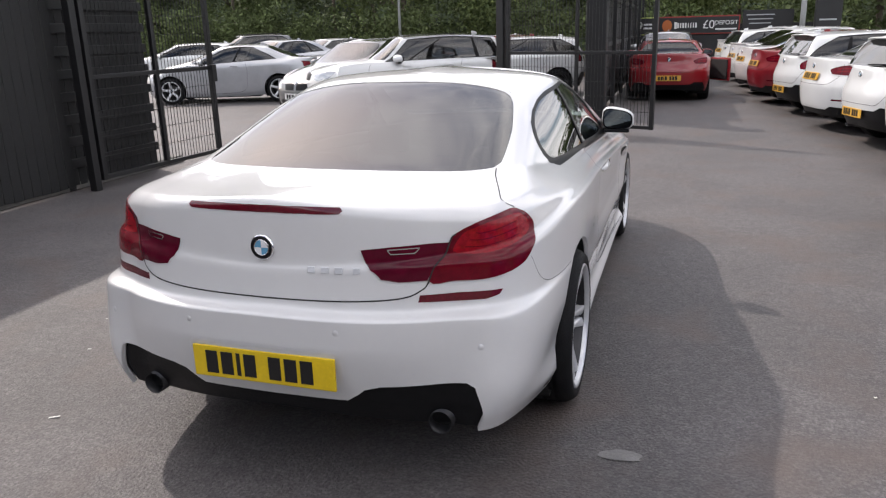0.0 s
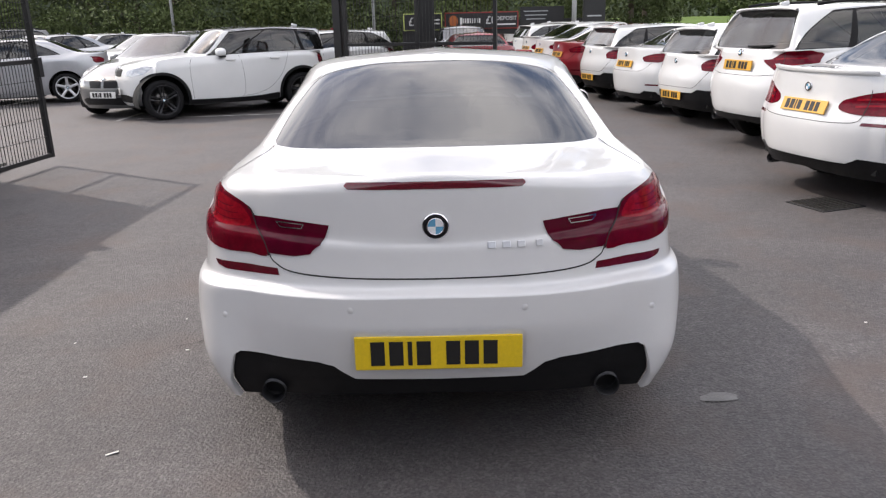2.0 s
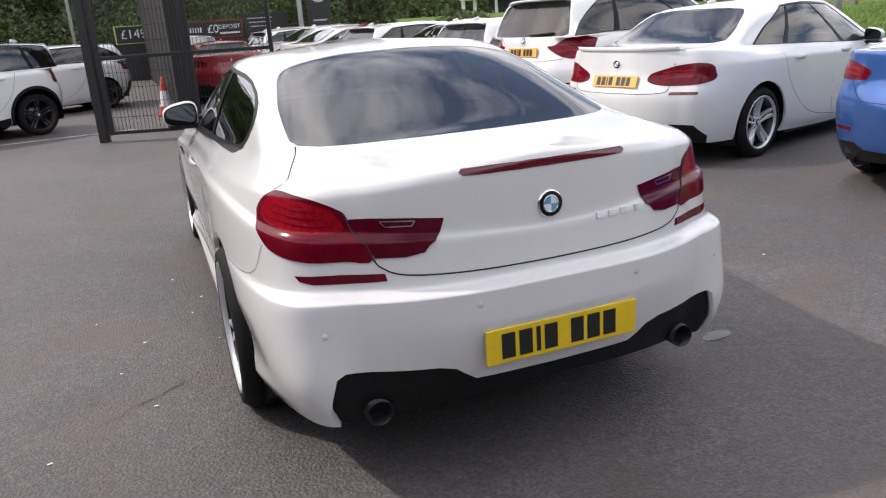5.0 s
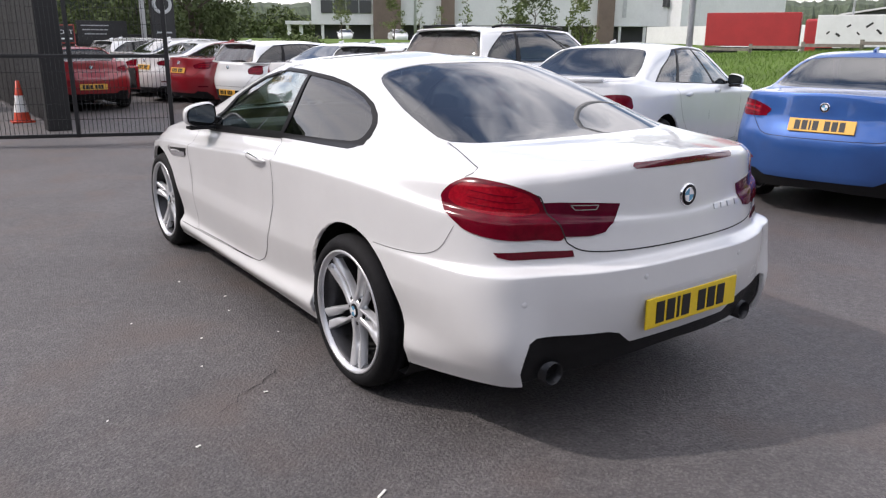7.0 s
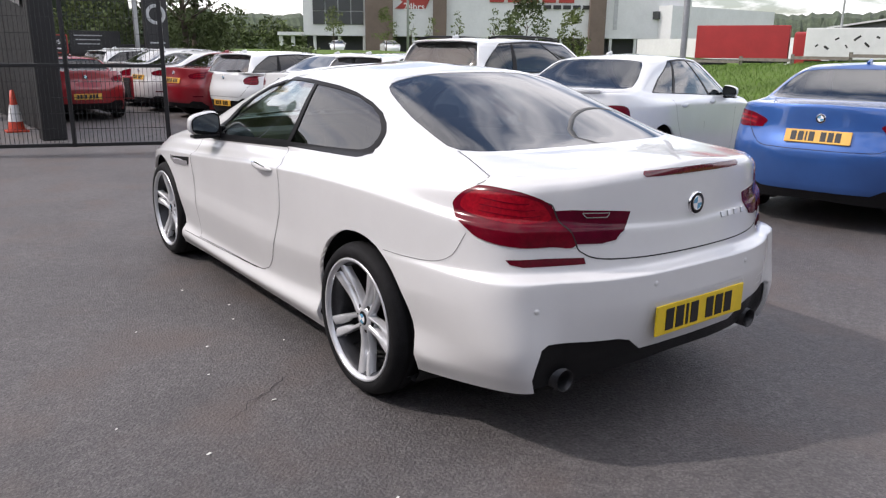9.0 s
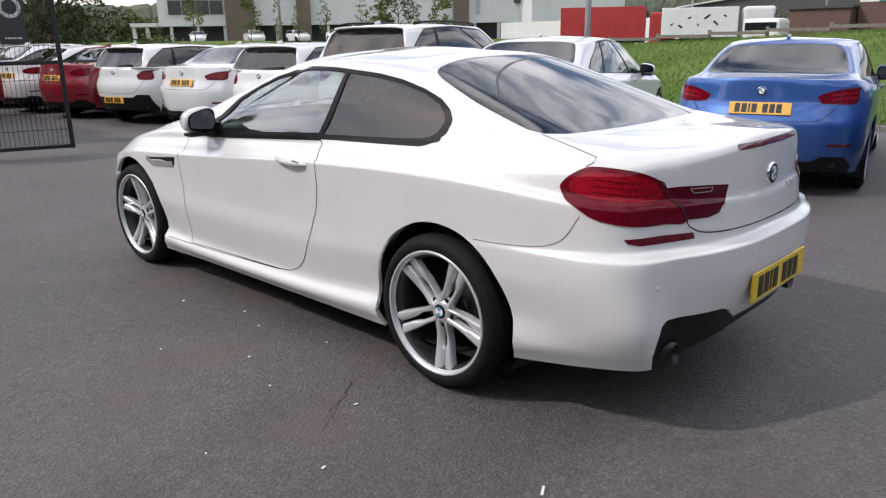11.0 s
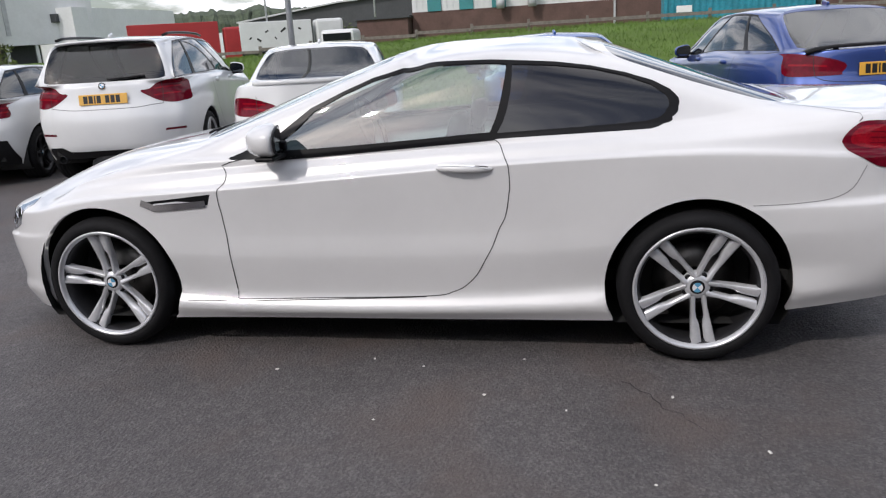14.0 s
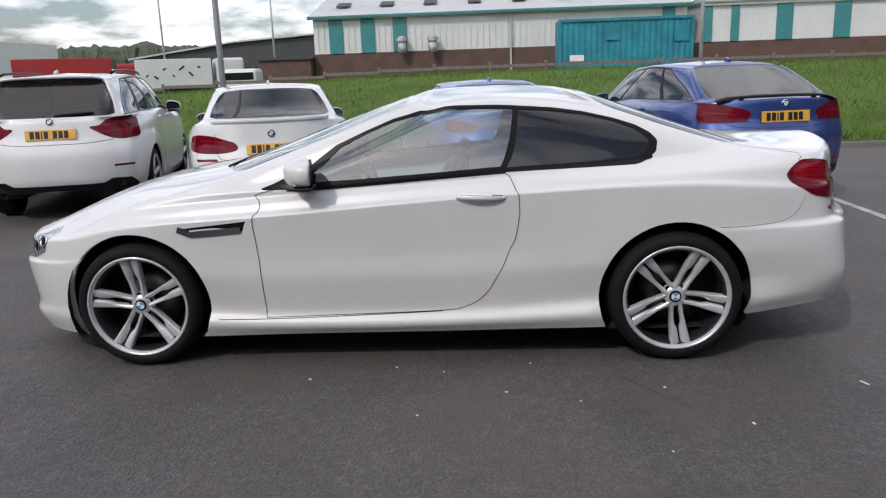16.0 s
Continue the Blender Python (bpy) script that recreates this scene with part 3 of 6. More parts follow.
def wheel_meshes(R, width, rim, style, seg=56):
    """Tyre, rim barrel, spokes, hub cap and disc of one wheel, its outer face towards +x, as (name, verts, faces, material) rows."""
    h = width / 2
    s = R - rim
    tyre = [(rim - .006, h - .03), (rim + .004, h - .006), (rim + .25 * s, h), (rim + .6 * s, h - .004), (R - .012, h - .022), (R - .002, h - .045), (R, h - .07),
            (R - .006, h - .075), (R, h - .08), (R, .012), (R - .006, .008), (R - .006, -.008), (R, -.012), (R, .08 - h), (R - .006, .075 - h), (R, .07 - h), (R - .012, .02 - h), (rim, .0 - h)]
    rows = [("tyre", *lathe(tyre, seg), RUBBER)]
    m = ALLOY if style != "dark" else ALLOYD
    barrel = [(rim - .002, h - .022), (rim + .004, h - .008), (rim, h - .002), (rim - .008, h - .002), (rim - .011, h - .010), (rim - .016, h - .014), (rim - .018, h - .024)]
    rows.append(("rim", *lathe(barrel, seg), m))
    # Inner barrel takes dark alloy: the shade of the recess is put into its colour.
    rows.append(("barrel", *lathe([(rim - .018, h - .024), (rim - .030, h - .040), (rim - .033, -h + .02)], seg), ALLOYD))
    items = []
    hub_x = h - .045
    n = 5 if style in ("double", "dark", "star") else 10

    def spoke(a, r0, r1, w0, w1, x0, x1, skew):
        ca, sa = math.cos(a), math.sin(a)
        vs = []
        for t in (0, .35, .7, 1):
            r = r0 + (r1 - r0) * t
            w = w0 + (w1 - w0) * t
            x = x0 + (x1 - x0) * t + .008 * math.sin(math.pi * t)
            k = skew * t
            for du, dx in ((-.5, -.032), (-.5, -.006), (-.28, 0), (.28, 0), (.5, -.006), (.5, -.032)):
                u = du * w + k
                vs.append((x + dx, r * ca - u * sa, r * sa + u * ca))
        fs = []
        for q in range(3):
            for j in range(5):
                fs.append((q * 6 + j, q * 6 + j + 1, q * 6 + 7 + j, q * 6 + 6 + j))
        return vs, fs
    def twin(a, sg):
        """One of an arm's two slim spokes: it leaves the hub beside the bolt and widens in a step towards the rim."""
        ca, sa = math.cos(a), math.sin(a)
        k = (rim - .010) / .262
        vs, fs = [], []
        for r, i_, o_, dp in ((.040, .006, .034, .0), (.062, .011, .036, .0), (.085, .013, .036, -.002), (.115, .0155, .038, -.002), (.148, .0155, .042, .002), (.166, .009, .044, .006), (.185, .006, .046, .010), (.225, .0055, .050, .017), (.262, .006, .056, .022)):
            r, i_, o_ = r * k, i_ * k, o_ * k
            x = hub_x + dp
            w = o_ - i_
            for u, dx in ((i_, -.034), (i_ + .002, -.007), (i_ + .3 * w, -.003), (o_ - .22 * w, .003), (o_ - .003, -.001), (o_, -.034)):
                vs.append((x + dx, r * ca - sg * u * sa, r * sa + sg * u * ca))
        for q in range(8):
            for j in range(5):
                f_ = (q * 6 + j, q * 6 + j + 1, q * 6 + 7 + j, q * 6 + 6 + j)
                fs.append(f_ if sg > 0 else f_[::-1])
        return vs, fs
    for i in range(n):
        a = 2 * math.pi * i / n + math.pi / 2
        if style in ("double", "dark"):
            for sg in (-1, 1):
                items.append(twin(a, sg))
        else:
            items.append(spoke(a, .05, rim - .012, .055 if n == 5 else .03, .06 if n == 5 else .028, hub_x, h - .014, 0))
    two_ = style in ("double", "dark")
    items.append(lathe([(.0, hub_x - .004), (.040, hub_x + .002), (.046, hub_x - .004), (.066, hub_x - .014), (.070, hub_x - .03)] if two_ else [(.0, hub_x - .004), (.045, hub_x - .002), (.072, hub_x - .008), (.078, hub_x - .03)], 28))
    for i in range(5):
        a = 2 * math.pi * (i + (0 if two_ else .5)) / 5 + math.pi / 2
        vs, fs = lathe([(0, hub_x - .001), (.010, hub_x - .001), (.011, hub_x - .012)], 8)
        items.append(([(x - (.012 if two_ else 0), y + .056 * math.cos(a), z + .056 * math.sin(a)) for x, y, z in vs], fs))
    rows.append(("spokes", *join_lists(items), m))
    if two_:
        # Black discs in place of bolt holes, with the holes' shade as their colour.
        for i in range(5):
            a = 2 * math.pi * i / 5 + math.pi / 2
            vs, fs = lathe([(0, hub_x - .008), (.0125, hub_x - .008), (.0135, hub_x - .014)], 14)
            rows.append(("bolt_hole_shade", [(x, y + .056 * math.cos(a), z + .056 * math.sin(a)) for x, y, z in vs], fs, TRIM))
    rows.append(("hub_cap", *lathe([(0, hub_x + .006), (.026, hub_x + .005), (.033, hub_x)], 20), TRIM))
    rows.append(("hub_badge", *join_lists([([(hub_x + .0072, .022 * math.cos(a), .022 * math.sin(a)) for a in (q * math.pi / 2 + np.linspace(0, math.pi / 2, 6))] + [(hub_x + .0072, 0, 0)], [(0, 1, 2, 3, 4, 5, 6)]) for q in (0, 2)]), EBLUE))
    rows.append(("hub_badge", *join_lists([([(hub_x + .0072, .022 * math.cos(a), .022 * math.sin(a)) for a in (q * math.pi / 2 + np.linspace(0, math.pi / 2, 6))] + [(hub_x + .0072, 0, 0)], [(0, 1, 2, 3, 4, 5, 6)]) for q in (1, 3)]), EWHITE))
    rows.append(("brake_disc", *join_lists([lathe([(.06, -.02), (rim - .095, -.02), (rim - .095, -.045), (.06, -.045)], 36)]), STEEL))
    # Added black disc; its colour stands in for the shade between the spokes.
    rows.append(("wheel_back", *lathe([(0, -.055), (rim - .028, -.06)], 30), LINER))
    return rows


WHEEL_CACHE = {}


def add_wheels(car, p):
    key = (p["R"], p["tw"], p["rim"], p["style"])
    if key not in WHEEL_CACHE:
        WHEEL_CACHE[key] = []
        for name, vs, fs, m in wheel_meshes(*key):
            me = bpy.data.meshes.new(name)
            me.from_pydata(vs, [], fs)
            me.polygons.foreach_set("use_smooth", [name != "hub_badge"] * len(me.polygons))
            me.materials.append(m)
            WHEEL_CACHE[key].append((name, me))
    for y, xo in ((0, p["hubr"]), (p["wb"], p["hubf"])):
        for side in (-1, 1):
            base = None
            for name, me in WHEEL_CACHE[key]:
                ob = new("wheel" if base is None and name == "tyre" else name, me)
                if base is None:
                    base = ob
                    ob.parent = car
                    ob.matrix_basis = pose(side * (xo - p["tw"] / 2), y, p["R"], rz=180 if side < 0 else 0) @ pose(0, 0, 0, rx=p.get("spin", 0) + (7 if y else p.get("spin_rear", 0)))
                else:
                    ob.parent = base


PLATE_BARS = {}


def number_plate(car, x, y, z, material, rx, rear=True, k=1.0):
    """A plate with dark bars in place of its characters, facing -y, tilted by rx."""
    bm = bmesh.new()
    box_into(bm, 0, 0, 0, .525 * k, .010, .113 * k, .004)
    ob = part("number_plate", bm, material, car)
    ob.matrix_basis = pose(x, y, z, rx, 0, 0 if rear else 180)
    u = -.212 * k
    for i in range(7):
        w = (.044 if i not in (2, ) else .014) * k
        if w not in PLATE_BARS:
            bm = bmesh.new()
            box_into(bm, 0, 0, 0, w, .002, .080 * k)
            PLATE_BARS[w] = bpy.data.meshes.new("plate_bar")
            bm.to_mesh(PLATE_BARS[w])
            bm.free()
            PLATE_BARS[w].materials.append(INK)
        b = new("plate_bar", PLATE_BARS[w])
        b.parent = ob
        b.matrix_basis = pose(u + w / 2, -.0062, 0)
        u += w + (.014 + (.034 if i == 3 else 0)) * k
    return ob


def badge(car, x, y, z, r, rx, front=False):
    """A round badge: dark ring, chrome edge, blue and white quarters."""
    base = mesh_ob("badge", *lathe([(0, .006), (r * .9, .007), (r, .002), (r, -.01)], 32, "z"), CHROME, car, True)
    base.matrix_basis = pose(x, y, z, 90 + rx, 0, 180 if front else 0)
    mesh_ob("badge_ring", *lathe([(r * .60, .0075), (r * .88, .0085), (r * .90, .006)], 32, "z"), TRIM, base, True)
    for q in range(4):
        an = q * math.pi / 2 + np.linspace(0, math.pi / 2, 7)
        vs = [(r * .58 * math.cos(a), r * .58 * math.sin(a), .0085) for a in an] + [(0, 0, .0085)]
        mesh_ob("badge_quarter", vs, [tuple(range(8))], EBLUE if q % 2 else EWHITE, base)
    mesh_ob("badge_rim", *lathe([(r * .56, .0085), (r * .60, .0105), (r * .63, .0085)], 32, "z"), CHROME, base, True)
    return base


def mirror_housing(car, p, paint_m, side):
    y, z, x = p["mir"]
    bm = bmesh.new()
    bmesh.ops.create_uvsphere(bm, u_segments=20, v_segments=12, radius=1.0)
    for v in bm.verts:
        c = v.co
        cy = c.y * (.115 if c.y > 0 else .035)
        o = side * math.copysign(abs(c.x) ** .72, c.x)
        v.co = Vector((side * (x + .108 + o * .104), y + cy - o * .024, z + .045 + math.copysign(abs(c.z) ** .62, c.z) * .072 * (1 - .16 * o) - o * .004))
    ob = part("door_mirror", bm, paint_m, car, "", True)
    bm = bmesh.new()
    box_into(bm, side * (x + .02), y + .02, z - .03, .12, .05, .03, .01)
    box_into(bm, side * (x - .01), y + .02, z - .015, .03, .10, .09, .01)
    part("mirror_foot", bm, TRIM, ob)
    for nm, k, d, m in (("mirror_rim", 1.0, -.0355, TRIM), ("mirror_glass", .90, -.0375, MIRG)):
        vs = []
        for a in np.linspace(0, 2 * math.pi, 28, False):
            ca, sa = math.cos(a), math.sin(a)
            u = math.copysign(abs(ca) ** .62, ca) * .096 * k
            w = math.copysign(abs(sa) ** .62, sa) * .062 * k * (1 - .16 * side * u / .096)
            vs += [(side * (x + .108) + u, y + d - u * side * .24, z + .045 + w - u * side * .04), (side * (x + .108) + u * .96, y + d + .010 - u * side * .24, z + .045 + w * .96 - u * side * .04)]
        fs = [tuple(range(0, 56, 2))] + [(2 * i, 2 * i + 1, (2 * i + 3) % 56, (2 * i + 2) % 56) for i in range(28)]
        mesh_ob(nm, vs, fs, m, ob)
    bm = bmesh.new()
    box_into(bm, side * (x + .105), y + .005, z - .030, .16, .09, .02, .008)
    part("mirror_base", bm, TRIM, ob)


def door_handle(car, skin, y, z, side, m, length=.23, tall=.026):
    s, l = skin.find("s", y, z)
    P = skin.at(s, l)[0]
    N = skin.normal(s, l)[0]
    vs, fs = [], []
    n = 14
    for i in range(n + 1):
        t = i / n
        u = (t - .5) * length
        out = .006 + .026 * math.sin(math.pi * t) ** .6
        h = tall * (math.sin(math.pi * t) ** .5 * .7 + .3)
        for dz, dn in ((-h, .55), (-h * .6, 1.0), (h * .5, 1.0), (h, .6)):
            vs.append((side * (P[0] + N[0] * out * dn), y + u, z + dz + u * .03))
    for i in range(n):
        for j in range(3):
            q = (i * 4 + j, i * 4 + j + 1, i * 4 + 5 + j, i * 4 + 4 + j)
            fs.append(q if side > 0 else q[::-1])
    mesh_ob("door_handle", vs, fs, m, car, True)


def seat(car, x, y, z, w=.50, rear=False):
    bm = bmesh.new()
    box_into(bm, x, y + .22, z + .06, w, .52, .16, .05)
    base = part("seat", bm, LEATHER, car, "", True)
    bm = bmesh.new()
    box_into(bm, x, y - .10, z + .36, w * .94, .14, .60, .05, Euler((radians(18), 0, 0)).to_matrix())
    part("backrest", bm, LEATHER, base, "", True)
    bm = bmesh.new()
    box_into(bm, x, y - .235, z + (.70 if not rear else .62), w * .5, .09, .17, .04, Euler((radians(14), 0, 0)).to_matrix())
    part("headrest", bm, LEATHER, base, "", True)


def cabin(car, p, H):
    """Floor, dash, wheel and seats behind the glass."""
    wb, W = p["wb"], p["W"]
    f = p["clear"] + .03
    bm = bmesh.new()
    y0, y1 = -p["ro"] + .22, wb + p["fo"] - .30
    box_into(bm, 0, (.5 + y1) / 2, f, 2 * W * .70, y1 - .5, .05)
    part("floor_front", bm, LINER, car)
    bm = bmesh.new()
    box_into(bm, 0, (y0 + .5) / 2, f + .13, 2 * W * .72, .5 - y0, .05)
    part("floor_rear", bm, LINER, car)
    bm = bmesh.new()
    box_into(bm, 0, (.62 + wb - .62) / 2, f, 2 * W * .93, wb - 1.0, .06)
    part("underbody", bm, LINER, car)
    bm = bmesh.new()
    zb = p["zb"]
    box_into(bm, 0, p["ycw"] - .42, zb - .16, 2 * W * .78, .42, .24, .06)
    dash = part("dashboard", bm, CABIN, car)
    vs, fs = [], []
    for i in range(28):
        a = 2 * math.pi * i / 28
        for j in range(8):
            b = 2 * math.pi * j / 8
            r = .18 + .016 * math.cos(b)
            vs.append((r * math.cos(a), r * math.sin(a), .016 * math.sin(b)))
    for i in range(28):
        for j in range(8):
            fs.append((i * 8 + j, ((i + 1) % 28) * 8 + j, ((i + 1) % 28) * 8 + (j + 1) % 8, i * 8 + (j + 1) % 8))
    st = mesh_ob("steering_wheel", vs, fs, CABIN, car, True)
    st.matrix_basis = pose(.37, p["ycw"] - .70, zb - .06, 68, 0, 0)
    for x in (-.37, .37):
        seat(car, x, .47 * wb, f + .10)
        if p.get("rear_seats", True):
            seat(car, x * .92, .10 * wb + .10, f + .16, .46, True)


def arch_poly(skin, yc, zc, R):
    """A wheel opening: from the sill up round the wheel and down again."""
    pts = []
    zlow = 0.0
    for a in np.linspace(-38, 218, 40):
        y, z = yc + R * math.cos(radians(a)), zc + R * math.sin(radians(a))
        pts.append(skin.find("s", y, max(z, zlow)))
    return np.array(pts)


def build_car(name, p, colour, label, regions, lines=(), steps=(.125, .125), inner=True):
    """A car at its rear axle's middle on the ground, facing +y. regions: (part, outline points, material, options); lines: (points, width)."""
    car = empty(name)
    tagged(car, label, "car")
    skin = Skin(p)
    regs = [("_arch", arch_poly(skin, 0, p["R"] + .003, p["Ra"]), None), ("_arch", arch_poly(skin, p["wb"], p["R"] + .003, p["Ra"]), None)]
    for nm, pts, m, o in regions:
        if callable(pts):
            pts = pts(skin)
        else:
            pts = skin.line(pts, True, o.get("sub", 5), o.get("smooth", False))
        regs.append((nm, pts, (m, o)))
    v, f, owner = skin_panels(skin, regs, *steps)
    body = panel_mesh("body", skin, v, f[owner < 0], (-1, 1), colour, car, rim=.02)
    made = {"body": body}
    for k, (nm, poly, mo) in enumerate(regs):
        sel = f[owner == k]
        if mo is None or not len(sel):
            continue
        m, o = mo
        m = colour if m is None else m
        par = made.get(o.get("under"), car)
        for sides in (((-1, 1),) if o.get("whole") else ((-1,), (1,))):
            made[nm] = panel_mesh(nm, skin, v, sel, sides, m, par, o.get("off", 0), o.get("rim", .012), o.get("label", ""))
    for pts, w in lines:
        path = skin.line(pts, False, 6, True)
        for side in (-1, 1):
            ribbon("panel_gap", skin, path, side, w, GAP, car)
    # wheel wells
    for y in (0, p["wb"]):
        for side in (-1, 1):
            vs, fs = lathe([(p["Ra"] + .01, p["W"] * .93), (p["Ra"] + .03, p["W"] * .80), (p["Ra"] + .03, p["W"] * .52), (0, p["W"] * .50)], 36)
            vs = [(side * a, b + y, max(c + p["R"], p["clear"] + .0)) for a, b, c in vs]
            mesh_ob("wheel_well", vs, fs, LINER, car, True)
    add_wheels(car, p)
    if inner:
        cabin(car, p, p["H"])
    return car, skin


def rear_kit(car, skin, zplate, zbadge, p, colour, exhaust=True, plate=None):
    def on(z, x=0.0):
        s, l = skin.find("r", x, z)
        P, N = skin.at(s, l)[0], skin.normal(s, l)[0]
        return P, N
    P, N = on(zplate)
    number_plate(car, 0, P[1] - .012, zplate, plate or OPLATE, min(0, -math.degrees(math.asin(max(-1, min(1, N[2]))))), True, 1.05 if plate else 1.0)
    if zbadge:
        P, N = on(zbadge)
        badge(car, 0, P[1] - .002, zbadge, .045 if plate else .041, -math.degrees(math.asin(max(-1, min(1, N[2])))))
    if exhaust:
        for x in exhaust:
            vs, fs = lathe([(.034, .05), (.040, .0), (.043, -.002), (.043, .12)], 20)
            ob = mesh_ob("exhaust_tip", [(a[1], a[0], a[2]) for a in vs], fs, ALLOYD, car, True)
            ob.matrix_basis = pose(x, -p["ro"] + p.get("exy", .125), p["clear"] + p.get("exz", .10))
            vs, fs = disc(.036, .045, 18)
            mesh_ob("exhaust_bore", [(a[1], a[0], a[2]) for a in vs], fs, LINER, ob)


def dgrid(*pts):
    return [("d", a, b) for a, b in pts]


# glass outlines in the skin's own coordinates, shared by the common body types
REAR_GLASS = dgrid((0, 5.06), (1.2, 5.06), (2.2, 5.08), (2.62, 5.16), (2.66, 5.45), (2.50, 5.80), (2.2, 5.90), (1.1, 5.93), (0, 5.93))
WIND_GLASS = dgrid((10, 5.03), (9, 5.03), (8.1, 5.05), (7.62, 5.12), (7.72, 5.5), (7.95, 5.90), (9, 5.95), (10, 5.95))


def side_glass(s0, s1, split, slant=.12):
    """Trim and two or three panes along the side between s0 (rear) and s1 (front)."""
    trim = dgrid((s0, 5.05), (s1, 5.03), (s1 - .12, 5.45), (s1 - .42, 5.93), ((s0 + s1) / 2, 5.95), (s0 + .35, 5.90), (s0 + .02, 5.45))
    regs = []
    cuts = [s0 + .06, *split, s1 - .06]
    for i in range(len(cuts) - 1):
        a, b = cuts[i] + (.03 if i else 0), cuts[i + 1] - (.03 if i < len(cuts) - 2 else 0)
        ta = a + (.30 if i == 0 else -.05)
        tb = b - (.36 if i == len(cuts) - 2 else .05)
        regs.append(("window", dgrid((a, 5.10), (b, 5.09), (b - (.06 if i == len(cuts) - 2 else 0), 5.4), (tb, 5.87), (ta, 5.86), (a + (.03 if i == 0 else 0), 5.45)), DGLASS, {"off": -.003}))
    regs.append(("window_trim", trim, TRIM, {"off": .001, "rim": .008}))
    return regs


# ---- the white coupe ----
COUPE = dict(wb=2.83, W=.935, Wb=.835, Wr=.635, H=1.418, full=.035, crown=.034, bulge=.016, spin_rear=43, ro=1.07, fo=.92, clear=.16, R=.340, tw=.265, rim=.272, style="double", Ra=.392, hubr=.950, hubf=.915,
             low=[(.962, -.965, 3.715, (.295, .272, .195, .172, .165, .16, .155, .15), .50, .935),
                  (1.0, -1.00, 3.75, (.37, .355, .29, .235, .225, .26, .26, .22), .58, .968),
                  (.962, -1.03, 3.73, (.45, .435, .385, .310, .300, .34, .33, .30), .70, .982),
                  (.998, -1.066, 3.75, (.61, .60, .57, .50, .49, .53, .50, .46), .93),
                  (1.0, -1.066, 3.755, (.700, .690, .66, .60, .59, .60, .56, .52), .96)] + [
                  (.999, -1.018, 3.73, (.728, .718, .70, .66, .65, .64, .59, .55)),
                  (.993, -1.00, 3.705, (.84, .875, .914, .885, .815, .765, .69, .65)),
                  (.966, -.990, 3.685, (.88, .908, .943, .910, .840, .79, .715, .675)),
                  (.940, -.985, 3.63, (1.055, .99, .972, .945, .880, .82, .745, .695)),
                  (.905, -.958, 3.55, (1.090, 1.03, .995, .972, .915, .855, .78, .72))],
             mid=.055,
             yrw=-.46, zd=1.082, ycw=2.46, zcw=1.02, zb=1.0, zbf=.945, yrr=.43, yrf=1.38, zrr=1.347, zrs=1.357, zrf=1.345, mir=(1.875, .985, .80), exy=.150, exz=.148, pinch=(0, 0, -.004, .006, .013, .011, -.006))
coupe_regions = []
coupe_regions.append(("rear_window", dgrid((0, 5.05), (1.2, 5.05), (2.1, 5.055), (2.45, 5.075), (2.585, 5.15), (2.665, 5.50), (2.60, 5.80), (2.46, 5.865), (1.1, 5.885), (0, 5.885)), TINT, {"whole": True, "off": -.003, "label": "dark tinted rear window"}))
coupe_regions.append(("windscreen", dgrid((10, 5.03), (9, 5.03), (8.4, 5.05), (8.12, 5.12), (8.1, 5.5), (8.22, 5.90), (9, 5.95), (10, 5.95)), GLASS, {"whole": True, "off": -.003}))
coupe_regions.append(("door_window", [("s", 1.90, .972), ("s", 1.72, 1.137), ("s", 1.58, 1.206), ("s", 1.44, 1.260), ("s", 1.30, 1.296), ("s", 1.17, 1.314), ("s", .98, 1.317), ("s", .815, 1.309), ("s", .885, 1.025), ("s", 1.20, 1.005)], GLASS, {"off": -.004, "label": "greenish door glass"}))
coupe_regions.append(("quarter_window", [("s", .79, 1.307), ("s", .60, 1.292), ("s", .43, 1.268), ("s", .29, 1.232), ("s", .19, 1.192), ("s", .130, 1.148), ("s", .118, 1.118), ("s", .130, 1.090), ("s", .165, 1.058), ("s", .22, 1.046), ("s", .40, 1.036), ("s", .855, 1.020)], TINT, {"off": -.004, "label": "dark tinted quarter glass"}))
coupe_regions.append(("window_trim", [("s", 2.03, .935), ("s", 1.88, 1.050), ("s", 1.74, 1.151), ("s", 1.58, 1.220), ("s", 1.44, 1.274), ("s", 1.30, 1.310), ("s", 1.17, 1.328), ("s", .98, 1.331), ("s", .77, 1.321), ("s", .60, 1.306), ("s", .45, 1.282), ("s", .30, 1.246), ("s", .185, 1.208), ("s", .115, 1.170), ("s", .080, 1.133), ("s", .082, 1.098), ("s", .108, 1.058), ("s", .145, 1.033), ("s", .20, 1.016), ("s", .45, 1.008), ("s", .85, .996), ("s", 1.20, .978), ("s", 1.83, .940)], TRIM, {"off": .001, "sub": 4}))
coupe_regions.append(("lamp_glow", [("r", .628, .905), ("r", .70, .892), ("r", .75, .893), ("s", -.68, .905), ("s", -.60, .925), ("s", -.582, .948), ("s", -.60, .978), ("s", -.65, .996), ("r", .735, .992), ("r", .69, .978), ("r", .652, .958)], LGLOW, {"off": .003, "smooth": True, "sub": 4}))
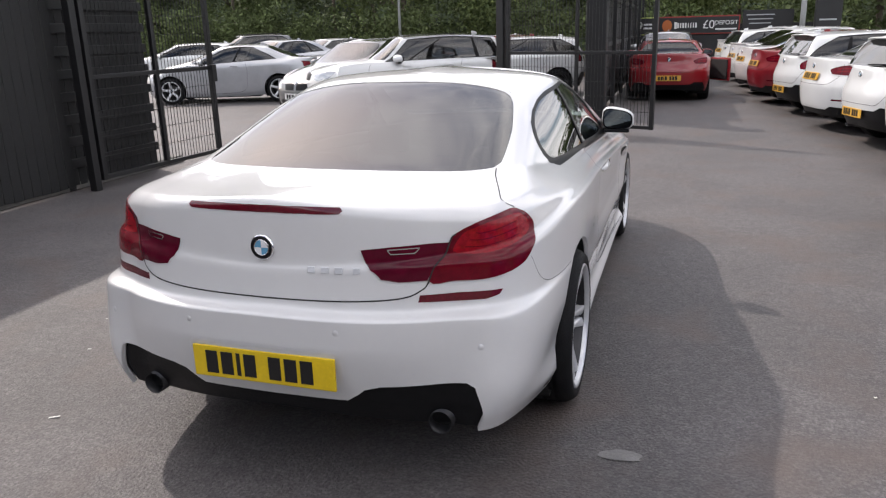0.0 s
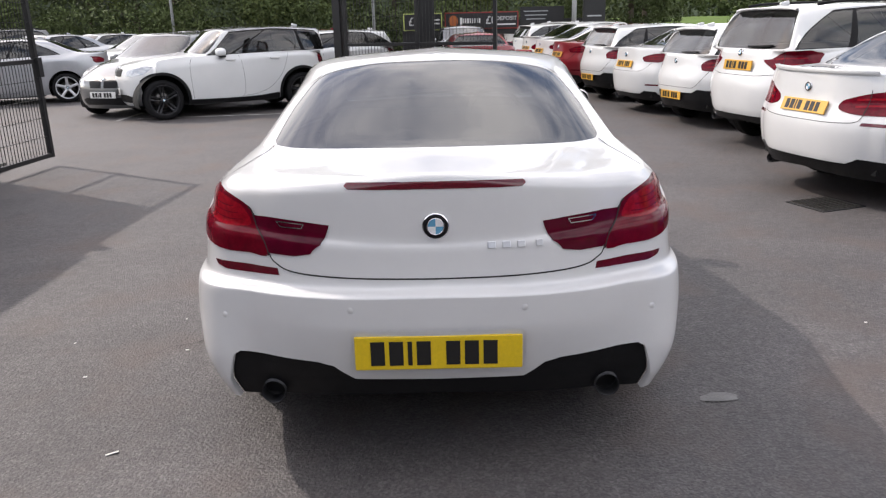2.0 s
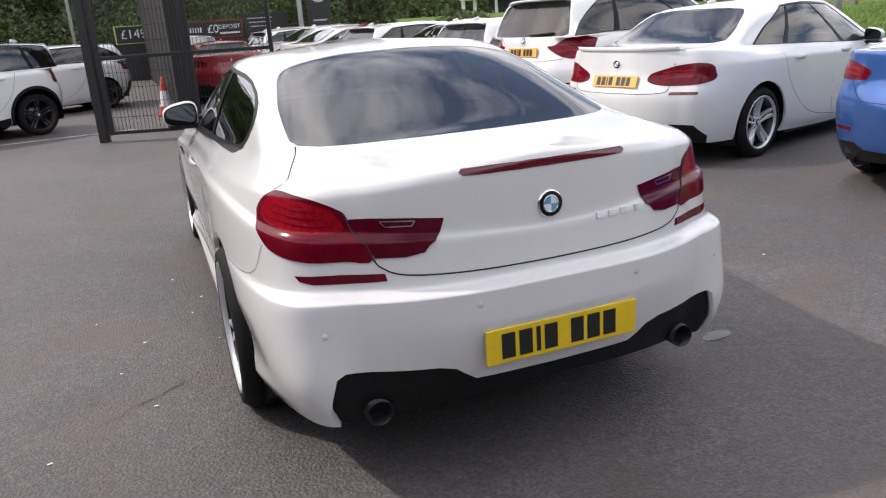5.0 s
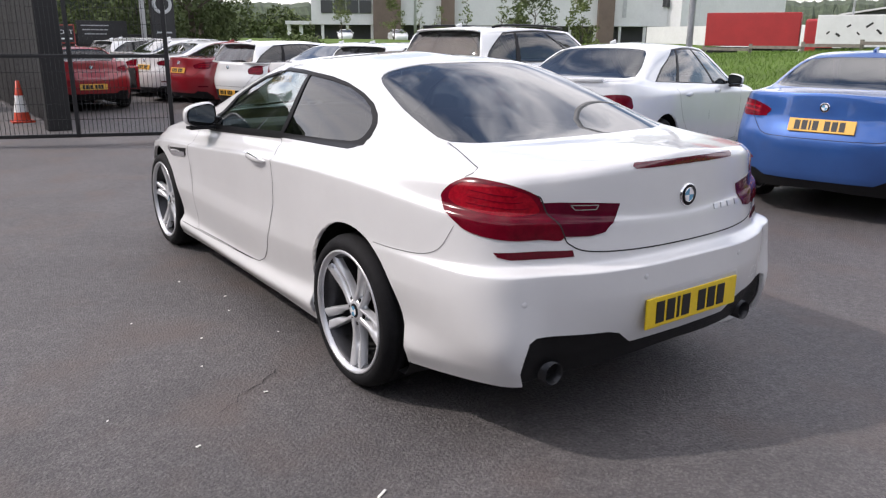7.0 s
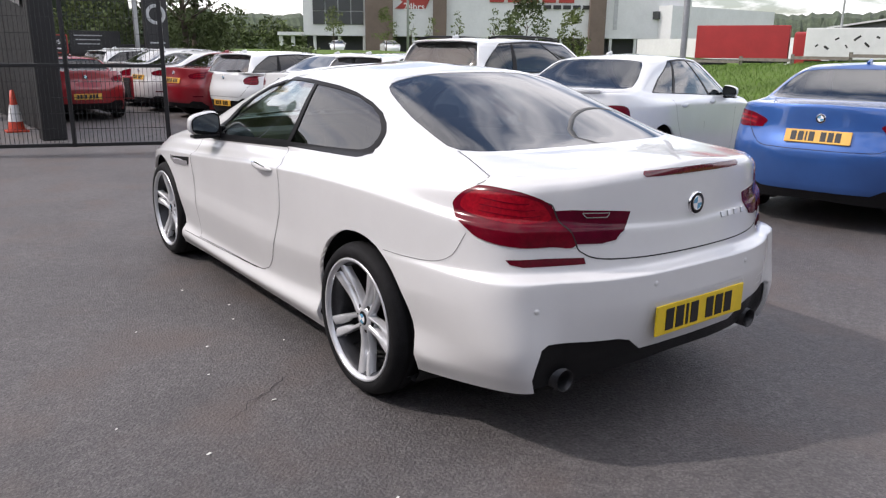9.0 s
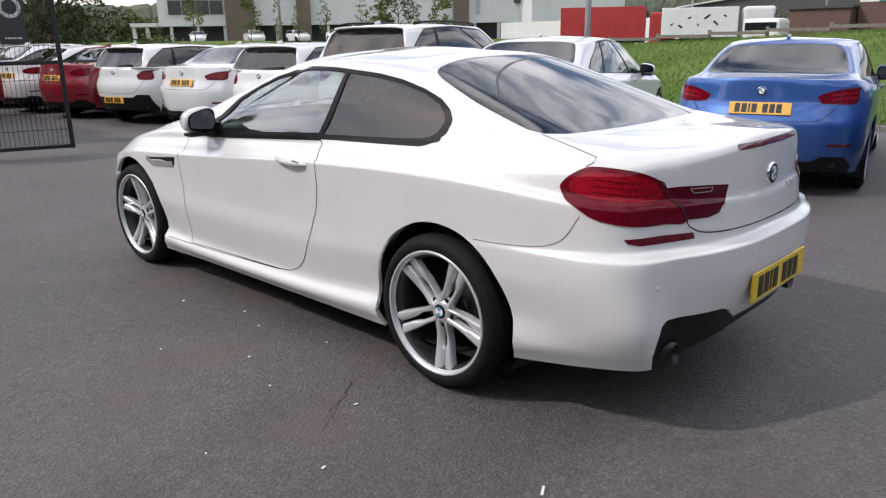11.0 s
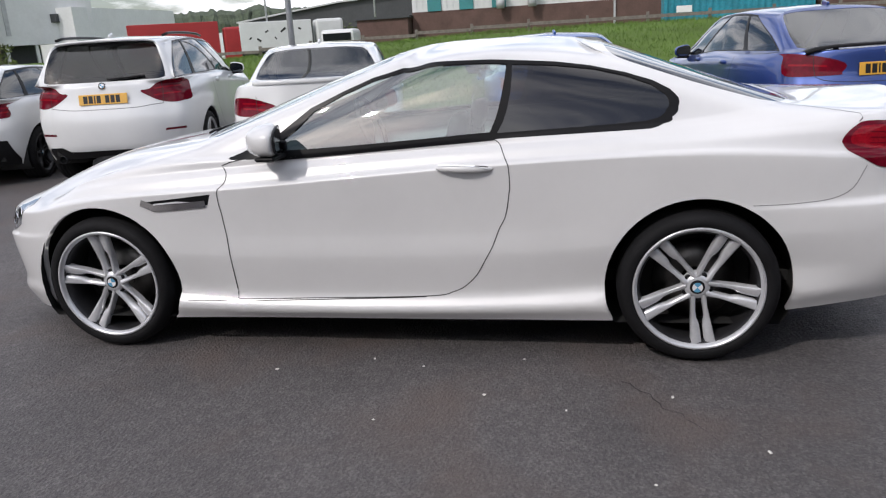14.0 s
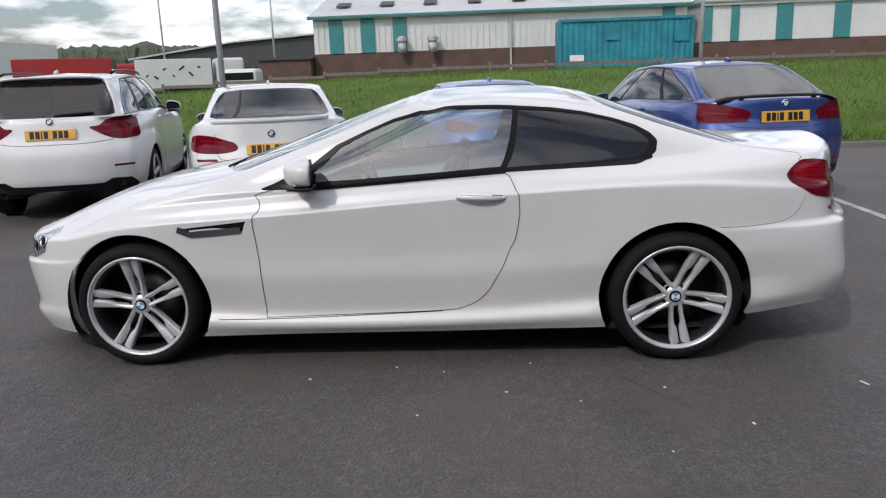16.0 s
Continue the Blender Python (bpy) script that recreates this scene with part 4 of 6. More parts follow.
coupe_regions.append(("tail_lamp", [("r", .562, .818), ("r", .64, .812), ("r", .735, .811), ("s", -.73, .828), ("s", -.66, .855), ("s", -.60, .888), ("s", -.558, .922), ("s", -.549, .944), ("s", -.568, .972), ("s", -.605, .998), ("s", -.65, 1.012), ("r", .735, 1.006), ("r", .685, .990), ("r", .645, .970), ("r", .620, .942), ("r", .592, .878)], LRED, {"off": .004, "smooth": True, "sub": 4}))
coupe_regions.append(("lid_lamp", [("r", .348, .924), ("r", .358, .895), ("r", .380, .858), ("r", .415, .828), ("r", .47, .818), ("r", .558, .820), ("r", .588, .878), ("r", .614, .936), ("r", .56, .938), ("r", .44, .932)], LRED2, {"off": .004}))
coupe_regions.append(("reflector", [("r", .530, .748), ("r", .535, .771), ("r", .66, .771), ("r", .782, .768), ("r", .772, .752), ("r", .735, .742), ("r", .65, .743)], REFL, {"off": .002}))
coupe_regions.append(("brake_light", [("r", 0, 1.042), ("r", .10, 1.042), ("r", .20, 1.042), ("r", .280, 1.043), ("r", .292, 1.053), ("r", .282, 1.063), ("r", .2, 1.065), ("r", .10, 1.066), ("r", 0, 1.066)], REFL, {"whole": True, "off": .002}))
coupe_regions.append(("diffuser", [("r", 0, .390), ("r", .285, .393), ("r", .312, .412), ("r", .355, .446), ("r", .41, .460), ("r", .60, .470), ("r", .690, .472), ("r", .718, .456), ("r", .742, .34), ("d", 2.62, 0), ("d", 0, 0)], PLASTIC, {"whole": True, "off": -.024, "rim": .0, "label": "black plastic diffuser"}))
coupe_regions.append(("headlamp", [("s", 3.31, .742), ("s", 3.30, .72), ("s", 3.38, .62), ("f", .66, .57), ("f", .48, .58), ("f", .50, .645), ("f", .68, .71)], LCLEAR, {"off": .003}))
coupe_regions.append(("grille", [("f", .05, .40), ("f", .05, .62), ("f", .14, .65), ("f", .33, .62), ("f", .30, .42), ("f", .15, .39)], PLASTIC, {"off": -.015, "rim": 0}))
coupe_regions.append(("side_vent", [("s", 2.575, .757), ("s", 2.40, .772), ("s", 2.205, .790), ("s", 2.225, .738), ("s", 2.35, .727), ("s", 2.50, .718)], TRIM, {"off": -.004, "label": "black side vent with a bright blade"}))
coupe_regions.append(("door", [("s", 2.06, .935), ("s", 2.14, .88), ("s", 2.17, .80), ("s", 2.15, .53), ("s", 2.14, .265), ("s", 1.18, .286), ("s", 1.07, .308), ("s", 1.0, .348), ("s", .935, .43), ("s", .875, .54), ("s", .825, .65), ("s", .80, .76), ("s", .795, .84), ("s", .815, .92), ("s", .862, .985), ("s", 1.20, .972), ("s", 1.83, .935)], None, {"rim": .012}))
coupe_regions.append(("boot_lid", [("d", 0, 5.02), ("d", 1.2, 5.02), ("d", 2.2, 5.02), ("d", 2.53, 5.02), ("s", -.622, 1.012), ("r", .70, .98), ("r", .618, .942), ("r", .562, .818), ("r", .535, .788), ("r", .49, .766), ("r", .40, .757), ("r", .2, .752), ("r", 0, .750)], None, {"whole": True}))
coupe_lines = []
coupe_lines.append(([("s", 2.03, .94), ("s", 2.14, .88), ("s", 2.17, .80), ("s", 2.16, .66), ("s", 2.15, .53), ("s", 2.14, .265)], .0045))
coupe_lines.append(([("s", 2.14, .265), ("s", 1.7, .272), ("s", 1.18, .286), ("s", 1.07, .308), ("s", 1.0, .348), ("s", .935, .43), ("s", .875, .54), ("s", .825, .65), ("s", .80, .76), ("s", .795, .84), ("s", .815, .92), ("s", .862, .992)], .004))
coupe_lines.append(([("s", -.205, .700), ("s", -.33, .702), ("s", -.45, .710), ("s", -.54, .727), ("s", -.60, .765), ("s", -.645, .845)], .002))
coupe_lines.append(([("r", 0, .750), ("r", .2, .752), ("r", .40, .757), ("r", .49, .766), ("r", .535, .785), ("r", .562, .818), ("r", .590, .878), ("r", .618, .942)], .005))
coupe_lines.append(([("s", -.622, 1.012), ("d", 2.51, 5.065)], .004))
coupe, cskin = build_car("coupe", COUPE, WHITE, "clean white two-door coupe with dark tinted rear glass parked on asphalt", coupe_regions, coupe_lines, (.0833, .0833))
rear_kit(coupe, cskin, .512, .922, COUPE, WHITE, (-.59, .59), YPLATE)
for side_ in (-1, 1):
    mirror_housing(coupe, COUPE, WHITE, side_)
    door_handle(coupe, cskin, .99, .884, side_, WHITE, .25, .017)
    ribbon("vent_blade", cskin, cskin.line([("s", 2.565, .757), ("s", 2.495, .728), ("s", 2.35, .737), ("s", 2.235, .747)], False, 6), side_, .032, CHROME, coupe, .006)
    ribbon("vent_blade", cskin, cskin.line([("s", 2.50, .748), ("s", 2.38, .757), ("s", 2.30, .752)], False, 6), side_, .008, GREYPL, coupe, .006)
    ribbon("handle_strip", cskin, cskin.line([("s", 1.10, .884), ("s", .88, .890)], False, 6), side_, .005, CHROME, coupe, .033)


def on_skin(x, z, mode="r"):
    s, l = cskin.find(mode, x, z)
    return cskin.at(s, l)[0], cskin.normal(s, l)[0]


# parking sensors, tow-eye cover, model badge bars, lamp inserts
for x_, z_ in ((.282, .662), (.735, .60)):
    P_, N_ = on_skin(x_, z_)
    for side_ in (-1, 1):
        n_ = Vector((N_[0] * side_, N_[1], N_[2]))
        ob_ = mesh_ob("parking_sensor", *lathe([(0, .0012), (.0098, .0012), (.0105, .0004)], 18, "z"), WHITE, coupe, True)
        ob_.matrix_basis = Matrix.Translation(Vector((P_[0] * side_, P_[1], P_[2]))) @ n_.to_track_quat("Z", "Y").to_matrix().to_4x4()
        mesh_ob("sensor_ring", *lathe([(.0104, .0008), (.0122, .0006)], 18, "z"), GREYPL, ob_, True)
tow_ = cskin.line([("r", .455, .512), ("r", .455, .556), ("r", .530, .556), ("r", .530, .512), ("r", .455, .512)], False, 5)
ribbon("tow_eye_cover", cskin, tow_, 1, .0022, GREYPL, coupe)
bx_ = .162
for w_, h_ in ((.036, .028), (.036, .028), (.036, .028), (.032, .028)):
    P_, N_ = on_skin(bx_ + w_ / 2, .856)
    rx_ = -math.degrees(math.asin(N_[2]))
    bm = bmesh.new()
    box_into(bm, 0, 0, 0, w_ * .74, .005, h_ * .82, .002)
    lb_ = part("badge_bar", bm, ALLOY, coupe)
    lb_.matrix_basis = pose(bx_ + w_ / 2, P_[1] - .002, .856, rx_, 0, math.degrees(math.atan2(N_[0], -N_[1])))
    bx_ += w_ + (.012 if bx_ < .25 else .026)
for side_ in (-1, 1):
    ribbon("lamp_insert", cskin, cskin.line([("r", .432, .924), ("r", .442, .909), ("r", .515, .910), ("r", .53, .927), ("r", .432, .924)], False, 5), side_, .0035, CHROME, coupe, .006)
    for k_ in range(3):
        z_ = .918 + .022 * k_
        ribbon("light_bar", cskin, cskin.line([("r", .662 + .016 * k_, z_), ("r", .71, z_ - .003), ("r", .75, z_ + .001), ("s", -.66, z_ + .010)], False, 6, True), side_, .003, LRED, coupe, .0048)
    ribbon("window_bead", cskin, cskin.line([("s", 2.0, .932), ("s", 1.83, .935), ("s", 1.2, .975), ("s", .86, .995)], False, 6, True), side_, .010, TRIM, coupe, .002)
    ribbon("lamp_joint", cskin, cskin.line([("r", .560, .812), ("r", .590, .878), ("r", .617, .940), ("r", .635, .962)], False, 6, True), side_, .005, GAP, coupe, .0065)
    ribbon("sill_gap", cskin, cskin.line([("s", 2.40, .262), ("s", 1.6, .268), ("s", 1.2, .282)], False, 6), side_, .004, GAP, coupe)
# raised lip round the plate's recess
ribbon("plate_recess", cskin, cskin.line([("r", .292, .47), ("r", .292, .50), ("r", .292, .575), ("r", .275, .592), ("r", 0, .594)], False, 6), -1, .010, GREYPL, coupe, .002)
ribbon("plate_recess", cskin, cskin.line([("r", .292, .47), ("r", .292, .50), ("r", .292, .575), ("r", .275, .592), ("r", 0, .594)], False, 6), 1, .010, GREYPL, coupe, .002)
# wiper arms lying along the windscreen's foot
for x_ in (-.40, .20):
    tube_path("wiper_arm", [(x_, 2.43, 1.02), (x_ + .2, 2.40, 1.035), (x_ + .5, 2.36, 1.048)], .007, TRIM, coupe)

# twin ringed lamps behind the headlamp's cover
for y_, z_, r_ in ((3.46, .640, .040), (3.39, .676, .034)):
    s_, l_ = cskin.find("s", y_, z_)
    P_, N_ = cskin.at(s_, l_)[0], cskin.normal(s_, l_)[0]
    for side_ in (-1, 1):
        n_ = Vector((N_[0] * side_, N_[1], N_[2]))
        ob_ = mesh_ob("lamp_ring", *lathe([(r_ * .72, .004), (r_ * .86, .008), (r_, .004)], 24, "z"), CHROME, coupe, True)
        ob_.matrix_basis = Matrix.Translation(Vector((P_[0] * side_, P_[1], P_[2]))) @ n_.to_track_quat("Z", "Y").to_matrix().to_4x4()
        mesh_ob("lamp_lens", *lathe([(0, .006), (r_ * .70, .004)], 20, "z"), TRIM, ob_, True)


# ---- the other cars ----
def body_type(wb, ro, fo, W, H, c, zs, zt, zb, zbf, zn, yrw, zd, ycw, zcw, yrr, yrf, Wr, corner, R, style="star", tail_in=.06, **more):
    """Numbers for Skin from a car's main sizes: c ground clearance, zs shoulder, zt tail edge, zb and zbf belt, zn nose."""
    low = [(.95, -ro + .10, wb + fo - .11, (c + .11, c + .07, c + .06, c + .02, c + .02, c + .03, c + .02, c + .02)),
           (.985, -ro + .03, wb + fo - .03, (c + .25, c + .24, c + .22, c + .11, c + .11, c + .14, c + .14, c + .13)),
           (1.0, -ro, wb + fo, (zs * .70, zs * .70, zs * .68, zs * .60, zs * .58, zs * .60, zn * .74, zn * .70)),
           (.99, -ro + tail_in, wb + fo - .03, (zs * .93, zs * .94, zs, zs * .97, zs * .92, zs * .87, zn * .94, zn * .91)),
           (.93, -ro + tail_in + .02, wb + fo - .13, (zt, zt - .03, zb - .015, zb - .02, zbf - .02, (zbf + zn) / 2 + .02, zn + .05, zn))]
    p = dict(wb=wb, W=W, Wb=W * .90, Wr=Wr, H=H, ro=ro, fo=fo, clear=c, R=R, tw=.23, rim=R - .085, style=style, Ra=R + .05, hubr=W - .02, hubf=W - .03, low=low,
             yrw=yrw, zd=zd, ycw=ycw, zcw=zcw, zb=zb, zbf=zbf, yrr=yrr, yrf=yrf, zrr=H - .055, zrs=H - .045, zrf=H - .055, corner=corner, mid=.04, mir=(ycw - .52, zbf + .01, W * .87), exy=.20, exz=.085)
    p.update(more)
    return p


SEDAN = body_type(2.97, 1.08, .83, .93, 1.46, .16, .92, 1.09, 1.00, .95, .72, -.46, 1.09, 2.62, 1.02, .30, 1.72, .62, .9, .335, "double")
HATCH = body_type(2.69, .79, .80, .885, 1.42, .16, .93, 1.00, 1.02, .96, .74, -.66, 1.02, 2.36, 1.02, -.36, 1.45, .60, .42, .32, "dark")
COUPE2 = body_type(2.69, .94, .80, .887, 1.41, .15, .92, 1.07, 1.00, .95, .72, -.40, 1.08, 2.38, 1.02, .32, 1.50, .60, .9, .325, "star")
SUV = body_type(2.81, .96, .86, .94, 1.66, .24, 1.05, 1.13, 1.18, 1.12, .90, -.82, 1.16, 2.42, 1.18, -.52, 1.55, .64, .42, .365, "star")
MINI = body_type(2.595, .73, .60, .895, 1.555, .22, 1.00, 1.08, 1.08, 1.06, .92, -.62, 1.09, 2.02, 1.11, -.42, 1.42, .68, .40, .345, "dark", Ra=.425)
GT = body_type(2.92, 1.05, .85, .914, 1.545, .16, 1.00, 1.14, 1.10, 1.03, .78, -.76, 1.13, 2.55, 1.09, .10, 1.65, .62, .8, .345, "double")
ROADSTER = body_type(2.50, .87, .87, .895, 1.29, .14, .88, 1.01, .93, .90, .70, -.20, 1.00, 1.95, .98, .10, 1.05, .55, .6, .325, "star")


def rear_regions(p, lamp, lower_z, dark=True, rear_glass=True, glass_side=(3.95, 7.25, (4.55, 5.6)), front=False, extra=()):
    W, c = p["W"], p["clear"]
    regs = [("rear_window", REAR_GLASS, DGLASS, {"whole": True, "off": -.003}), ("windscreen", WIND_GLASS, DGLASS, {"whole": True, "off": -.003})]
    regs += side_glass(*glass_side)
    regs += list(extra)
    regs.append(("tail_lamp", lamp, LRED, {"off": .004, "smooth": True, "sub": 4}))
    if dark:
        regs.append(("bumper_lower", [("r", 0, lower_z), ("r", .50 * W, lower_z), ("r", .60 * W, lower_z + .05), ("r", .80 * W, lower_z + .04), ("r", .86 * W, c + .14), ("d", 2.9, 0), ("d", 0, 0)], PLASTIC, {"whole": True, "off": -.008, "rim": 0}))
    if front:
        zn = p["low"][4][3][7]
        regs.append(("headlamp", [("f", .46 * W, zn - .14), ("f", .50 * W, zn - .04), ("f", .72 * W, zn + .01), ("f", .84 * W, zn - .01), ("f", .80 * W, zn - .12), ("f", .60 * W, zn - .17)], LCLEAR, {"off": .003}))
        regs.append(("grille", [("f", .03, zn - .17), ("f", .03, zn - .05), ("f", .14 * W, zn - .03), ("f", .33 * W, zn - .05), ("f", .30 * W, zn - .17)], PLASTIC, {"off": .003}))
        regs.append(("air_intake", [("f", 0, c + .10), ("f", 0, c + .22), ("f", .40 * W, c + .22), ("f", .58 * W, c + .18), ("f", .50 * W, c + .08)], PLASTIC, {"whole": True, "off": .002}))
    return regs


def door_lines(p, two=False):
    wb, c, zs = p["wb"], p["clear"], p["zb"]
    a = .80 * wb
    ls = [([("s", a - .03, zs - .06), ("s", a + .02, zs - .22), ("s", a, c + .10)], .005)]
    if two:
        ls.append(([("s", .30 * wb, zs - .03), ("s", .29 * wb, zs - .4), ("s", .36 * wb, c + .12), ("s", a, c + .10)], .005))
    else:
        ls.append(([("s", .46 * wb, zs - .03), ("s", .46 * wb, c + .10), ("s", a, c + .10)], .005))
        ls.append(([("s", .10 * wb, zs - .03), ("s", .13 * wb, zs - .25), ("s", .26 * wb, c + .22), ("s", .46 * wb, c + .10)], .005))
    return ls


def lamp_shape(p, x0, z0, z1, wrap, zo=None):
    """A rear lamp from x0 outwards between the heights z0 and z1, wrapping wrap metres round the corner."""
    W, ro = p["W"], p["ro"]
    return [("r", x0, (z0 * .40 + z1 * .60)), ("r", x0 + .02, z0 + .03), ("r", x0 + .05, z0 + .01), ("r", .80 * W, z0), ("s", -ro + .30 + wrap * .6, z0 + .03), ("s", -ro + .30 + wrap, z1 - .02), ("r", .86 * W, z1 + .01), ("r", .70 * W, z1)]


def make_type(name, p, colour, label, lamp, lower_z, zplate, zbadge, exhaust=(), two=False, front=False, glass_side=(3.95, 7.25, (4.55, 5.6)), extra=(), dark=True, mirrors=True):
    car, skin = build_car(name, p, colour, label, rear_regions(p, lamp, lower_z, dark, True, glass_side, front, extra), door_lines(p, two), (.2, .1667))
    rear_kit(car, skin, zplate, zbadge, p, colour, exhaust)
    if mirrors:
        for side in (-1, 1):
            mirror_housing(car, p, colour if colour is not WHITE2 else WHITE2, side)
    # bright light strip and lid joint across each lamp
    xs = [skin.at(*skin.find(*q))[0] for q in lamp if q[0] == "r"]
    x_in, x_out = min(q[0] for q in xs), max(q[0] for q in xs)
    z_lo, z_hi = min(q[2] for q in xs), max(q[2] for q in xs)
    for side in (-1, 1):
        for k in ((.38, .66) if p is not GT else (.5,)):
            z = z_lo + (z_hi - z_lo) * k
            ribbon("light_strip", skin, skin.line([("r", x_in + (x_out - x_in) * .32, z - .012), ("r", x_in + (x_out - x_in) * .65, z), ("r", x_out - .02, z + .004)], False, 5, True), side, .016, LGLOW, car, .006)
        xj = x_in + (x_out - x_in) * .52
        ribbon("panel_gap", skin, skin.line([("r", xj, z_lo - .004), ("r", xj + .012, z_hi + .004)], False, 5), side, .006, GAP, car, .0065)
    # joint of the lid above the bumper
    zl = max(zplate - .11, p["clear"] + .24) if zplate > .7 else zplate + .12
    for side in (-1, 1):
        ribbon("panel_gap", skin, skin.line([("r", 0, zl), ("r", .35 * p["W"], zl + .002), ("r", .56 * p["W"], zl + .02), ("r", xj, z_lo - .004)], False, 6, True), side, .005, GAP, car, .002)
    ys = (.38,) if two else (.50, .18)
    for side in (-1, 1):
        for k in ys:
            door_handle(car, skin, k * p["wb"] + .06, p["zb"] - .10, side, colour, .20)
    if front:
        zn = p["low"][4][3][7]
        s, l = skin.find("f", 0, p["clear"] + .27)
        number_plate(car, 0, skin.at(s, l)[0][1] + .012, p["clear"] + .27, WPLATE, 0, False)
        s, l = skin.find("f", 0, zn - .03)
        badge(car, 0, skin.at(s, l)[0][1], zn - .02, .04, -45, True)
    # roof aerial fin
    bm = bmesh.new()
    box_into(bm, 0, p["yrr"] + .16, p["H"] - .005, .03, .12, .05, .012, Euler((radians(12), 0, 0)).to_matrix())
    part("aerial_fin", bm, colour, car)
    return car, skin


def tail_kit(car, skin, colour, wiper=True):
    """A roof spoiler over the rear window, and its wiper."""
    vs, fs = [], []
    ss = np.concatenate([-np.linspace(2.35, 0, 8), np.linspace(0, 2.35, 8)[1:]])
    for i, s in enumerate(ss):
        sg = -1 if s < 0 else 1
        e = 1 - .55 * (abs(s) / 2.35) ** 4
        A, B = skin.at(abs(s), 6.15 + skin.extra)[0], skin.at(abs(s), 5.95 + skin.extra)[0]
        A, B = Vector((sg * A[0], A[1], A[2] + .006)), Vector((sg * B[0], B[1], B[2]))
        vs += [A, B + Vector((0, -.11 * e, .018)), B + Vector((0, -.105 * e, -.004)), B + Vector((0, 0, -.012))]
        if i:
            fs += [(4 * i - 4 + k, 4 * i + k, 4 * i + 1 + k, 4 * i - 3 + k) for k in range(3)]
    mesh_ob("roof_spoiler", vs, fs, colour, car, True)
    if wiper:
        pts = []
        for k in range(6):
            s, l = .15 + .28 * k, 5.12 + .012 * k
            P, N = skin.at(s, l + skin.extra)[0], skin.normal(s, l + skin.extra)[0]
            pts.append(tuple(P + N * (.018 if k < 5 else .010)))
        tube_path("rear_wiper", pts, .011, TRIM, car)


def recolour(car, colour, names=("body", "door", "door_mirror", "door_handle", "aerial_fin", "roof_spoiler", "boot_lid", "roof_rail_paint", "tail_lip")):
    for ob in car.children_recursive:
        if ob.name.split(".")[0] in names and ob.type == "MESH":
            ob.material_slots[0].link = "OBJECT"
            ob.material_slots[0].material = colour


def place(car, plate_x, plate_y, heading, ro):
    """The pose that puts a car's rear end at (plate_x, plate_y), heading in degrees from +x."""
    a = radians(heading)
    return pose(plate_x + ro * math.cos(a), plate_y + ro * math.sin(a), 0, 0, 0, heading - 90)


ROW = "cars parked along the grass bank"
LOT = "cars in the fenced yard"

# deep blue fastback with a raised black tail wing
gt, gts = make_type("hatchback_car", GT, DBLUE, "deep blue metallic fastback with a raised black spoiler", lamp_shape(GT, .37, .90, 1.09, .10), .38, .955, 1.085, (-.5, .5), glass_side=(3.75, 7.25, (4.5, 5.6)), extra=[("reflector", [("r", .56, .475), ("r", .57, .50), ("r", .75, .50), ("r", .75, .475)], REFL, {"off": .002})])
vs_, fs_ = [], []
for i in range(17):
    u = -1 + i / 8
    x, y, z = u * .66, -GT["ro"] + .10 + .10 * u * u, 1.150 - .02 * u * u - .035 * u ** 8
    vs_ += [(x, y, z), (x, y + .07, z + .03), (x, y + .17, z + .022), (x, y + .16, z + .004)]
    if i:
        fs_ += [tuple(4 * (i - 1) + k for k in (0, 1, 5, 4)), tuple(4 * (i - 1) + k for k in (1, 2, 6, 5)), tuple(4 * (i - 1) + k for k in (2, 3, 7, 6)), tuple(4 * (i - 1) + k for k in (3, 0, 4, 7))]
mesh_ob("tail_wing", vs_, fs_, TRIM, gt, True, "black spoiler blade")
for side in (-1, 1):
    box("wing_post", (side * .40, -GT["ro"] + .22, 1.13), (.03, .06, .06), TRIM, gt, .008)
gt.matrix_basis = place(gt, 3.20, -2.16, 10, GT["ro"])
tagged(gt, group=ROW)

# bright blue coupe
blue, _ = make_type("blue_coupe", COUPE2, BLUE, "bright blue metallic two-door coupe facing the grass", lamp_shape(COUPE2, .46, .84, .97, .05), .34, .805, .955, (-.52, ), two=True, glass_side=(3.95, 7.25, (5.25,)), extra=[("reflector", [("r", .56, .475), ("r", .57, .50), ("r", .75, .50), ("r", .75, .475)], REFL, {"off": .002})])
blue.matrix_basis = place(blue, 3.80, .54, 12, COUPE2["ro"])
tagged(blue, group=ROW)

# white saloon
sedan, sds = make_type("saloon_car", SEDAN, WHITE2, "white four-door saloon with dark rear diffuser", [("r", .36, .80), ("r", .368, .862), ("r", .46, .90), ("r", .60, .940), ("r", .74, .955), ("s", -.70, .935), ("s", -.67, .87), ("s", -.70, .80), ("r", .72, .768), ("r", .50, .768)], .37, .80, .955, (-.56, ), extra=[("reflector", [("r", .56, .685), ("r", .57, .71), ("r", .78, .71), ("r", .78, .685)], REFL, {"off": .002})])
vs_, fs_ = [], []
for i_ in range(13):
    x_ = -.60 + .10 * i_
    s_, l_ = sds.find("r", abs(x_), 1.06)
    P_ = sds.at(s_, l_)[0]
    vs_ += [(x_, P_[1] - .012, 1.072), (x_, P_[1] - .035, 1.108), (x_, P_[1] + .01, 1.110), (x_, P_[1] + .10, 1.092)]
    if i_:
        fs_ += [(4 * i_ - 4 + k, 4 * i_ + k, 4 * i_ + 1 + k, 4 * i_ - 3 + k) for k in range(3)]
mesh_ob("tail_lip", vs_, fs_, WHITE2, sedan, True)
sedan.matrix_basis = place(sedan, 3.05, 3.12, 15, SEDAN["ro"])
tagged(sedan, group=ROW)

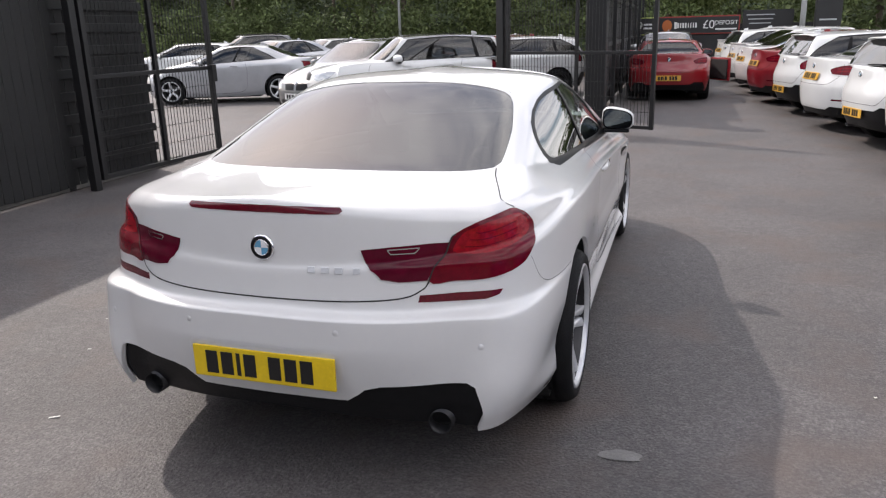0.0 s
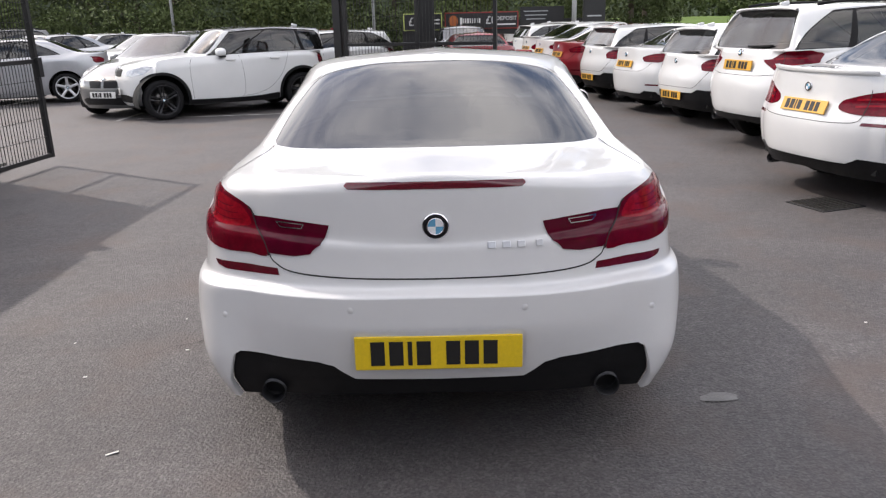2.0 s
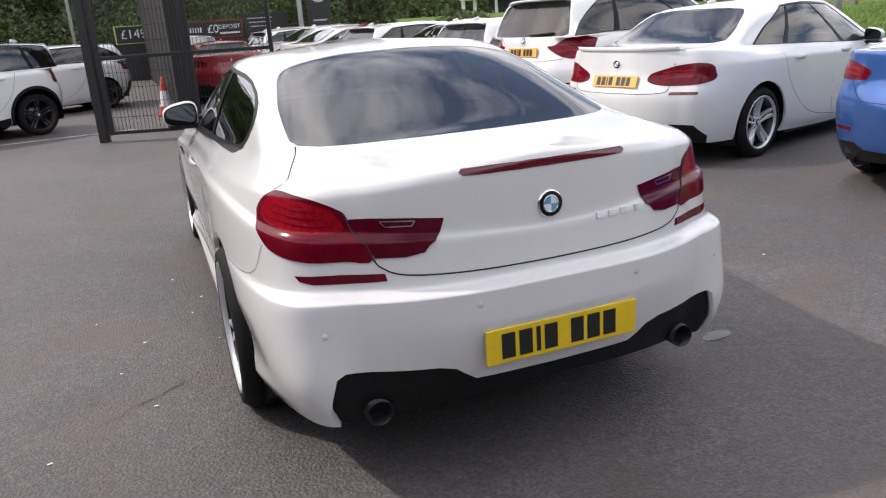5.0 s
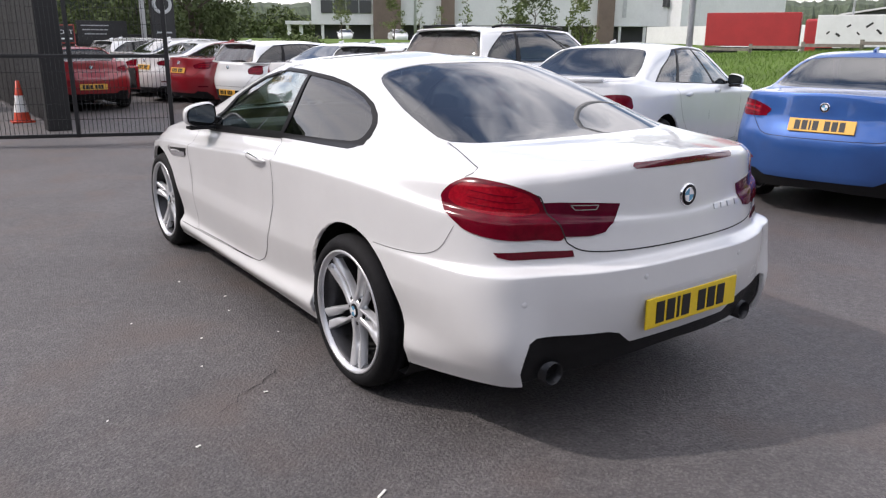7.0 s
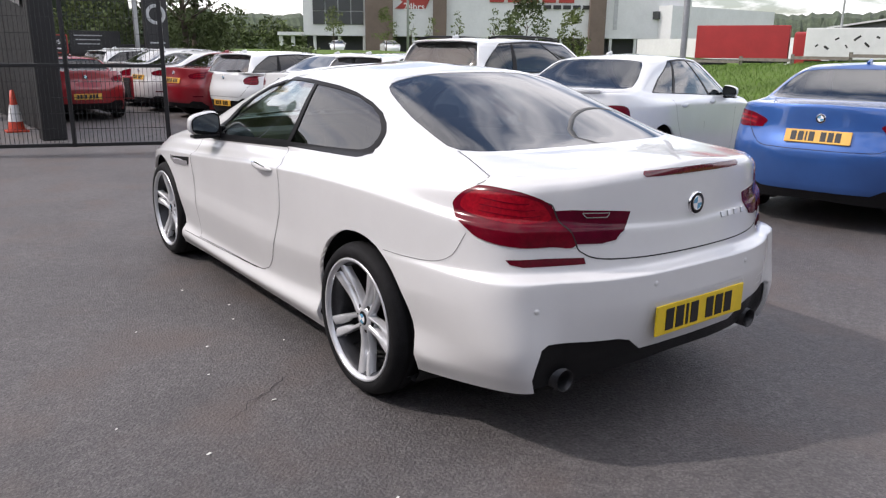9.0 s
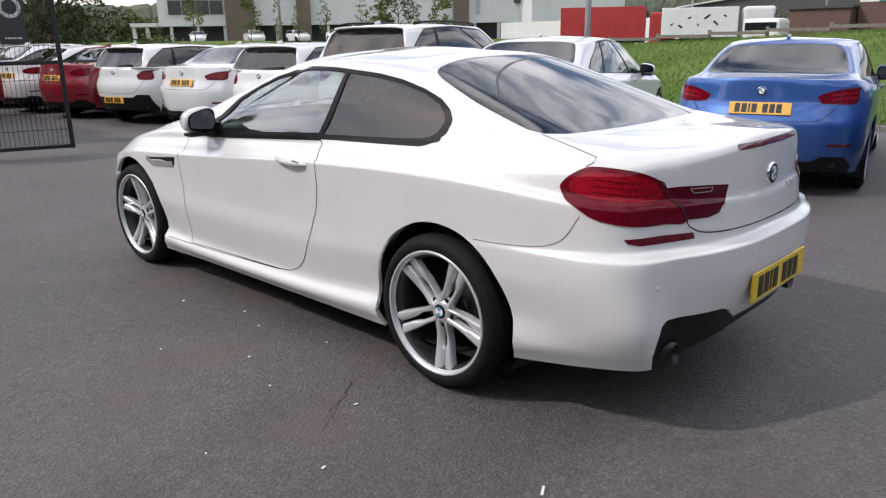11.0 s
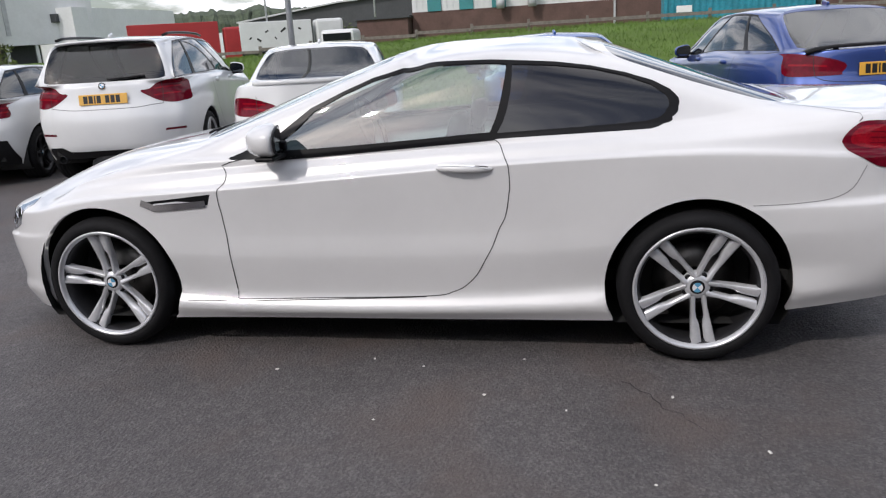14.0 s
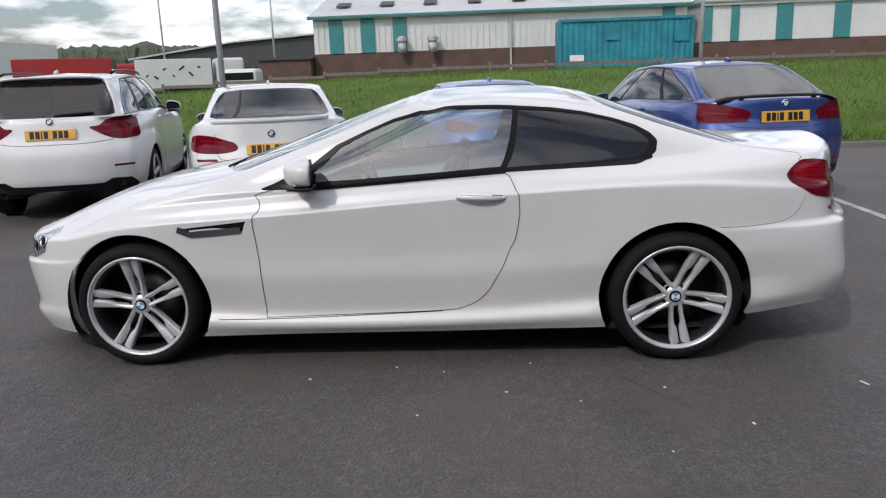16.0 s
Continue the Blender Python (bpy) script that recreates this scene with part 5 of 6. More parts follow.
# white off-roader with roof rails
suv, suvs = make_type("off_road_car", SUV, WHITE2, "tall white five-door off-roader with roof rails", [("r", .40, 1.055), ("r", .44, 1.01), ("r", .55, .945), ("r", .68, .905), ("r", .80, .91), ("s", -.52, .935), ("s", -.50, 1.03), ("s", -.52, 1.145), ("r", .80, 1.162), ("r", .66, 1.150), ("r", .52, 1.09)], .42, .985, 1.125, (-.62, ), glass_side=(3.55, 7.3, (4.4, 5.55)), extra=[("reflector", [("r", .60, .60), ("r", .61, .625), ("r", .80, .625), ("r", .80, .60)], REFL, {"off": .002}), ("high_brake_light", [("d", 0, 5.95), ("d", .8, 5.95), ("d", .8, 6.02), ("d", 0, 6.02)], REFL, {"whole": True, "off": .002})])
for side in (-1, 1):
    tube_path("roof_rail", [(side * .60, SUV["yrr"] + .12 + i * .19, 1.635 + .035 * math.sin(math.pi * min(1, max(0, i / 9))) ** .4) for i in range(10)], .016, TRIM, suv)
tail_kit(suv, suvs, WHITE2)
suv.matrix_basis = place(suv, 3.42, 5.68, 14, SUV["ro"])
tagged(suv, group=ROW)

# white hatchbacks further along the row, and a red one
hatch, hts = make_type("hatchback_car", HATCH, WHITE2, "white hatchback with its plate low in a dark bumper", lamp_shape(HATCH, .52, .80, .96, .04), .50, .45, .93, (-.5, ), glass_side=(3.6, 7.25, (4.4, 5.5)))
tail_kit(hatch, hts, WHITE2)
hatch.matrix_basis = place(hatch, 3.34, 7.86, 14, HATCH["ro"])
tagged(hatch, group=ROW)
coupew = copy_thing(blue, place(blue, 3.03, 9.62, 14, COUPE2["ro"]))
recolour(coupew, WHITE2)
tagged(coupew, "white two-door coupe parked nose to the grass", group=ROW)
h2 = copy_thing(hatch, place(hatch, 2.83, 11.75, 14, HATCH["ro"]))
redc = copy_thing(blue, place(blue, 2.50, 13.75, 14, COUPE2["ro"]))
recolour(redc, DRED)
tagged(redc, "dark red two-door coupe between white cars", group=ROW)
for i_, (src, ro_) in enumerate(((blue, COUPE2["ro"]), (sedan, SEDAN["ro"]), (hatch, HATCH["ro"]), (sedan, SEDAN["ro"]))):
    k_ = copy_thing(src, place(src, 2.36 - .10 * i_, 15.9 + 2.15 * i_, 14, ro_))
    recolour(k_, WHITE2)
    tagged(k_, "white car far along the row by the grass", group=ROW)

# red roadster by the black fence, its door open
road, rsk = make_type("roadster", ROADSTER, RED, "red two-seat roadster standing with an open door", lamp_shape(ROADSTER, .50, .78, .90, .08), .36, .50, .88, (-.4, .4), two=True, glass_side=(4.4, 7.2, (5.3,)))
road.matrix_basis = place(road, .88, 13.9, 92, ROADSTER["ro"])
tagged(road, group=LOT)
bm = bmesh.new()
box_into(bm, .50, 0, 0, 1.0, .07, .52, .03)
od = part("open_door", bm, RED, road, "open red door with a dark lining")
od.matrix_basis = pose(.88, 1.60, .58, 0, 0, -62)
box("door_lining", (.50, -.045, 0), (.92, .03, .44), CABIN, od, .01)

# small white off-roader with black roof and arches
mini, msk = make_type("off_road_car", MINI, WHITE2, "white small off-roader with black roof and dark wheels", [("r", .60, .86), ("r", .62, 1.02), ("r", .78, 1.04), ("s", -.40, 1.02), ("s", -.40, .86)], .46, .74, .98, (), front=True, glass_side=(3.0, 7.35, (4.3, 5.45)),
                      extra=[("roof_panel", dgrid((0, 5.95), (2.4, 5.95), (4, 5.97), (6, 5.97), (7.8, 5.97), (10, 5.99), (10, 7), (0, 7)), BLACKP, {"whole": True, "label": "black painted roof"}),
                             ("arch_trim", lambda sk: arch_poly(sk, 0, .345, .475), PLASTIC, {"off": .008}),
                             ("arch_trim", lambda sk: arch_poly(sk, MINI["wb"], .345, .475), PLASTIC, {"off": .008}),
                             ("sill_trim", [("d", 4.6, 0), ("d", 4.6, .9), ("d", 6.4, .9), ("d", 6.4, 0)], PLASTIC, {"off": .006})])
mini.matrix_basis = pose(-3.15, 12.1, 0, 0, 0, 213 - 90)
tagged(mini, group=LOT)

# grey saloon seen from its front, and a silver coupe
grey, _ = make_type("saloon_car", SEDAN, GREY, "grey metallic saloon facing out of its bay", lamp_shape(SEDAN, .46, .84, 1.00, .10), .43, .80, .965, (), front=True)
a_ = radians(256)
grey.matrix_basis = pose(-6.07 - 3.8 * math.cos(a_), 10.3 - 3.8 * math.sin(a_), 0, 0, 0, 256 - 90)
tagged(grey, group=LOT)
silver = copy_thing(blue, pose(-8.7, 14.6, 0, 0, 0, 200 - 90))
recolour(silver, SILVER)
tagged(silver, "silver two-door coupe parked across the yard", group=LOT)
far_cars = ((hatch, -14.5, 20.5, 200, WHITE2), (grey, -11.5, 21.5, 244, SILVER), (hatch, -8.2, 21.0, 244, WHITE2), (sedan, -5.6, 20.0, 200, BLACKP), (suv, -16.5, 27.5, 230, GREY),
            (hatch, -12.6, 27.0, 244, WHITE2), (sedan, -9.0, 27.5, 244, GREY), (coupew, -5.0, 26.8, 244, WHITE2), (hatch, -3.4, 19.6, 200, DRED), (hatch, -2.0, 16.2, 200, WHITE2), (hatch, .6, 21.5, 270, SILVER))
for src, x_, y_, h_, col_ in far_cars:
    k_ = copy_thing(src, pose(x_, y_, 0, 0, 0, h_ - 90))
    recolour(k_, col_)
    nm_ = {"white_paint_plain": "white", "silver_metallic_paint": "silver", "black_paint": "black", "grey_metallic_paint": "grey", "dark_red_paint": "dark red"}[col_.name]
    tagged(k_, nm_ + " car parked far back in the yard", group=LOT)


# ---- ground ----
def sheet(name, xs, ys, material, zf, off=0.0):
    vs = [(x, y, zf(x, y) + off) for y in ys for x in xs]
    n = len(xs)
    fs = [(j * n + i, j * n + i + 1, (j + 1) * n + i + 1, (j + 1) * n + i) for j in range(len(ys) - 1) for i in range(n - 1)]
    return mesh_ob(name, vs, fs, material, None, True)


ground = sheet("ground", [-1500, -400, -90, -30, -10, 0, 5, 8, 12, 20, 40], [-1500, -400, -90, -30, -10, 0, 10, 20, 40, 90, 400, 1500], ASPHALT, lambda x, y: 0.0)
tagged(ground, "grey worn asphalt yard with chips and stains", "ground", kind="structure")
bank_x = [0, .35, 1, 2, 4, 6, 9, 12, 15, 18, 20, 23, 27, 34, 50, 90, 200, 600, 1500]


def bank_z(k, y):
    """Height of the bank k metres past the kerb: up to its crest, then down to the road."""
    t = min(max((k - .4) / 18.0, 0), 1)
    u = min(max((k - 20) / 7.0, 0), 1)
    w = min(max((y - 38) / 20.0, 0), 1) * min(max((k - 1) / 6.0, 0), 1)
    return .10 + .80 * w * w * (3 - 2 * w) + (1.38 * t * t * (3 - 2 * t) - .95 * u * u * (3 - 2 * u)) * min(1, max(.35, 1 - .03 * (y - 4)))


bank_y = [-1500, -400, -120, -60, -30, -15, -6, 0, 6, 15, 30, 38, 44, 50, 58, 80, 140, 400, 1500]
vs_ = [(9.6 + .10 * max(min(y, 60), -60) + k, y, bank_z(k, y)) for y in bank_y for k in bank_x]
n_ = len(bank_x)
fs_ = [(j * n_ + i, j * n_ + i + 1, (j + 1) * n_ + i + 1, (j + 1) * n_ + i) for j in range(len(bank_y) - 1) for i in range(n_ - 1)]
tagged(mesh_ob("grass_bank", vs_, fs_, GRASS, None, True), "green unmown grass bank rising beyond the kerb", "grass", kind="structure")
vs_, fs_ = [], []
for j, y in enumerate(bank_y):
    x0 = 9.6 + .10 * max(min(y, 60), -60)
    vs_ += [(x0 - .12, y, -.01), (x0 - .12, y, .07), (x0 - .105, y, .088), (x0 + .01, y, .088), (x0 + .01, y, 0)]
    if j:
        fs_ += [((j - 1) * 5 + k, j * 5 + k, j * 5 + k + 1, (j - 1) * 5 + k + 1) for k in range(4)]
tagged(mesh_ob("kerb", vs_, fs_, KERB), "pale concrete kerb along the grass", "kerb", kind="structure")


# Unseen wall added behind the camera to cut sky light on the coupe's rear.
sw = box("sky_block_wall", (4.0, -17.0, 3.0), (46.0, .4, 6.0), DARKM)
tagged(sw, "plain dark grey unseen wall added to block low sky light", "wall", kind="structure")


# ---- fences and gates ----
def mesh_panel(parent, a, b, z0, z1, vstep=.055, hstep=.21, r=.0028, name="mesh_panel"):
    """Welded wire mesh between two ground points."""
    a, b = Vector((*a, 0)), Vector((*b, 0))
    d = (b - a)
    L = d.length
    u = d / L
    nrm = Vector((-u.y, u.x, 0))
    vs, fs = [], []

    def bar(p, q, w):
        t = (q - p).normalized()
        s1 = nrm * w
        s2 = t.cross(nrm) * w
        o = len(vs)
        for e in (p, q):
            for k in (s1 + s2, s1 - s2, -s1 - s2, -s1 + s2):
                vs.append(tuple(e + k))
        for i in range(4):
            j = (i + 1) % 4
            fs.append((o + i, o + j, o + 4 + j, o + 4 + i))
    n = int(L / vstep)
    for i in range(1, n):
        p = a + u * (L * i / n)
        bar(p + Vector((0, 0, z0)), p + Vector((0, 0, z1)), r)
    m = int((z1 - z0) / hstep)
    for i in range(0, m + 1):
        z = Vector((0, 0, z0 + (z1 - z0) * i / m))
        for o in (-.0045, .0045):
            bar(a + z + nrm * o, b + z + nrm * o, r)
    return mesh_ob(name, vs, fs, FENCE, parent)


def post(parent, x, y, h, w=.08, name="post", z0=0.0, turn=0):
    return box(name, (x, y, z0 + h / 2), (w, w, h), FENCE, parent, .006, Euler((0, 0, radians(turn))).to_matrix())


def beam(parent, a, b, w=.05, h=.05, name="rail"):
    a, b = Vector(a), Vector(b)
    d = b - a
    return box(name, tuple((a + b) / 2), (d.length, w, h), FENCE, parent, .005, Euler((0, -math.asin(d.z / d.length), math.atan2(d.y, d.x))).to_matrix())


def gate_leaf(name, a, b, z0, h, inner=1):
    g = empty(name)
    tagged(g, "open black steel gate leaf with welded wire mesh", "gate")
    turn = math.degrees(math.atan2(b[1] - a[1], b[0] - a[0]))
    for p in (a, b):
        post(g, p[0], p[1], h, .06, "stile", z0, turn)
    for i in range(inner):
        t = (i + 1) / (inner + 1)
        post(g, a[0] + (b[0] - a[0]) * t, a[1] + (b[1] - a[1]) * t, h, .05, "stile", z0, turn)
    for z in (z0 + .03, z0 + 1.12, z0 + h - .03):
        beam(g, (*a, z), (*b, z), .05, .05)
    mesh_panel(g, a, b, z0 + .04, z0 + h - .04)
    return g


leaf_r = gate_leaf("gate", (-1.55, 9.36), (.82, 8.50), .10, 2.45)
tagged(leaf_r, group="yard gates")
gp = post(None, -1.67, 9.40, 2.75, .13, "gate_post", 0, -18)
tagged(gp, "black square steel gate post", "post")
box("hinge", (-1.60, 9.38, .5), (.12, .05, .06), FENCE, gp)
box("hinge", (-1.60, 9.38, 2.2), (.12, .05, .06), FENCE, gp)
leaf_l = gate_leaf("gate", (-4.84, 3.60), (-4.70, 5.62), .10, 2.45)
tagged(leaf_l, group="yard gates")
gp2 = post(None, -4.86, 3.48, 2.75, .09, "gate_post")
tagged(gp2, "black square steel gate post beside the board fence", "post")
box("latch", (-4.66, 5.61, 1.15), (.05, .10, .22), FENCE, leaf_l, .006)

# black pillar at the corner of the long fence
pil = box("pillar", (-.30, 11.0, 1.45), (.36, .36, 2.9), BOARD, None, .02)
tagged(pil, "thick black square pillar at the fence corner", "pillar")
box("cap", (-.30, 11.0, 2.93), (.42, .42, .06), BOARD, pil, .01)


def slat_fence(name, a, b, h, n_board, label, face=1):
    f = empty(name)
    tagged(f, label, "fence")
    ax, ay = a
    dx, dy = (b[0] - ax), (b[1] - ay)
    L = math.hypot(dx, dy)
    turn = math.atan2(dy, dx)
    bw = L / n_board
    bm = bmesh.new()
    box_into(bm, 0, 0, h / 2, bw * .90, .022, h, .004)
    me = bpy.data.meshes.new("board")
    bm.to_mesh(me)
    bm.free()
    me.materials.append(BOARD)
    for i in range(n_board):
        t = (i + .5) / n_board
        ob = new("board", me)
        ob.parent = f
        ob.matrix_basis = pose(ax + dx * t, ay + dy * t, .05 + random.uniform(-.008, .008), 0, 0, math.degrees(turn) + random.uniform(-1.2, 1.2))
    off = Vector((-math.sin(turn), math.cos(turn), 0)) * .035 * face
    for z in (.35, 1.25, 2.15):
        beam(f, (ax - off.x, ay - off.y, z), (b[0] - off.x, b[1] - off.y, z), .04, .08, "backing_rail")
    k = max(2, int(L / 2.4) + 1)
    for i in range(k):
        t = i / (k - 1)
        post(f, ax + dx * t - off.x * 2.4, ay + dy * t - off.y * 2.4, h + .05, .09, "fence_post", 0, math.degrees(turn))
    return f


slat_fence("board_fence", (-5.05, -9.0), (-5.08, 3.42), 2.9, 104, "tall black stained close-boarded fence", -1)
slat_fence("board_fence", (-5.14, 3.42), (-5.12, 4.85), 2.9, 12, "short return of black close-boarded fence behind the gate", -1)
# level slats across the return by the gate
ret_ = bpy.data.objects["board_fence.001"]
for i_ in range(11):
    z_ = .30 + .24 * i_
    beam(ret_, (-5.10, 3.42, z_), (-5.08, 4.85, z_), .03, .10, "slat")
long_f = slat_fence("board_fence", (-.30, 11.25), (-.52, 26.0), 2.6, 116, "long black slatted fence beside the yard lane")
# pale concrete strip under the fence by the gate
strip = box("kerb", (-5.22, 3.9, .045), (.18, 3.0, .09), KERB, None, .01)
tagged(strip, "pale concrete edging under the black fence", "kerb", kind="structure")
# pale sheet tied to the top of the long fence
vs_ = [(-.38 + .02 * math.sin(i * 1.3), 12.2 + i * .28, 2.62 - .5 * (1 - i / 12) + .012 * math.sin(i * 2.1)) for i in range(12)]
vs_ += [(-.38 + .015 * math.sin(i * 1.7 + 1), 12.2 + i * .28, 3.0) for i in range(12)]
bn = mesh_ob("banner", vs_, [(i, i + 1, 13 + i, 12 + i) for i in range(11)], SIGNW, None, True)
sm = bn.modifiers.new("thick", "SOLIDIFY")
sm.thickness = .008
tagged(bn, "pale creased banner sheet tied above the black fence", "banner")

# traffic cone
cone = empty("traffic_cone")
tagged(cone, "red and white traffic cone beside the black fence", "cone")
mesh_ob("cone_body", *lathe([(.14, .03), (.10, .25), (.065, .50), (.03, .72), (.0, .73)], 20, "z"), CONER, cone, True)
mesh_ob("reflective_band", *lathe([(.118, .18), (.072, .47)], 20, "z"), SIGNW, cone, True)
box("cone_base", (0, 0, .015), (.36, .36, .03), CONER, cone, .006)
cone.matrix_basis = pose(-.62, 12.6, 0)


# ---- writing and signs ----
def text(s, size, material, m, parent, name="lettering", extrude=.004):
    cu = bpy.data.curves.new(name, "FONT")
    cu.body, cu.size, cu.extrude, cu.align_x, cu.align_y = s, size, extrude, "CENTER", "CENTER"
    tmp = bpy.data.objects.new("tmp", cu)
    scene.collection.objects.link(tmp)
    dg = bpy.context.evaluated_depsgraph_get()
    me = bpy.data.meshes.new_from_object(tmp.evaluated_get(dg))
    bpy.data.objects.remove(tmp)
    ob = new(name, me)
    me.materials.clear()
    me.materials.append(material)
    ob.parent = parent
    ob.matrix_basis = m
    return ob


YS = 26.0
hoard = box("hoarding", (2.0, YS + .1, .78), (7.0, .10, 1.56), SIGNB, None, .01)
tagged(hoard, "low black hoarding wall behind the yard", "hoarding")


def sign_board(x0, x1, z0, z1, frame_m, label):
    s = box("sign", ((x0 + x1) / 2, YS - .02, (z0 + z1) / 2), (x1 - x0, .05, z1 - z0), frame_m, None, .006)
    tagged(s, label, "sign")
    box("sign_face", ((x0 + x1) / 2, YS - .05, (z0 + z1) / 2), (x1 - x0 - .08, .02, z1 - z0 - .08), SIGNB, s)
    return s


s1 = sign_board(-1.15, .30, 1.40, 2.02, SIGNY, "black price sign with a yellow-green border")
text("£149", .42, SIGNW, pose(-.55, YS - .066, 1.71, 90), s1)
for i_ in range(2):
    box("text_bar", (.06, YS - .066, 1.77 - .13 * i_), (.30, .006, .06), SIGNW, s1)
s2 = sign_board(.40, 3.15, 1.40, 2.02, SIGNR, "black offer sign with a red border")
mesh_ob("round_mark", *join_lists([([(.72 + .17 * math.cos(a), YS - .064, 1.71 + .2 * math.sin(a)) for a in np.linspace(0, 2 * math.pi, 20, False)], [tuple(range(20))])]), ORANGE, s2)
for i_, w_ in enumerate((.16, .11, .08, .11, .10, .05, .06, .06, .10)):
    box("text_bar", (.98 + .086 * i_ + .03, YS - .066, 1.71), (w_ * .55, .006, .17 if i_ else .24), SIGNW, s2)
text("£0", .40, SIGNW, pose(2.12, YS - .066, 1.71, 90), s2)
text("DEPOSIT", .20, SIGNW, pose(2.70, YS - .066, 1.77, 90), s2)
box("text_bar", (2.70, YS - .066, 1.56), (.70, .006, .05), SIGNW, s2)
s3 = sign_board(3.22, 4.85, 1.38, 2.16, SIGNB, "dark sign panel with faint small writing")
for i_ in range(3):
    box("text_bar", (3.80, YS - .066, 2.0 - .14 * i_), (.9 - .1 * i_, .006, .035), GALV, s3)
for s_ in (s1, s2, s3):
    s_.matrix_basis = pose(-.30, 0, -.16)
totem = box("totem_sign", (5.4, 24.6, 2.4), (.78, .22, 4.8), SIGNB, None, .02)
tagged(totem, "tall black totem sign with a pale round mark", "sign")
ring = mesh_ob("round_mark", *lathe([(.22, -.01), (.25, .0), (.31, .0), (.33, -.01)], 28, "z"), GALV, totem, True)
ring.matrix_basis = pose(5.4, 24.48, 2.55, 90)
box("text_bar", (5.4, 24.485, 1.62), (.5, .006, .05), GALV, totem)


def lamp_post(x, y, h, r=.06, z=0.0, arms=1):
    lp = empty("street_lamp")
    tagged(lp, "slender grey steel lamp post", "street lamp")
    bm = bmesh.new()
    tube_into(bm, (0, 0, 0), (0, 0, h), r, r * .65, 12)
    part("pole", bm, GALV, lp, "", True)
    bm = bmesh.new()
    for k in range(arms):
        sg = 1 - 2 * k
        tube_into(bm, (0, 0, h - .02), (0, sg * .7, h + .10), r * .5, r * .4, 8)
    part("arm", bm, GALV, lp, "", True)
    for k in range(arms):
        sg = 1 - 2 * k
        box("lamp_head", (0, sg * .95, h + .11), (.22, .55, .09), GALV, lp, .03)
    lp.matrix_basis = pose(x, y, z)
    return lp


lamp_post(-12.5, 33.0, 9, .07)
lamp_post(-3.0, 31.0, 9, .07)
lamp_post(4.6, 24.0, 9, .09)
lamp_post(8.45, 5.38, 10, .055)
lamp_post(46, 21.7, 11, .07, .4)
lamp_post(64, 19.0, 12, .10, .4, 2)
lamp_post(22.0, 34.0, 9, .08, 1.0)
lamp_post(33, -9.8, 9, .10, .4)


# ---- trees ----
def leaf_cloud(blobs, per, size, seed):
    """Small leaves strewn through uneven clumps, as verts and faces."""
    rng = np.random.RandomState(seed)
    vs, fs = [], []
    for (cx, cy, cz, r) in blobs:
        n = int(per * r * r)
        d = rng.normal(size=(n, 3))
        d /= np.linalg.norm(d, axis=1, keepdims=True)
        rad = r * rng.uniform(.45, 1.08, n) ** .7
        c = np.array((cx, cy, cz)) + d * rad[:, None] * (1, 1, .8)
        a = rng.normal(size=(n, 3))
        a /= np.linalg.norm(a, axis=1, keepdims=True)
        b = np.cross(a, rng.normal(size=(n, 3)))
        b /= np.linalg.norm(b, axis=1, keepdims=True)
        s = size * rng.uniform(.6, 1.4, n)[:, None]
        quad = np.stack([c - a * s, c - b * s * .55, c + a * s, c + b * s * .55], 1)
        o = len(vs)
        vs += list(quad.reshape(-1, 3))
        fs += [(o + 4 * i, o + 4 * i + 1, o + 4 * i + 2, o + 4 * i + 3) for i in range(n)]
    return vs, fs


def tree(x, y, h, spread_, z=0.0, seed=0, low=.12, per=110, size=.17, leaf=None, label="leafy green broadleaf tree", clumps=26):
    rng = random.Random(seed)
    t = empty("tree")
    tagged(t, label, "tree")
    bm = bmesh.new()
    r = .035 * h ** .9 * .5
    p = Vector((0, 0, -.05))
    for i in range(4):
        q = Vector((rng.uniform(-.12, .12) * i, rng.uniform(-.12, .12) * i, h * .72 * (i + 1) / 4))
        tube_into(bm, p, q, r * (1 - i * .2), r * (1 - (i + 1) * .2), 8)
        p = q
    for i in range(7):
        z0 = h * rng.uniform(.18, .6)
        a = rng.uniform(0, 6.28)
        e = spread_ * rng.uniform(.5, .85)
        tube_into(bm, (0, 0, z0), (e * math.cos(a), e * math.sin(a), z0 + e * rng.uniform(.5, .9)), r * .35, r * .10, 6)
    part("trunk", bm, BARK, t, "", True)
    blobs = []
    for i in range(clumps):
        k = rng.uniform(low, 1.0)
        w = spread_ * (math.sin(math.pi * min(1, .18 + .80 * k)) ** .7) * rng.uniform(.35, 1.0)
        a = rng.uniform(0, 6.28)
        blobs.append((w * math.cos(a), w * math.sin(a), h * k, spread_ * rng.uniform(.22, .42)))
    vs, fs = leaf_cloud(blobs, per, size, seed)
    tagged(mesh_ob("crown", vs, fs, leaf or LEAF, t), kind="stuff")
    t.matrix_basis = pose(x, y, z)
    return t


def hedge(name, pts, h, w, z, seed, material, label, per=60, size=.16):
    rng = random.Random(seed)
    blobs = []
    for a, b in zip(pts, pts[1:]):
        L = math.hypot(b[0] - a[0], b[1] - a[1])
        for i in range(int(L / (w * .55)) + 1):
            t = i * w * .55 / L
            for q in range(2):
                blobs.append((a[0] + (b[0] - a[0]) * t + rng.uniform(-.3, .3) * w, a[1] + (b[1] - a[1]) * t + rng.uniform(-.3, .3) * w, z + h * rng.uniform(.15, .8), w * rng.uniform(.4, .75)))
    vs, fs = leaf_cloud(blobs, per, size, seed)
    return tagged(mesh_ob(name, vs, fs, material), label, "shrubs", kind="stuff")


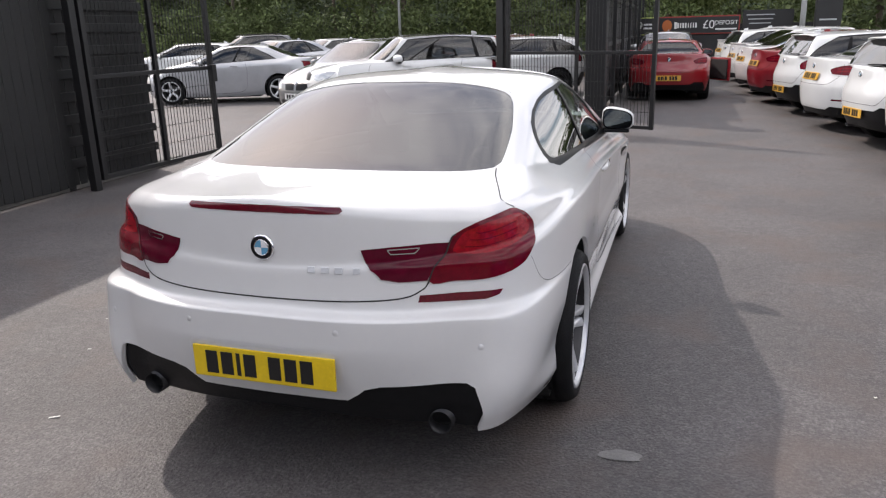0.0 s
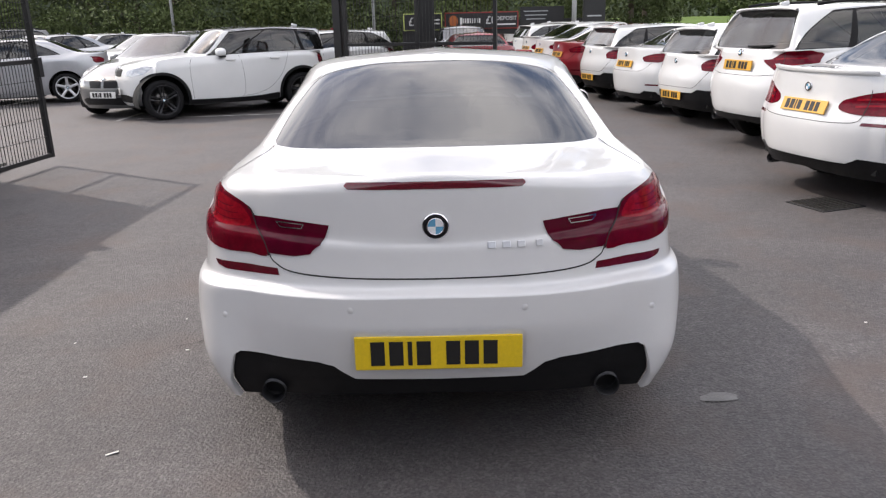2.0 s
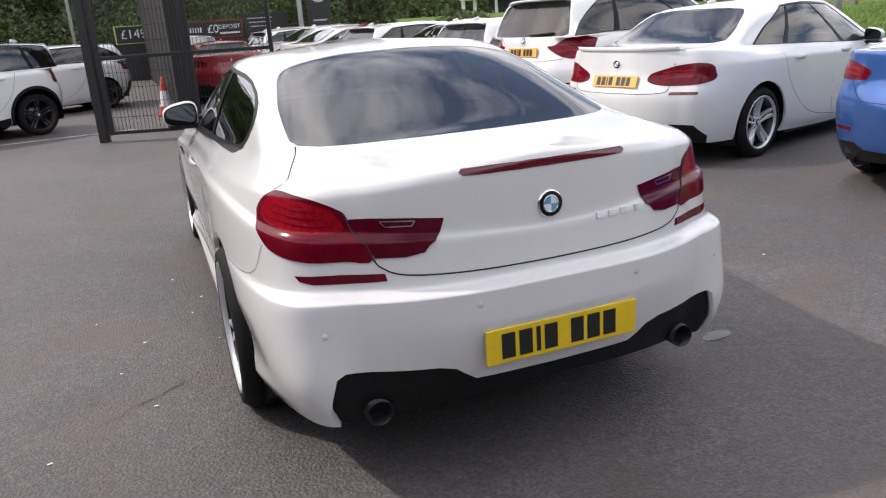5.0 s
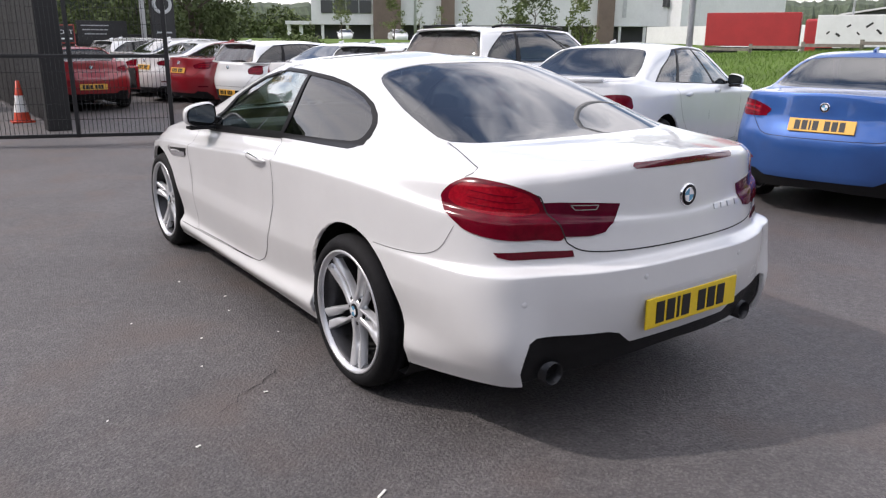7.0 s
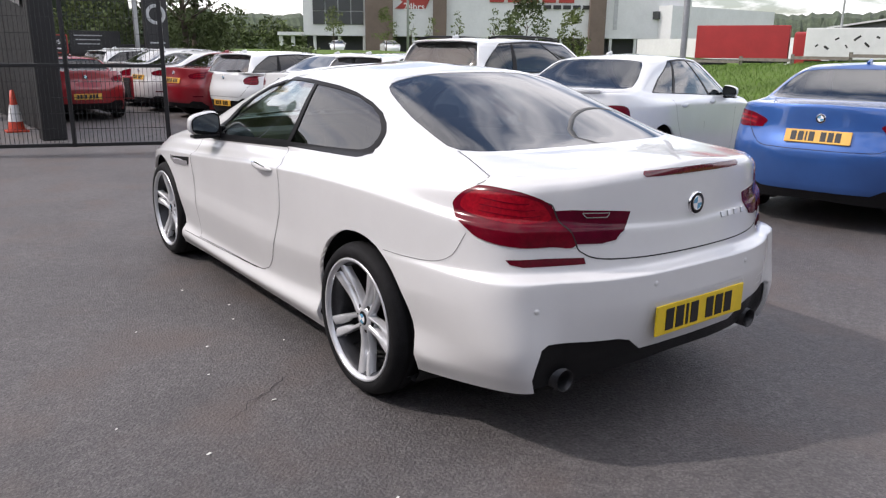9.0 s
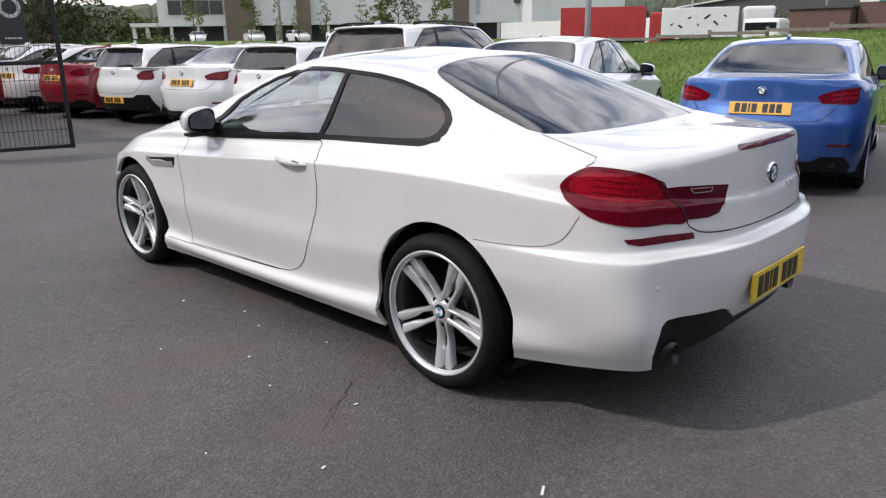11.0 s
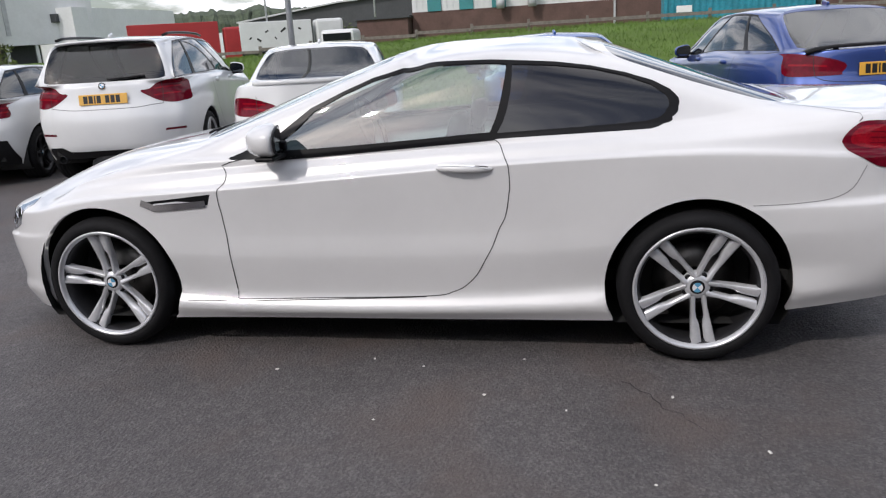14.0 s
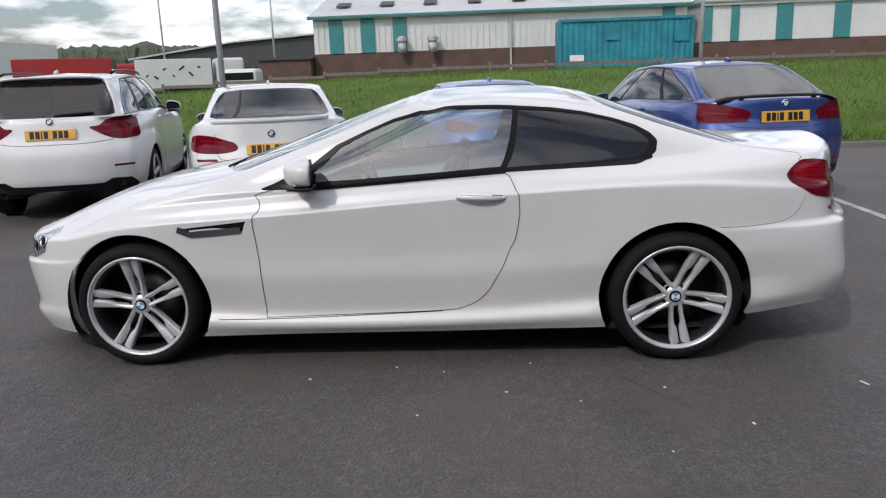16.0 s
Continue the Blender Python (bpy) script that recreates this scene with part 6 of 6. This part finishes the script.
grp = "trees behind the yard"
for i_ in range(15):
    x_ = -40 + i_ * 3.7 + random.uniform(-1, 1)
    if x_ > 5:
        break
    tagged(tree(x_, 37 + random.uniform(-2.0, 3.5) + .12 * abs(x_), 10 + random.uniform(-1, 3), 3.2 + random.uniform(-.3, .8), 0, 10 + i_, .02, 400, .095, LEAF if i_ % 3 else LEAF2), group=grp)
hedge("undergrowth", [(-46, 38), (-20, 35), (0, 33.5), (8.5, 33)], 3.2, 2.2, 0, 5, LEAF, "dark green undergrowth below the yard trees", 230, .085)
for i_, (x_, y_, h_) in enumerate(((7.6, 28.3, 10.5), (6.3, 30.6, 11.0), (8.9, 31.2, 10.0))):
    tagged(tree(x_, y_, h_, 1.75, 0, 60 + i_, .03, 330, .10, None, "dense dark green broadleaf tree behind the fence", 64), group=grp)


# ---- across the road ----
ZF = .50


def window_grid(parent, x, y0, y1, z0, z1, ny, nz, m, out=-.05):
    for i in range(ny):
        for j in range(nz):
            w, h = (y1 - y0) / ny, (z1 - z0) / nz
            box("window", (x + out, y0 + w * (i + .5), z0 + h * (j + .5)), (.08, w * .9, h * .88), m, parent)


# white shed with teal bands on a brick plinth
wh = empty("warehouse")
tagged(wh, "long white warehouse with teal bands and a brown brick base", "warehouse")
X0, YA, YB, ZE = 46.0, 11.6, -12.6, 5.35
box("brick_plinth", (X0 + 8, (YA + YB) / 2, (ZF - .4 + 3.0) / 2), (16, YA - YB, 3.0 - ZF + .4), BRICK, wh)
box("clad_wall", (X0 + 8.04, (YA + YB) / 2, (3.0 + ZE) / 2), (16, YA - YB - .04, ZE - 3.0), CLAD, wh)
vs_ = [(X0 - .35, YA + .3, ZE - .02), (X0 - .35, YB - .3, ZE - .02), (X0 + 8, YB - .3, ZE + 2.0), (X0 + 8, YA + .3, ZE + 2.0), (X0 + 16.4, YB - .3, ZE - .02), (X0 + 16.4, YA + .3, ZE - .02)]
vs_ += [(a, b, c - .18) for a, b, c in vs_]
mesh_ob("roof", vs_, [(0, 1, 2, 3), (3, 2, 4, 5), (0, 6, 7, 1), (5, 4, 10, 11), (0, 3, 9, 6), (1, 7, 8, 2), (3, 5, 11, 9), (2, 8, 10, 4)], ROOFM, wh)
mesh_ob("gable", [(X0 + .1, YA - .05, ZE - .2), (X0 + 8, YA - .05, ZE + 1.8), (X0 + 15.9, YA - .05, ZE - .2)], [(0, 1, 2)], CLAD, wh)
for i_ in range(8):
    y_ = YA - 1.6 - i_ * 3.0
    box("rooflight", (X0 + 3.2, y_, ZE + .97), (1.6, .9, .06), DARKM, wh, 0, Euler((0, -math.atan2(2.02, 8.35), 0)).to_matrix())
for y_, w_ in ((YA - 1.5, .9), (YA - 3.6, .9), (YA - 5.7, .9), (YB + 1.2, .8)):
    box("teal_band", (X0 - .02, y_, (3.0 + ZE) / 2 - .05), (.1, w_, ZE - 3.0 - .1), TEAL, wh)
for i_ in range(60):
    y_ = YA - .3 - i_ * (YA - YB - .6) / 59
    box("rib", (X0 - .01, y_, (3.0 + ZE) / 2), (.03, .05, ZE - 3.3), CLAD, wh)
box("gutter", (X0 - .40, (YA + YB) / 2, ZE - .06), (.14, YA - YB + .5, .14), TEAL, wh)
box("downpipe", (X0 - .12, YA - 12.9, (ZF + ZE) / 2), (.12, .12, ZE - ZF), GALV, wh)
for y_ in (YA - 5.85, YA - 7.85):
    bm = bmesh.new()
    tube_into(bm, (X0 - .5, y_, 2.9), (X0 - .5, y_, 3.5), .26, .26, 14)
    tube_into(bm, (X0 - .5, y_, 3.5), (X0 - .5, y_, 3.75), .26, .40, 14)
    tube_into(bm, (X0 - .5, y_, 3.75), (X0 - .5, y_, 3.95), .40, .12, 14)
    tube_into(bm, (X0 - .5, y_, 3.2), (X0 + .1, y_, 3.2), .12, .12, 10)
    part("extract_cowl", bm, GALV, wh, "", True)

wh2 = empty("warehouse")
tagged(wh2, "second white warehouse with teal bands", "warehouse")
YA2, YB2 = YB - .9, -62.0
box("brick_plinth", (X0 + 8, (YA2 + YB2) / 2, (ZF - .4 + 2.9) / 2), (16, YA2 - YB2, 2.9 - ZF + .4), BRICK, wh2)
box("clad_wall", (X0 + 8.04, (YA2 + YB2) / 2, (2.9 + ZE) / 2), (16, YA2 - YB2 - .04, ZE - 2.9), CLAD, wh2)
box("roof", (X0 + 8, (YA2 + YB2) / 2, ZE + .12), (16.6, YA2 - YB2 + .3, .26), ROOFM, wh2)
for y_, w_ in ((YA2 - .4, .5), (YA2 - 2.1, .5), (YA2 - 5.2, 1.0), (YA2 - 8.8, 1.0), (YA2 - 14, 1.0), (YA2 - 19, 1.0), (YA2 - 24, 1.0)):
    box("teal_band", (X0 - .02, y_, (2.9 + ZE) / 2 - .05), (.1, w_, ZE - 2.9 - .1), TEAL, wh2)
box("parapet", (X0 - .12, (YA2 + YB2) / 2, ZE - .12), (.1, YA2 - YB2, .22), ROOFM, wh2)

# teal shipping container, corrugated
ct = empty("shipping_container")
tagged(ct, "weathered teal corrugated steel shipping container", "container")
cx_, cy0, cy1, cz0, cz1 = 37.0, -3.5, -10.45, .50, 4.05
vs_, fs_ = [], []
n_ = 90
for i in range(n_ + 1):
    y_ = cy0 + (cy1 - cy0) * i / n_
    o_ = .035 if (i // 2) % 2 else 0
    vs_ += [(cx_ + o_, y_, cz0), (cx_ + o_, y_, cz1)]
    if i:
        fs_.append((2 * i - 2, 2 * i, 2 * i + 1, 2 * i - 1))
mesh_ob("corrugated_side", vs_, fs_, TEALC, ct)
box("container_box", (cx_ + 1.25, (cy0 + cy1) / 2, (cz0 + cz1) / 2), (2.35, abs(cy1 - cy0), cz1 - cz0 - .02), TEALC, ct)
for z_ in (cz0 + .06, cz1 - .06):
    box("side_rail", (cx_ - .02, (cy0 + cy1) / 2, z_), (.12, abs(cy1 - cy0) + .06, .14), TEALC, ct)
for y_ in (cy0, cy1):
    box("corner_post", (cx_ - .02, y_, (cz0 + cz1) / 2), (.16, .16, cz1 - cz0), TEALC, ct)
box("door_panel", (cx_ - .05, -6.3, 3.3), (.05, .75, .75), TEALC, ct, .01)
box("door_panel", (cx_ - .05, -9.9, 3.2), (.05, .75, .9), TEALC, ct, .01)
box("label_plate", (cx_ - .05, -4.4, 2.05), (.03, .75, .32), SIGNW, ct)

# low barrier along the top of the bank
rail = empty("crash_barrier")
tagged(rail, "low weathered timber barrier with short posts", "barrier")


def crest(y):
    return bank_z(28.6 - 9.6 - .10 * max(min(y, 60), -60), y)


for i_ in range(46):
    y_ = 34 - i_ * 2.4
    box("barrier_post", (28.6, y_, crest(y_) + .12), (.11, .11, .62), WOODR, rail)
    box("barrier_beam", (28.52, y_ - 1.2, (crest(y_) + crest(y_ - 2.4)) / 2 + .24), (.05, 2.39, .13), WOODR, rail)


def lorry(x, y, heading, length, body_m, label, cab_m, h=2.7, marks=False, z=.80):
    t = empty("lorry")
    tagged(t, label, "lorry")
    box("box_body", (0, 0, 1.1 + h / 2), (length, 2.5, h), body_m, t, .04)
    box("chassis", (0, 0, .9), (length, 1.0, .25), LINER, t)
    for s in (-1, 1):
        for k in (-.40, -.32, -.24, .30):
            mesh_ob("wheel", [(b + length * k, a + s * 1.15, c + .5) for a, b, c in lathe([(0, .12), (.28, .13), (.5, .12), (.5, -.12), (0, -.12)], 18)[0]], lathe([(0, .12), (.28, .13), (.5, .12), (.5, -.12), (0, -.12)], 18)[1], RUBBER, t, True)
    cab = box("cab", (length / 2 + 1.25, 0, 1.75), (1.9, 2.4, 2.5), cab_m, t, .18)
    box("windscreen", (length / 2 + 2.19, 0, 2.2), (.06, 2.1, .8), DGLASS, cab)
    if marks:
        rng = random.Random(4)
        for s in (-1, 1):
            for k in range(7):
                box("dark_scrawl", (-length * .36 + k * length * .115, s * 1.255, 1.1 + h * rng.uniform(.35, .75)), (rng.uniform(.18, .5), .01, rng.uniform(.07, .14)), INK, t, 0, Euler((0, radians(rng.uniform(-60, 60)), 0)).to_matrix())
    t.matrix_basis = pose(x, y, z, 0, 0, heading)
    return t


lorry(50.0, 30.9, -62, 6.4, TRUCKR, "dark red box lorry standing across the road", TRUCKR, 2.35, False, .0)
lorry(47.0, 21.6, -65, 4.8, CLAD, "white box lorry with dark scrawled marks", CLAD, 1.9, True, .05)
# brick outhouse and small white van by the warehouse
oh = box("outhouse", (47.0, 13.4, 1.5), (4, 3.4, 2.4), BRICK, None, .03)
tagged(oh, "small brown brick outhouse beside the warehouse", "building")
box("roof", (47.0, 13.4, 2.77), (4.3, 3.7, .14), DARKM, oh)
van = box("van", (43.0, 15.6, 1.35), (1.7, 2.2, 1.7), CLAD, None, .25)
tagged(van, "small white van parked by the outhouse", "van")
box("windscreen", (42.2, 15.6, 1.75), (.12, 1.8, .45), DGLASS, van)

# dark grey low-pitched shed behind the lorries
sh = empty("shed")
tagged(sh, "wide dark grey low-pitched industrial shed", "shed")
vs_ = []
for x_ in (72, 88):
    vs_ += [(x_, 35.5, ZF - .5), (x_, 16.5, ZF - .5), (x_, 16.5, 5.7), (x_, 25, 5.2), (x_, 35.5, 3.9)]
mesh_ob("shed_wall", vs_, [(4, 3, 2, 1, 0), (5, 6, 7, 8, 9), (0, 1, 6, 5), (1, 2, 7, 6), (4, 0, 5, 9)], DARKM, sh)
mesh_ob("shed_roof", [(71.6, 16.2, 5.85), (71.6, 25, 5.35), (71.6, 35.9, 4.0), (88.4, 16.2, 5.85), (88.4, 25, 5.35), (88.4, 35.9, 4.0), (71.6, 16.2, 5.7), (71.6, 25, 5.2), (71.6, 35.9, 3.85)], [(0, 1, 4, 3), (1, 2, 5, 4), (0, 6, 7, 1), (1, 7, 8, 2)], ROOFM, sh)

# white superstore with brown fins
st_ = empty("superstore")
tagged(st_, "large white superstore with brown fins and red signs", "superstore")
sx0, sy0, sx1, sy1 = 44.0, 92.0, 85.0, 62.0
ang = math.degrees(math.atan2(sy1 - sy0, sx1 - sx0))
Ls = math.hypot(sx1 - sx0, sy1 - sy0)
sm_ = pose((sx0 + sx1) / 2, (sy0 + sy1) / 2, ZF, 0, 0, ang)
st_.matrix_basis = sm_
box("upper_wall", (.3, 6, 7.75), (Ls + .6, 12, 10.1), CLAD, st_)
box("ground_floor", (0, 7.5, 1.35), (Ls, 10, 2.7), DARKM, st_)
box("canopy", (-27.2, 1.5, 2.9), (3.2, 4, .45), CLAD, st_)
for u_ in (-28.5, -26.9):
    box("column", (u_, .4, 1.35), (.45, .45, 2.7), CLAD, st_)
for u_, w_ in ((-15.3, 3.6), (-7.3, 1.8), (13.5, 2.1)):
    box("brown_fin", (u_, -.4, 6.4), (w_, 1.0, 12.4), BROWNC, st_)
for i in range(4):
    box("window", (-23.3 + i * 1.70, -.08, 6.65), (1.56, .14, 1.55), DARKM, st_)
    box("window", (-23.3 + i * 1.70, -.08, 4.95), (1.56, .14, 1.65), DARKM, st_)
for i in range(15):
    box("column", (-24 + i * 3.3, .4, 1.35), (.35, .35, 2.7), CLAD, st_)
box("wall_joint", (16.0, -.06, 8.3), (.5, .12, 9.0), GALV, st_)
mk = mesh_ob("sign_arrow", [(-13.2, -.12, 6.2), (-9.2, -.12, 6.2), (-8.4, -.12, 7.9), (-13.2, -.12, 7.9), (-12.2, -.12, 7.05)], [(0, 1, 2, 3, 4)], SIGNR, st_)
text("24hrs", 1.25, SIGNW, pose(-10.7, -.16, 6.45, 90), st_)
for i, w_ in enumerate((1.9, 1.7, 1.8, 1.8, 2.0)):
    box("red_block", (.2 + 2.3 * i, -.12, 8.1), (w_, .2, 1.9), SIGNR, st_)
for i in range(8):
    box("dark_block", (3.0 + 1.3 * i, -.12, 6.6), (1.0, .2, .5), SIGNB, st_)
low_ = box("low_wing", (94, 73, ZF + 3.45), (24, 22, 6.9), CLAD, None)
tagged(low_, "low white wing of the superstore", "building")
box("roof_plant", (83.5, 65, ZF + 5.7), (4.2, 2.2, 1.0), DARKM, low_)
yw_ = box("yard_wall", (76, 50, 1.6), (.4, 28, 3.0), CLAD, None, 0, Euler((0, 0, radians(-8))).to_matrix())
tagged(yw_, "long low white yard wall behind the lorries", "wall")
for i_, (u_, v_) in enumerate(((41.5, 78), (46.5, 75), (50.5, 72.5), (54.5, 70))):
    pc_ = copy_thing((hatch, sedan)[i_ % 2], pose(u_, v_, bank_z(u_ - 15, v_), 0, 0, 150 + 8 * i_))
    tagged(pc_, "white car parked far off before the superstore", group="cars before the superstore")

grp2 = "young trees by the superstore"
for i_, (x_, y_, h_, s_) in enumerate(((35.6, 68, 4.2, 1.1), (40.2, 65.3, 4.4, 1.3), (42.4, 63.9, 4.2, .5), (44.1, 62.7, 3.6, .7), (46.3, 61.2, 4.4, .7), (49.2, 58.8, 4.6, .8))):
    tagged(tree(x_, y_, h_, s_, bank_z(x_ - 15, y_) - .05, 80 + i_, .25, 160, .11, LEAF2, "young green tree before the white store"), group=grp2)
tagged(tree(35.0, 38.4, 5.0, 1.9, .4, 90, .08, 260, .11, LEAF, "dense green bushy tree beside the far road"), group=grp2)
tagged(tree(37.5, 36.2, 3.8, 1.2, .4, 91, .08, 260, .11, LEAF2, "dense green bushy tree beside the far road"), group=grp2)
hedge("shrub_belt", [(51.5, 18.2), (52.5, 15.0)], 2.4, 1.6, ZF, 11, LEAF, "dark green shrubs beside the outhouse", 60, .15)
hedge("shrub_belt", [(15.5, 37), (20, 45), (26, 55)], 1.0, 1.5, .3, 17, LEAF, "low dark green shrubs beyond the row of cars", 90, .12)
hedge("tree_belt", [(33, 112), (40, 110), (48, 108), (58, 106)], 4.6, 3.6, 1.2, 13, LEAF, "dark green tree belt far behind the lawn", 40, .28)

# deeper woodland behind the yard trees
wv, wf = [], []
for i in range(79):
    x_ = -90 + i * 1.3
    for j in range(13):
        z_ = j * 1.2
        k_ = noise.noise(Vector((x_ * .45, z_ * .5, 1.0))) + .6 * noise.noise(Vector((x_ * 1.3, z_ * 1.2, 5.0)))
        wv.append((x_ + .5 * k_, 50 + 1.8 * k_ + z_ * .25 - .1 * min(0, x_ + 20), z_ + .5 * noise.noise(Vector((x_ * .6, 3, z_)))))
    if i:
        wf += [((i - 1) * 13 + j, i * 13 + j, i * 13 + j + 1, (i - 1) * 13 + j + 1) for j in range(12)]
tagged(mesh_ob("woodland", wv, wf, FAR), "deep dark woodland closing the view behind the yard", "woods", kind="stuff")

# wooded ridge far off
rv, rf = [], []
rng_ = random.Random(3)
for i in range(901):
    a = radians(-70 + i * .2)
    h_ = 22 + 7 * noise.noise(Vector((i * .018, 0, 0))) + 3.0 * noise.noise(Vector((i * .11, 4, 0))) + 1.6 * noise.noise(Vector((i * .55, 9, 0)))
    h_ += 1.2 * abs(noise.noise(Vector((i * 1.3, 2, 0)))) + (rng_.uniform(1, 4) if rng_.random() < .03 else 0)
    c_, s_ = math.cos(a), math.sin(a)
    d_ = 6 * noise.noise(Vector((i * .7, 5, 0)))
    rv += [(420 * c_, 420 * s_, -4), ((432 + d_) * c_, (432 + d_) * s_, h_ * .62), ((445 - d_) * c_, (445 - d_) * s_, h_ * .85), (470 * c_, 470 * s_, h_)]
    if i:
        rf += [(4 * i - 4 + k, 4 * i + k, 4 * i + 1 + k, 4 * i - 3 + k) for k in range(3)]
tagged(mesh_ob("backdrop", rv, rf, FAR), "distant wooded ridge on the skyline", "ridge", kind="structure")


# ---- marks on the ground ----
def patch(name, cx, cy, rx, ry, turn, material, label, z=.004, n=18, kind="structure"):
    rng = random.Random(int(cx * 100 + cy * 10))
    vs = []
    for i in range(n):
        a = 2 * math.pi * i / n
        k = rng.uniform(.85, 1.12)
        u, v = rx * k * math.cos(a), ry * k * math.sin(a)
        vs.append((cx + u * math.cos(turn) - v * math.sin(turn), cy + u * math.sin(turn) + v * math.cos(turn), z))
    return tagged(mesh_ob(name, vs, [tuple(range(n))], material), label, "mark", kind=kind)


def stripe(a, b, w=.09):
    d = Vector((b[0] - a[0], b[1] - a[1], 0)).normalized()
    n = Vector((-d.y, d.x, 0)) * w / 2
    A, B = Vector((*a, .004)), Vector((*b, .004))
    return tagged(mesh_ob("bay_line", [A + n, A - n, B - n, B + n], [(0, 1, 2, 3)], LINEP), "worn white painted bay line on asphalt", "line", kind="structure")


stripe((1.9, -2.91), (8.4, -2.95))
stripe((-5.75, 10.0), (-5.85, 14.5))
stripe((-5.5, 10.25), (-1.2, 10.75))
STAIN = mat("pale_dried_stain", (0.17, 0.165, 0.16), rough=0.8, noise_scale=8, noise_amt=0.25, bump=0.3, bump_scale=95)
patch("stain", 1.169, -.465, .085, .04, .1, STAIN, "pale dried spot on the asphalt")
grate = empty("drain_grate")
tagged(grate, "dark iron drain grate set in the asphalt", "drain")
box("grate_frame", (0, 0, .004), (.46, .40, .008), GAP, grate)
for i_ in range(7):
    box("grate_bar", (-.18 + .06 * i_, 0, .010), (.028, .36, .008), STEEL, grate)
grate.matrix_basis = pose(3.22, 2.83, 0, 0, 0, 20)


def crack(x, y, ang, length, seed):
    rng = random.Random(seed)
    a, b = [], []
    px, py = x, y
    for i in range(16):
        w = .003 * (1 - i / 18) * rng.uniform(.5, 1.3)
        a.append((px - math.sin(ang) * w, py + math.cos(ang) * w, .004))
        b.append((px + math.sin(ang) * w, py - math.cos(ang) * w, .004))
        t = ang + rng.uniform(-.6, .6)
        px, py = px + math.cos(t) * length / 16, py + math.sin(t) * length / 16
    return tagged(mesh_ob("crack", a + b, [(i, 16 + i, 17 + i, i + 1) for i in range(15)], GAP), "fine dark crack in the asphalt", "crack", kind="structure")


crack(-1.15, .33, -2.445, .66, 1)

litter = [(-1.260, -.807, .055, .012, .5), (-1.279, .133, .022, .012, 0), (-1.309, .889, .018, .014, .9), (-1.666, -.148, .022, .012, .3), (-1.120, 1.88, .020, .014, 1.2),
          (-.98, 1.45, .018, .012, .4), (-1.05, 1.20, .013, .010, 2.0), (-1.42, .55, .012, .010, .2), (-1.55, 1.30, .014, .010, 1.0), (-.95, .75, .013, .010, 1.0), (-1.9, .25, .012, .009, 1.0), (1.95, -1.05, .016, .014, 1.0), (2.2, .3, .015, .012, .2)]
for x_, y_, a_, b_, r_ in litter:
    ob_ = box("litter", (0, 0, 0), (a_ * .9, b_ * .85, .004), PAPER, None, .002)
    ob_.matrix_basis = pose(x_, y_, .004, random.uniform(-4, 4), random.uniform(-4, 4), math.degrees(r_))
    tagged(ob_, "small scrap of white litter on the asphalt", "litter", group="litter scraps")

# grass blades on the bank nearest the yard
rng_ = np.random.RandomState(8)
N_ = 110000
yy_ = rng_.uniform(-26, 30, N_)
kk_ = .15 + 20 * rng_.uniform(0, 1, N_) ** 1.5
xx_ = 9.6 + .10 * yy_ + kk_
tt_ = np.clip((kk_ - .4) / 18, 0, 1)
zz_ = .10 + 1.38 * tt_ ** 2 * (3 - 2 * tt_) * np.clip(1 - .03 * (yy_ - 4), .35, 1)
hh_ = rng_.uniform(.05, .17, N_)
aa_ = rng_.uniform(0, 6.28, N_)
ww_ = .005 + .008 * rng_.uniform(0, 1, N_)
base_ = np.stack([xx_, yy_, zz_], 1)
side_v = np.stack([np.cos(aa_), np.sin(aa_), 0 * aa_], 1) * ww_[:, None]
lean = np.stack([rng_.uniform(-.12, .12, N_), rng_.uniform(-.12, .12, N_), hh_], 1)
gv = np.stack([base_ - side_v, base_ + side_v, base_ + lean], 1).reshape(-1, 3)
me_ = bpy.data.meshes.new("grass")
me_.from_pydata(gv.tolist(), [], [(3 * i, 3 * i + 1, 3 * i + 2) for i in range(N_)])
me_.materials.append(GRASSB)
tagged(new("grass", me_), "long green unmown grass on the bank", "grass", kind="stuff")
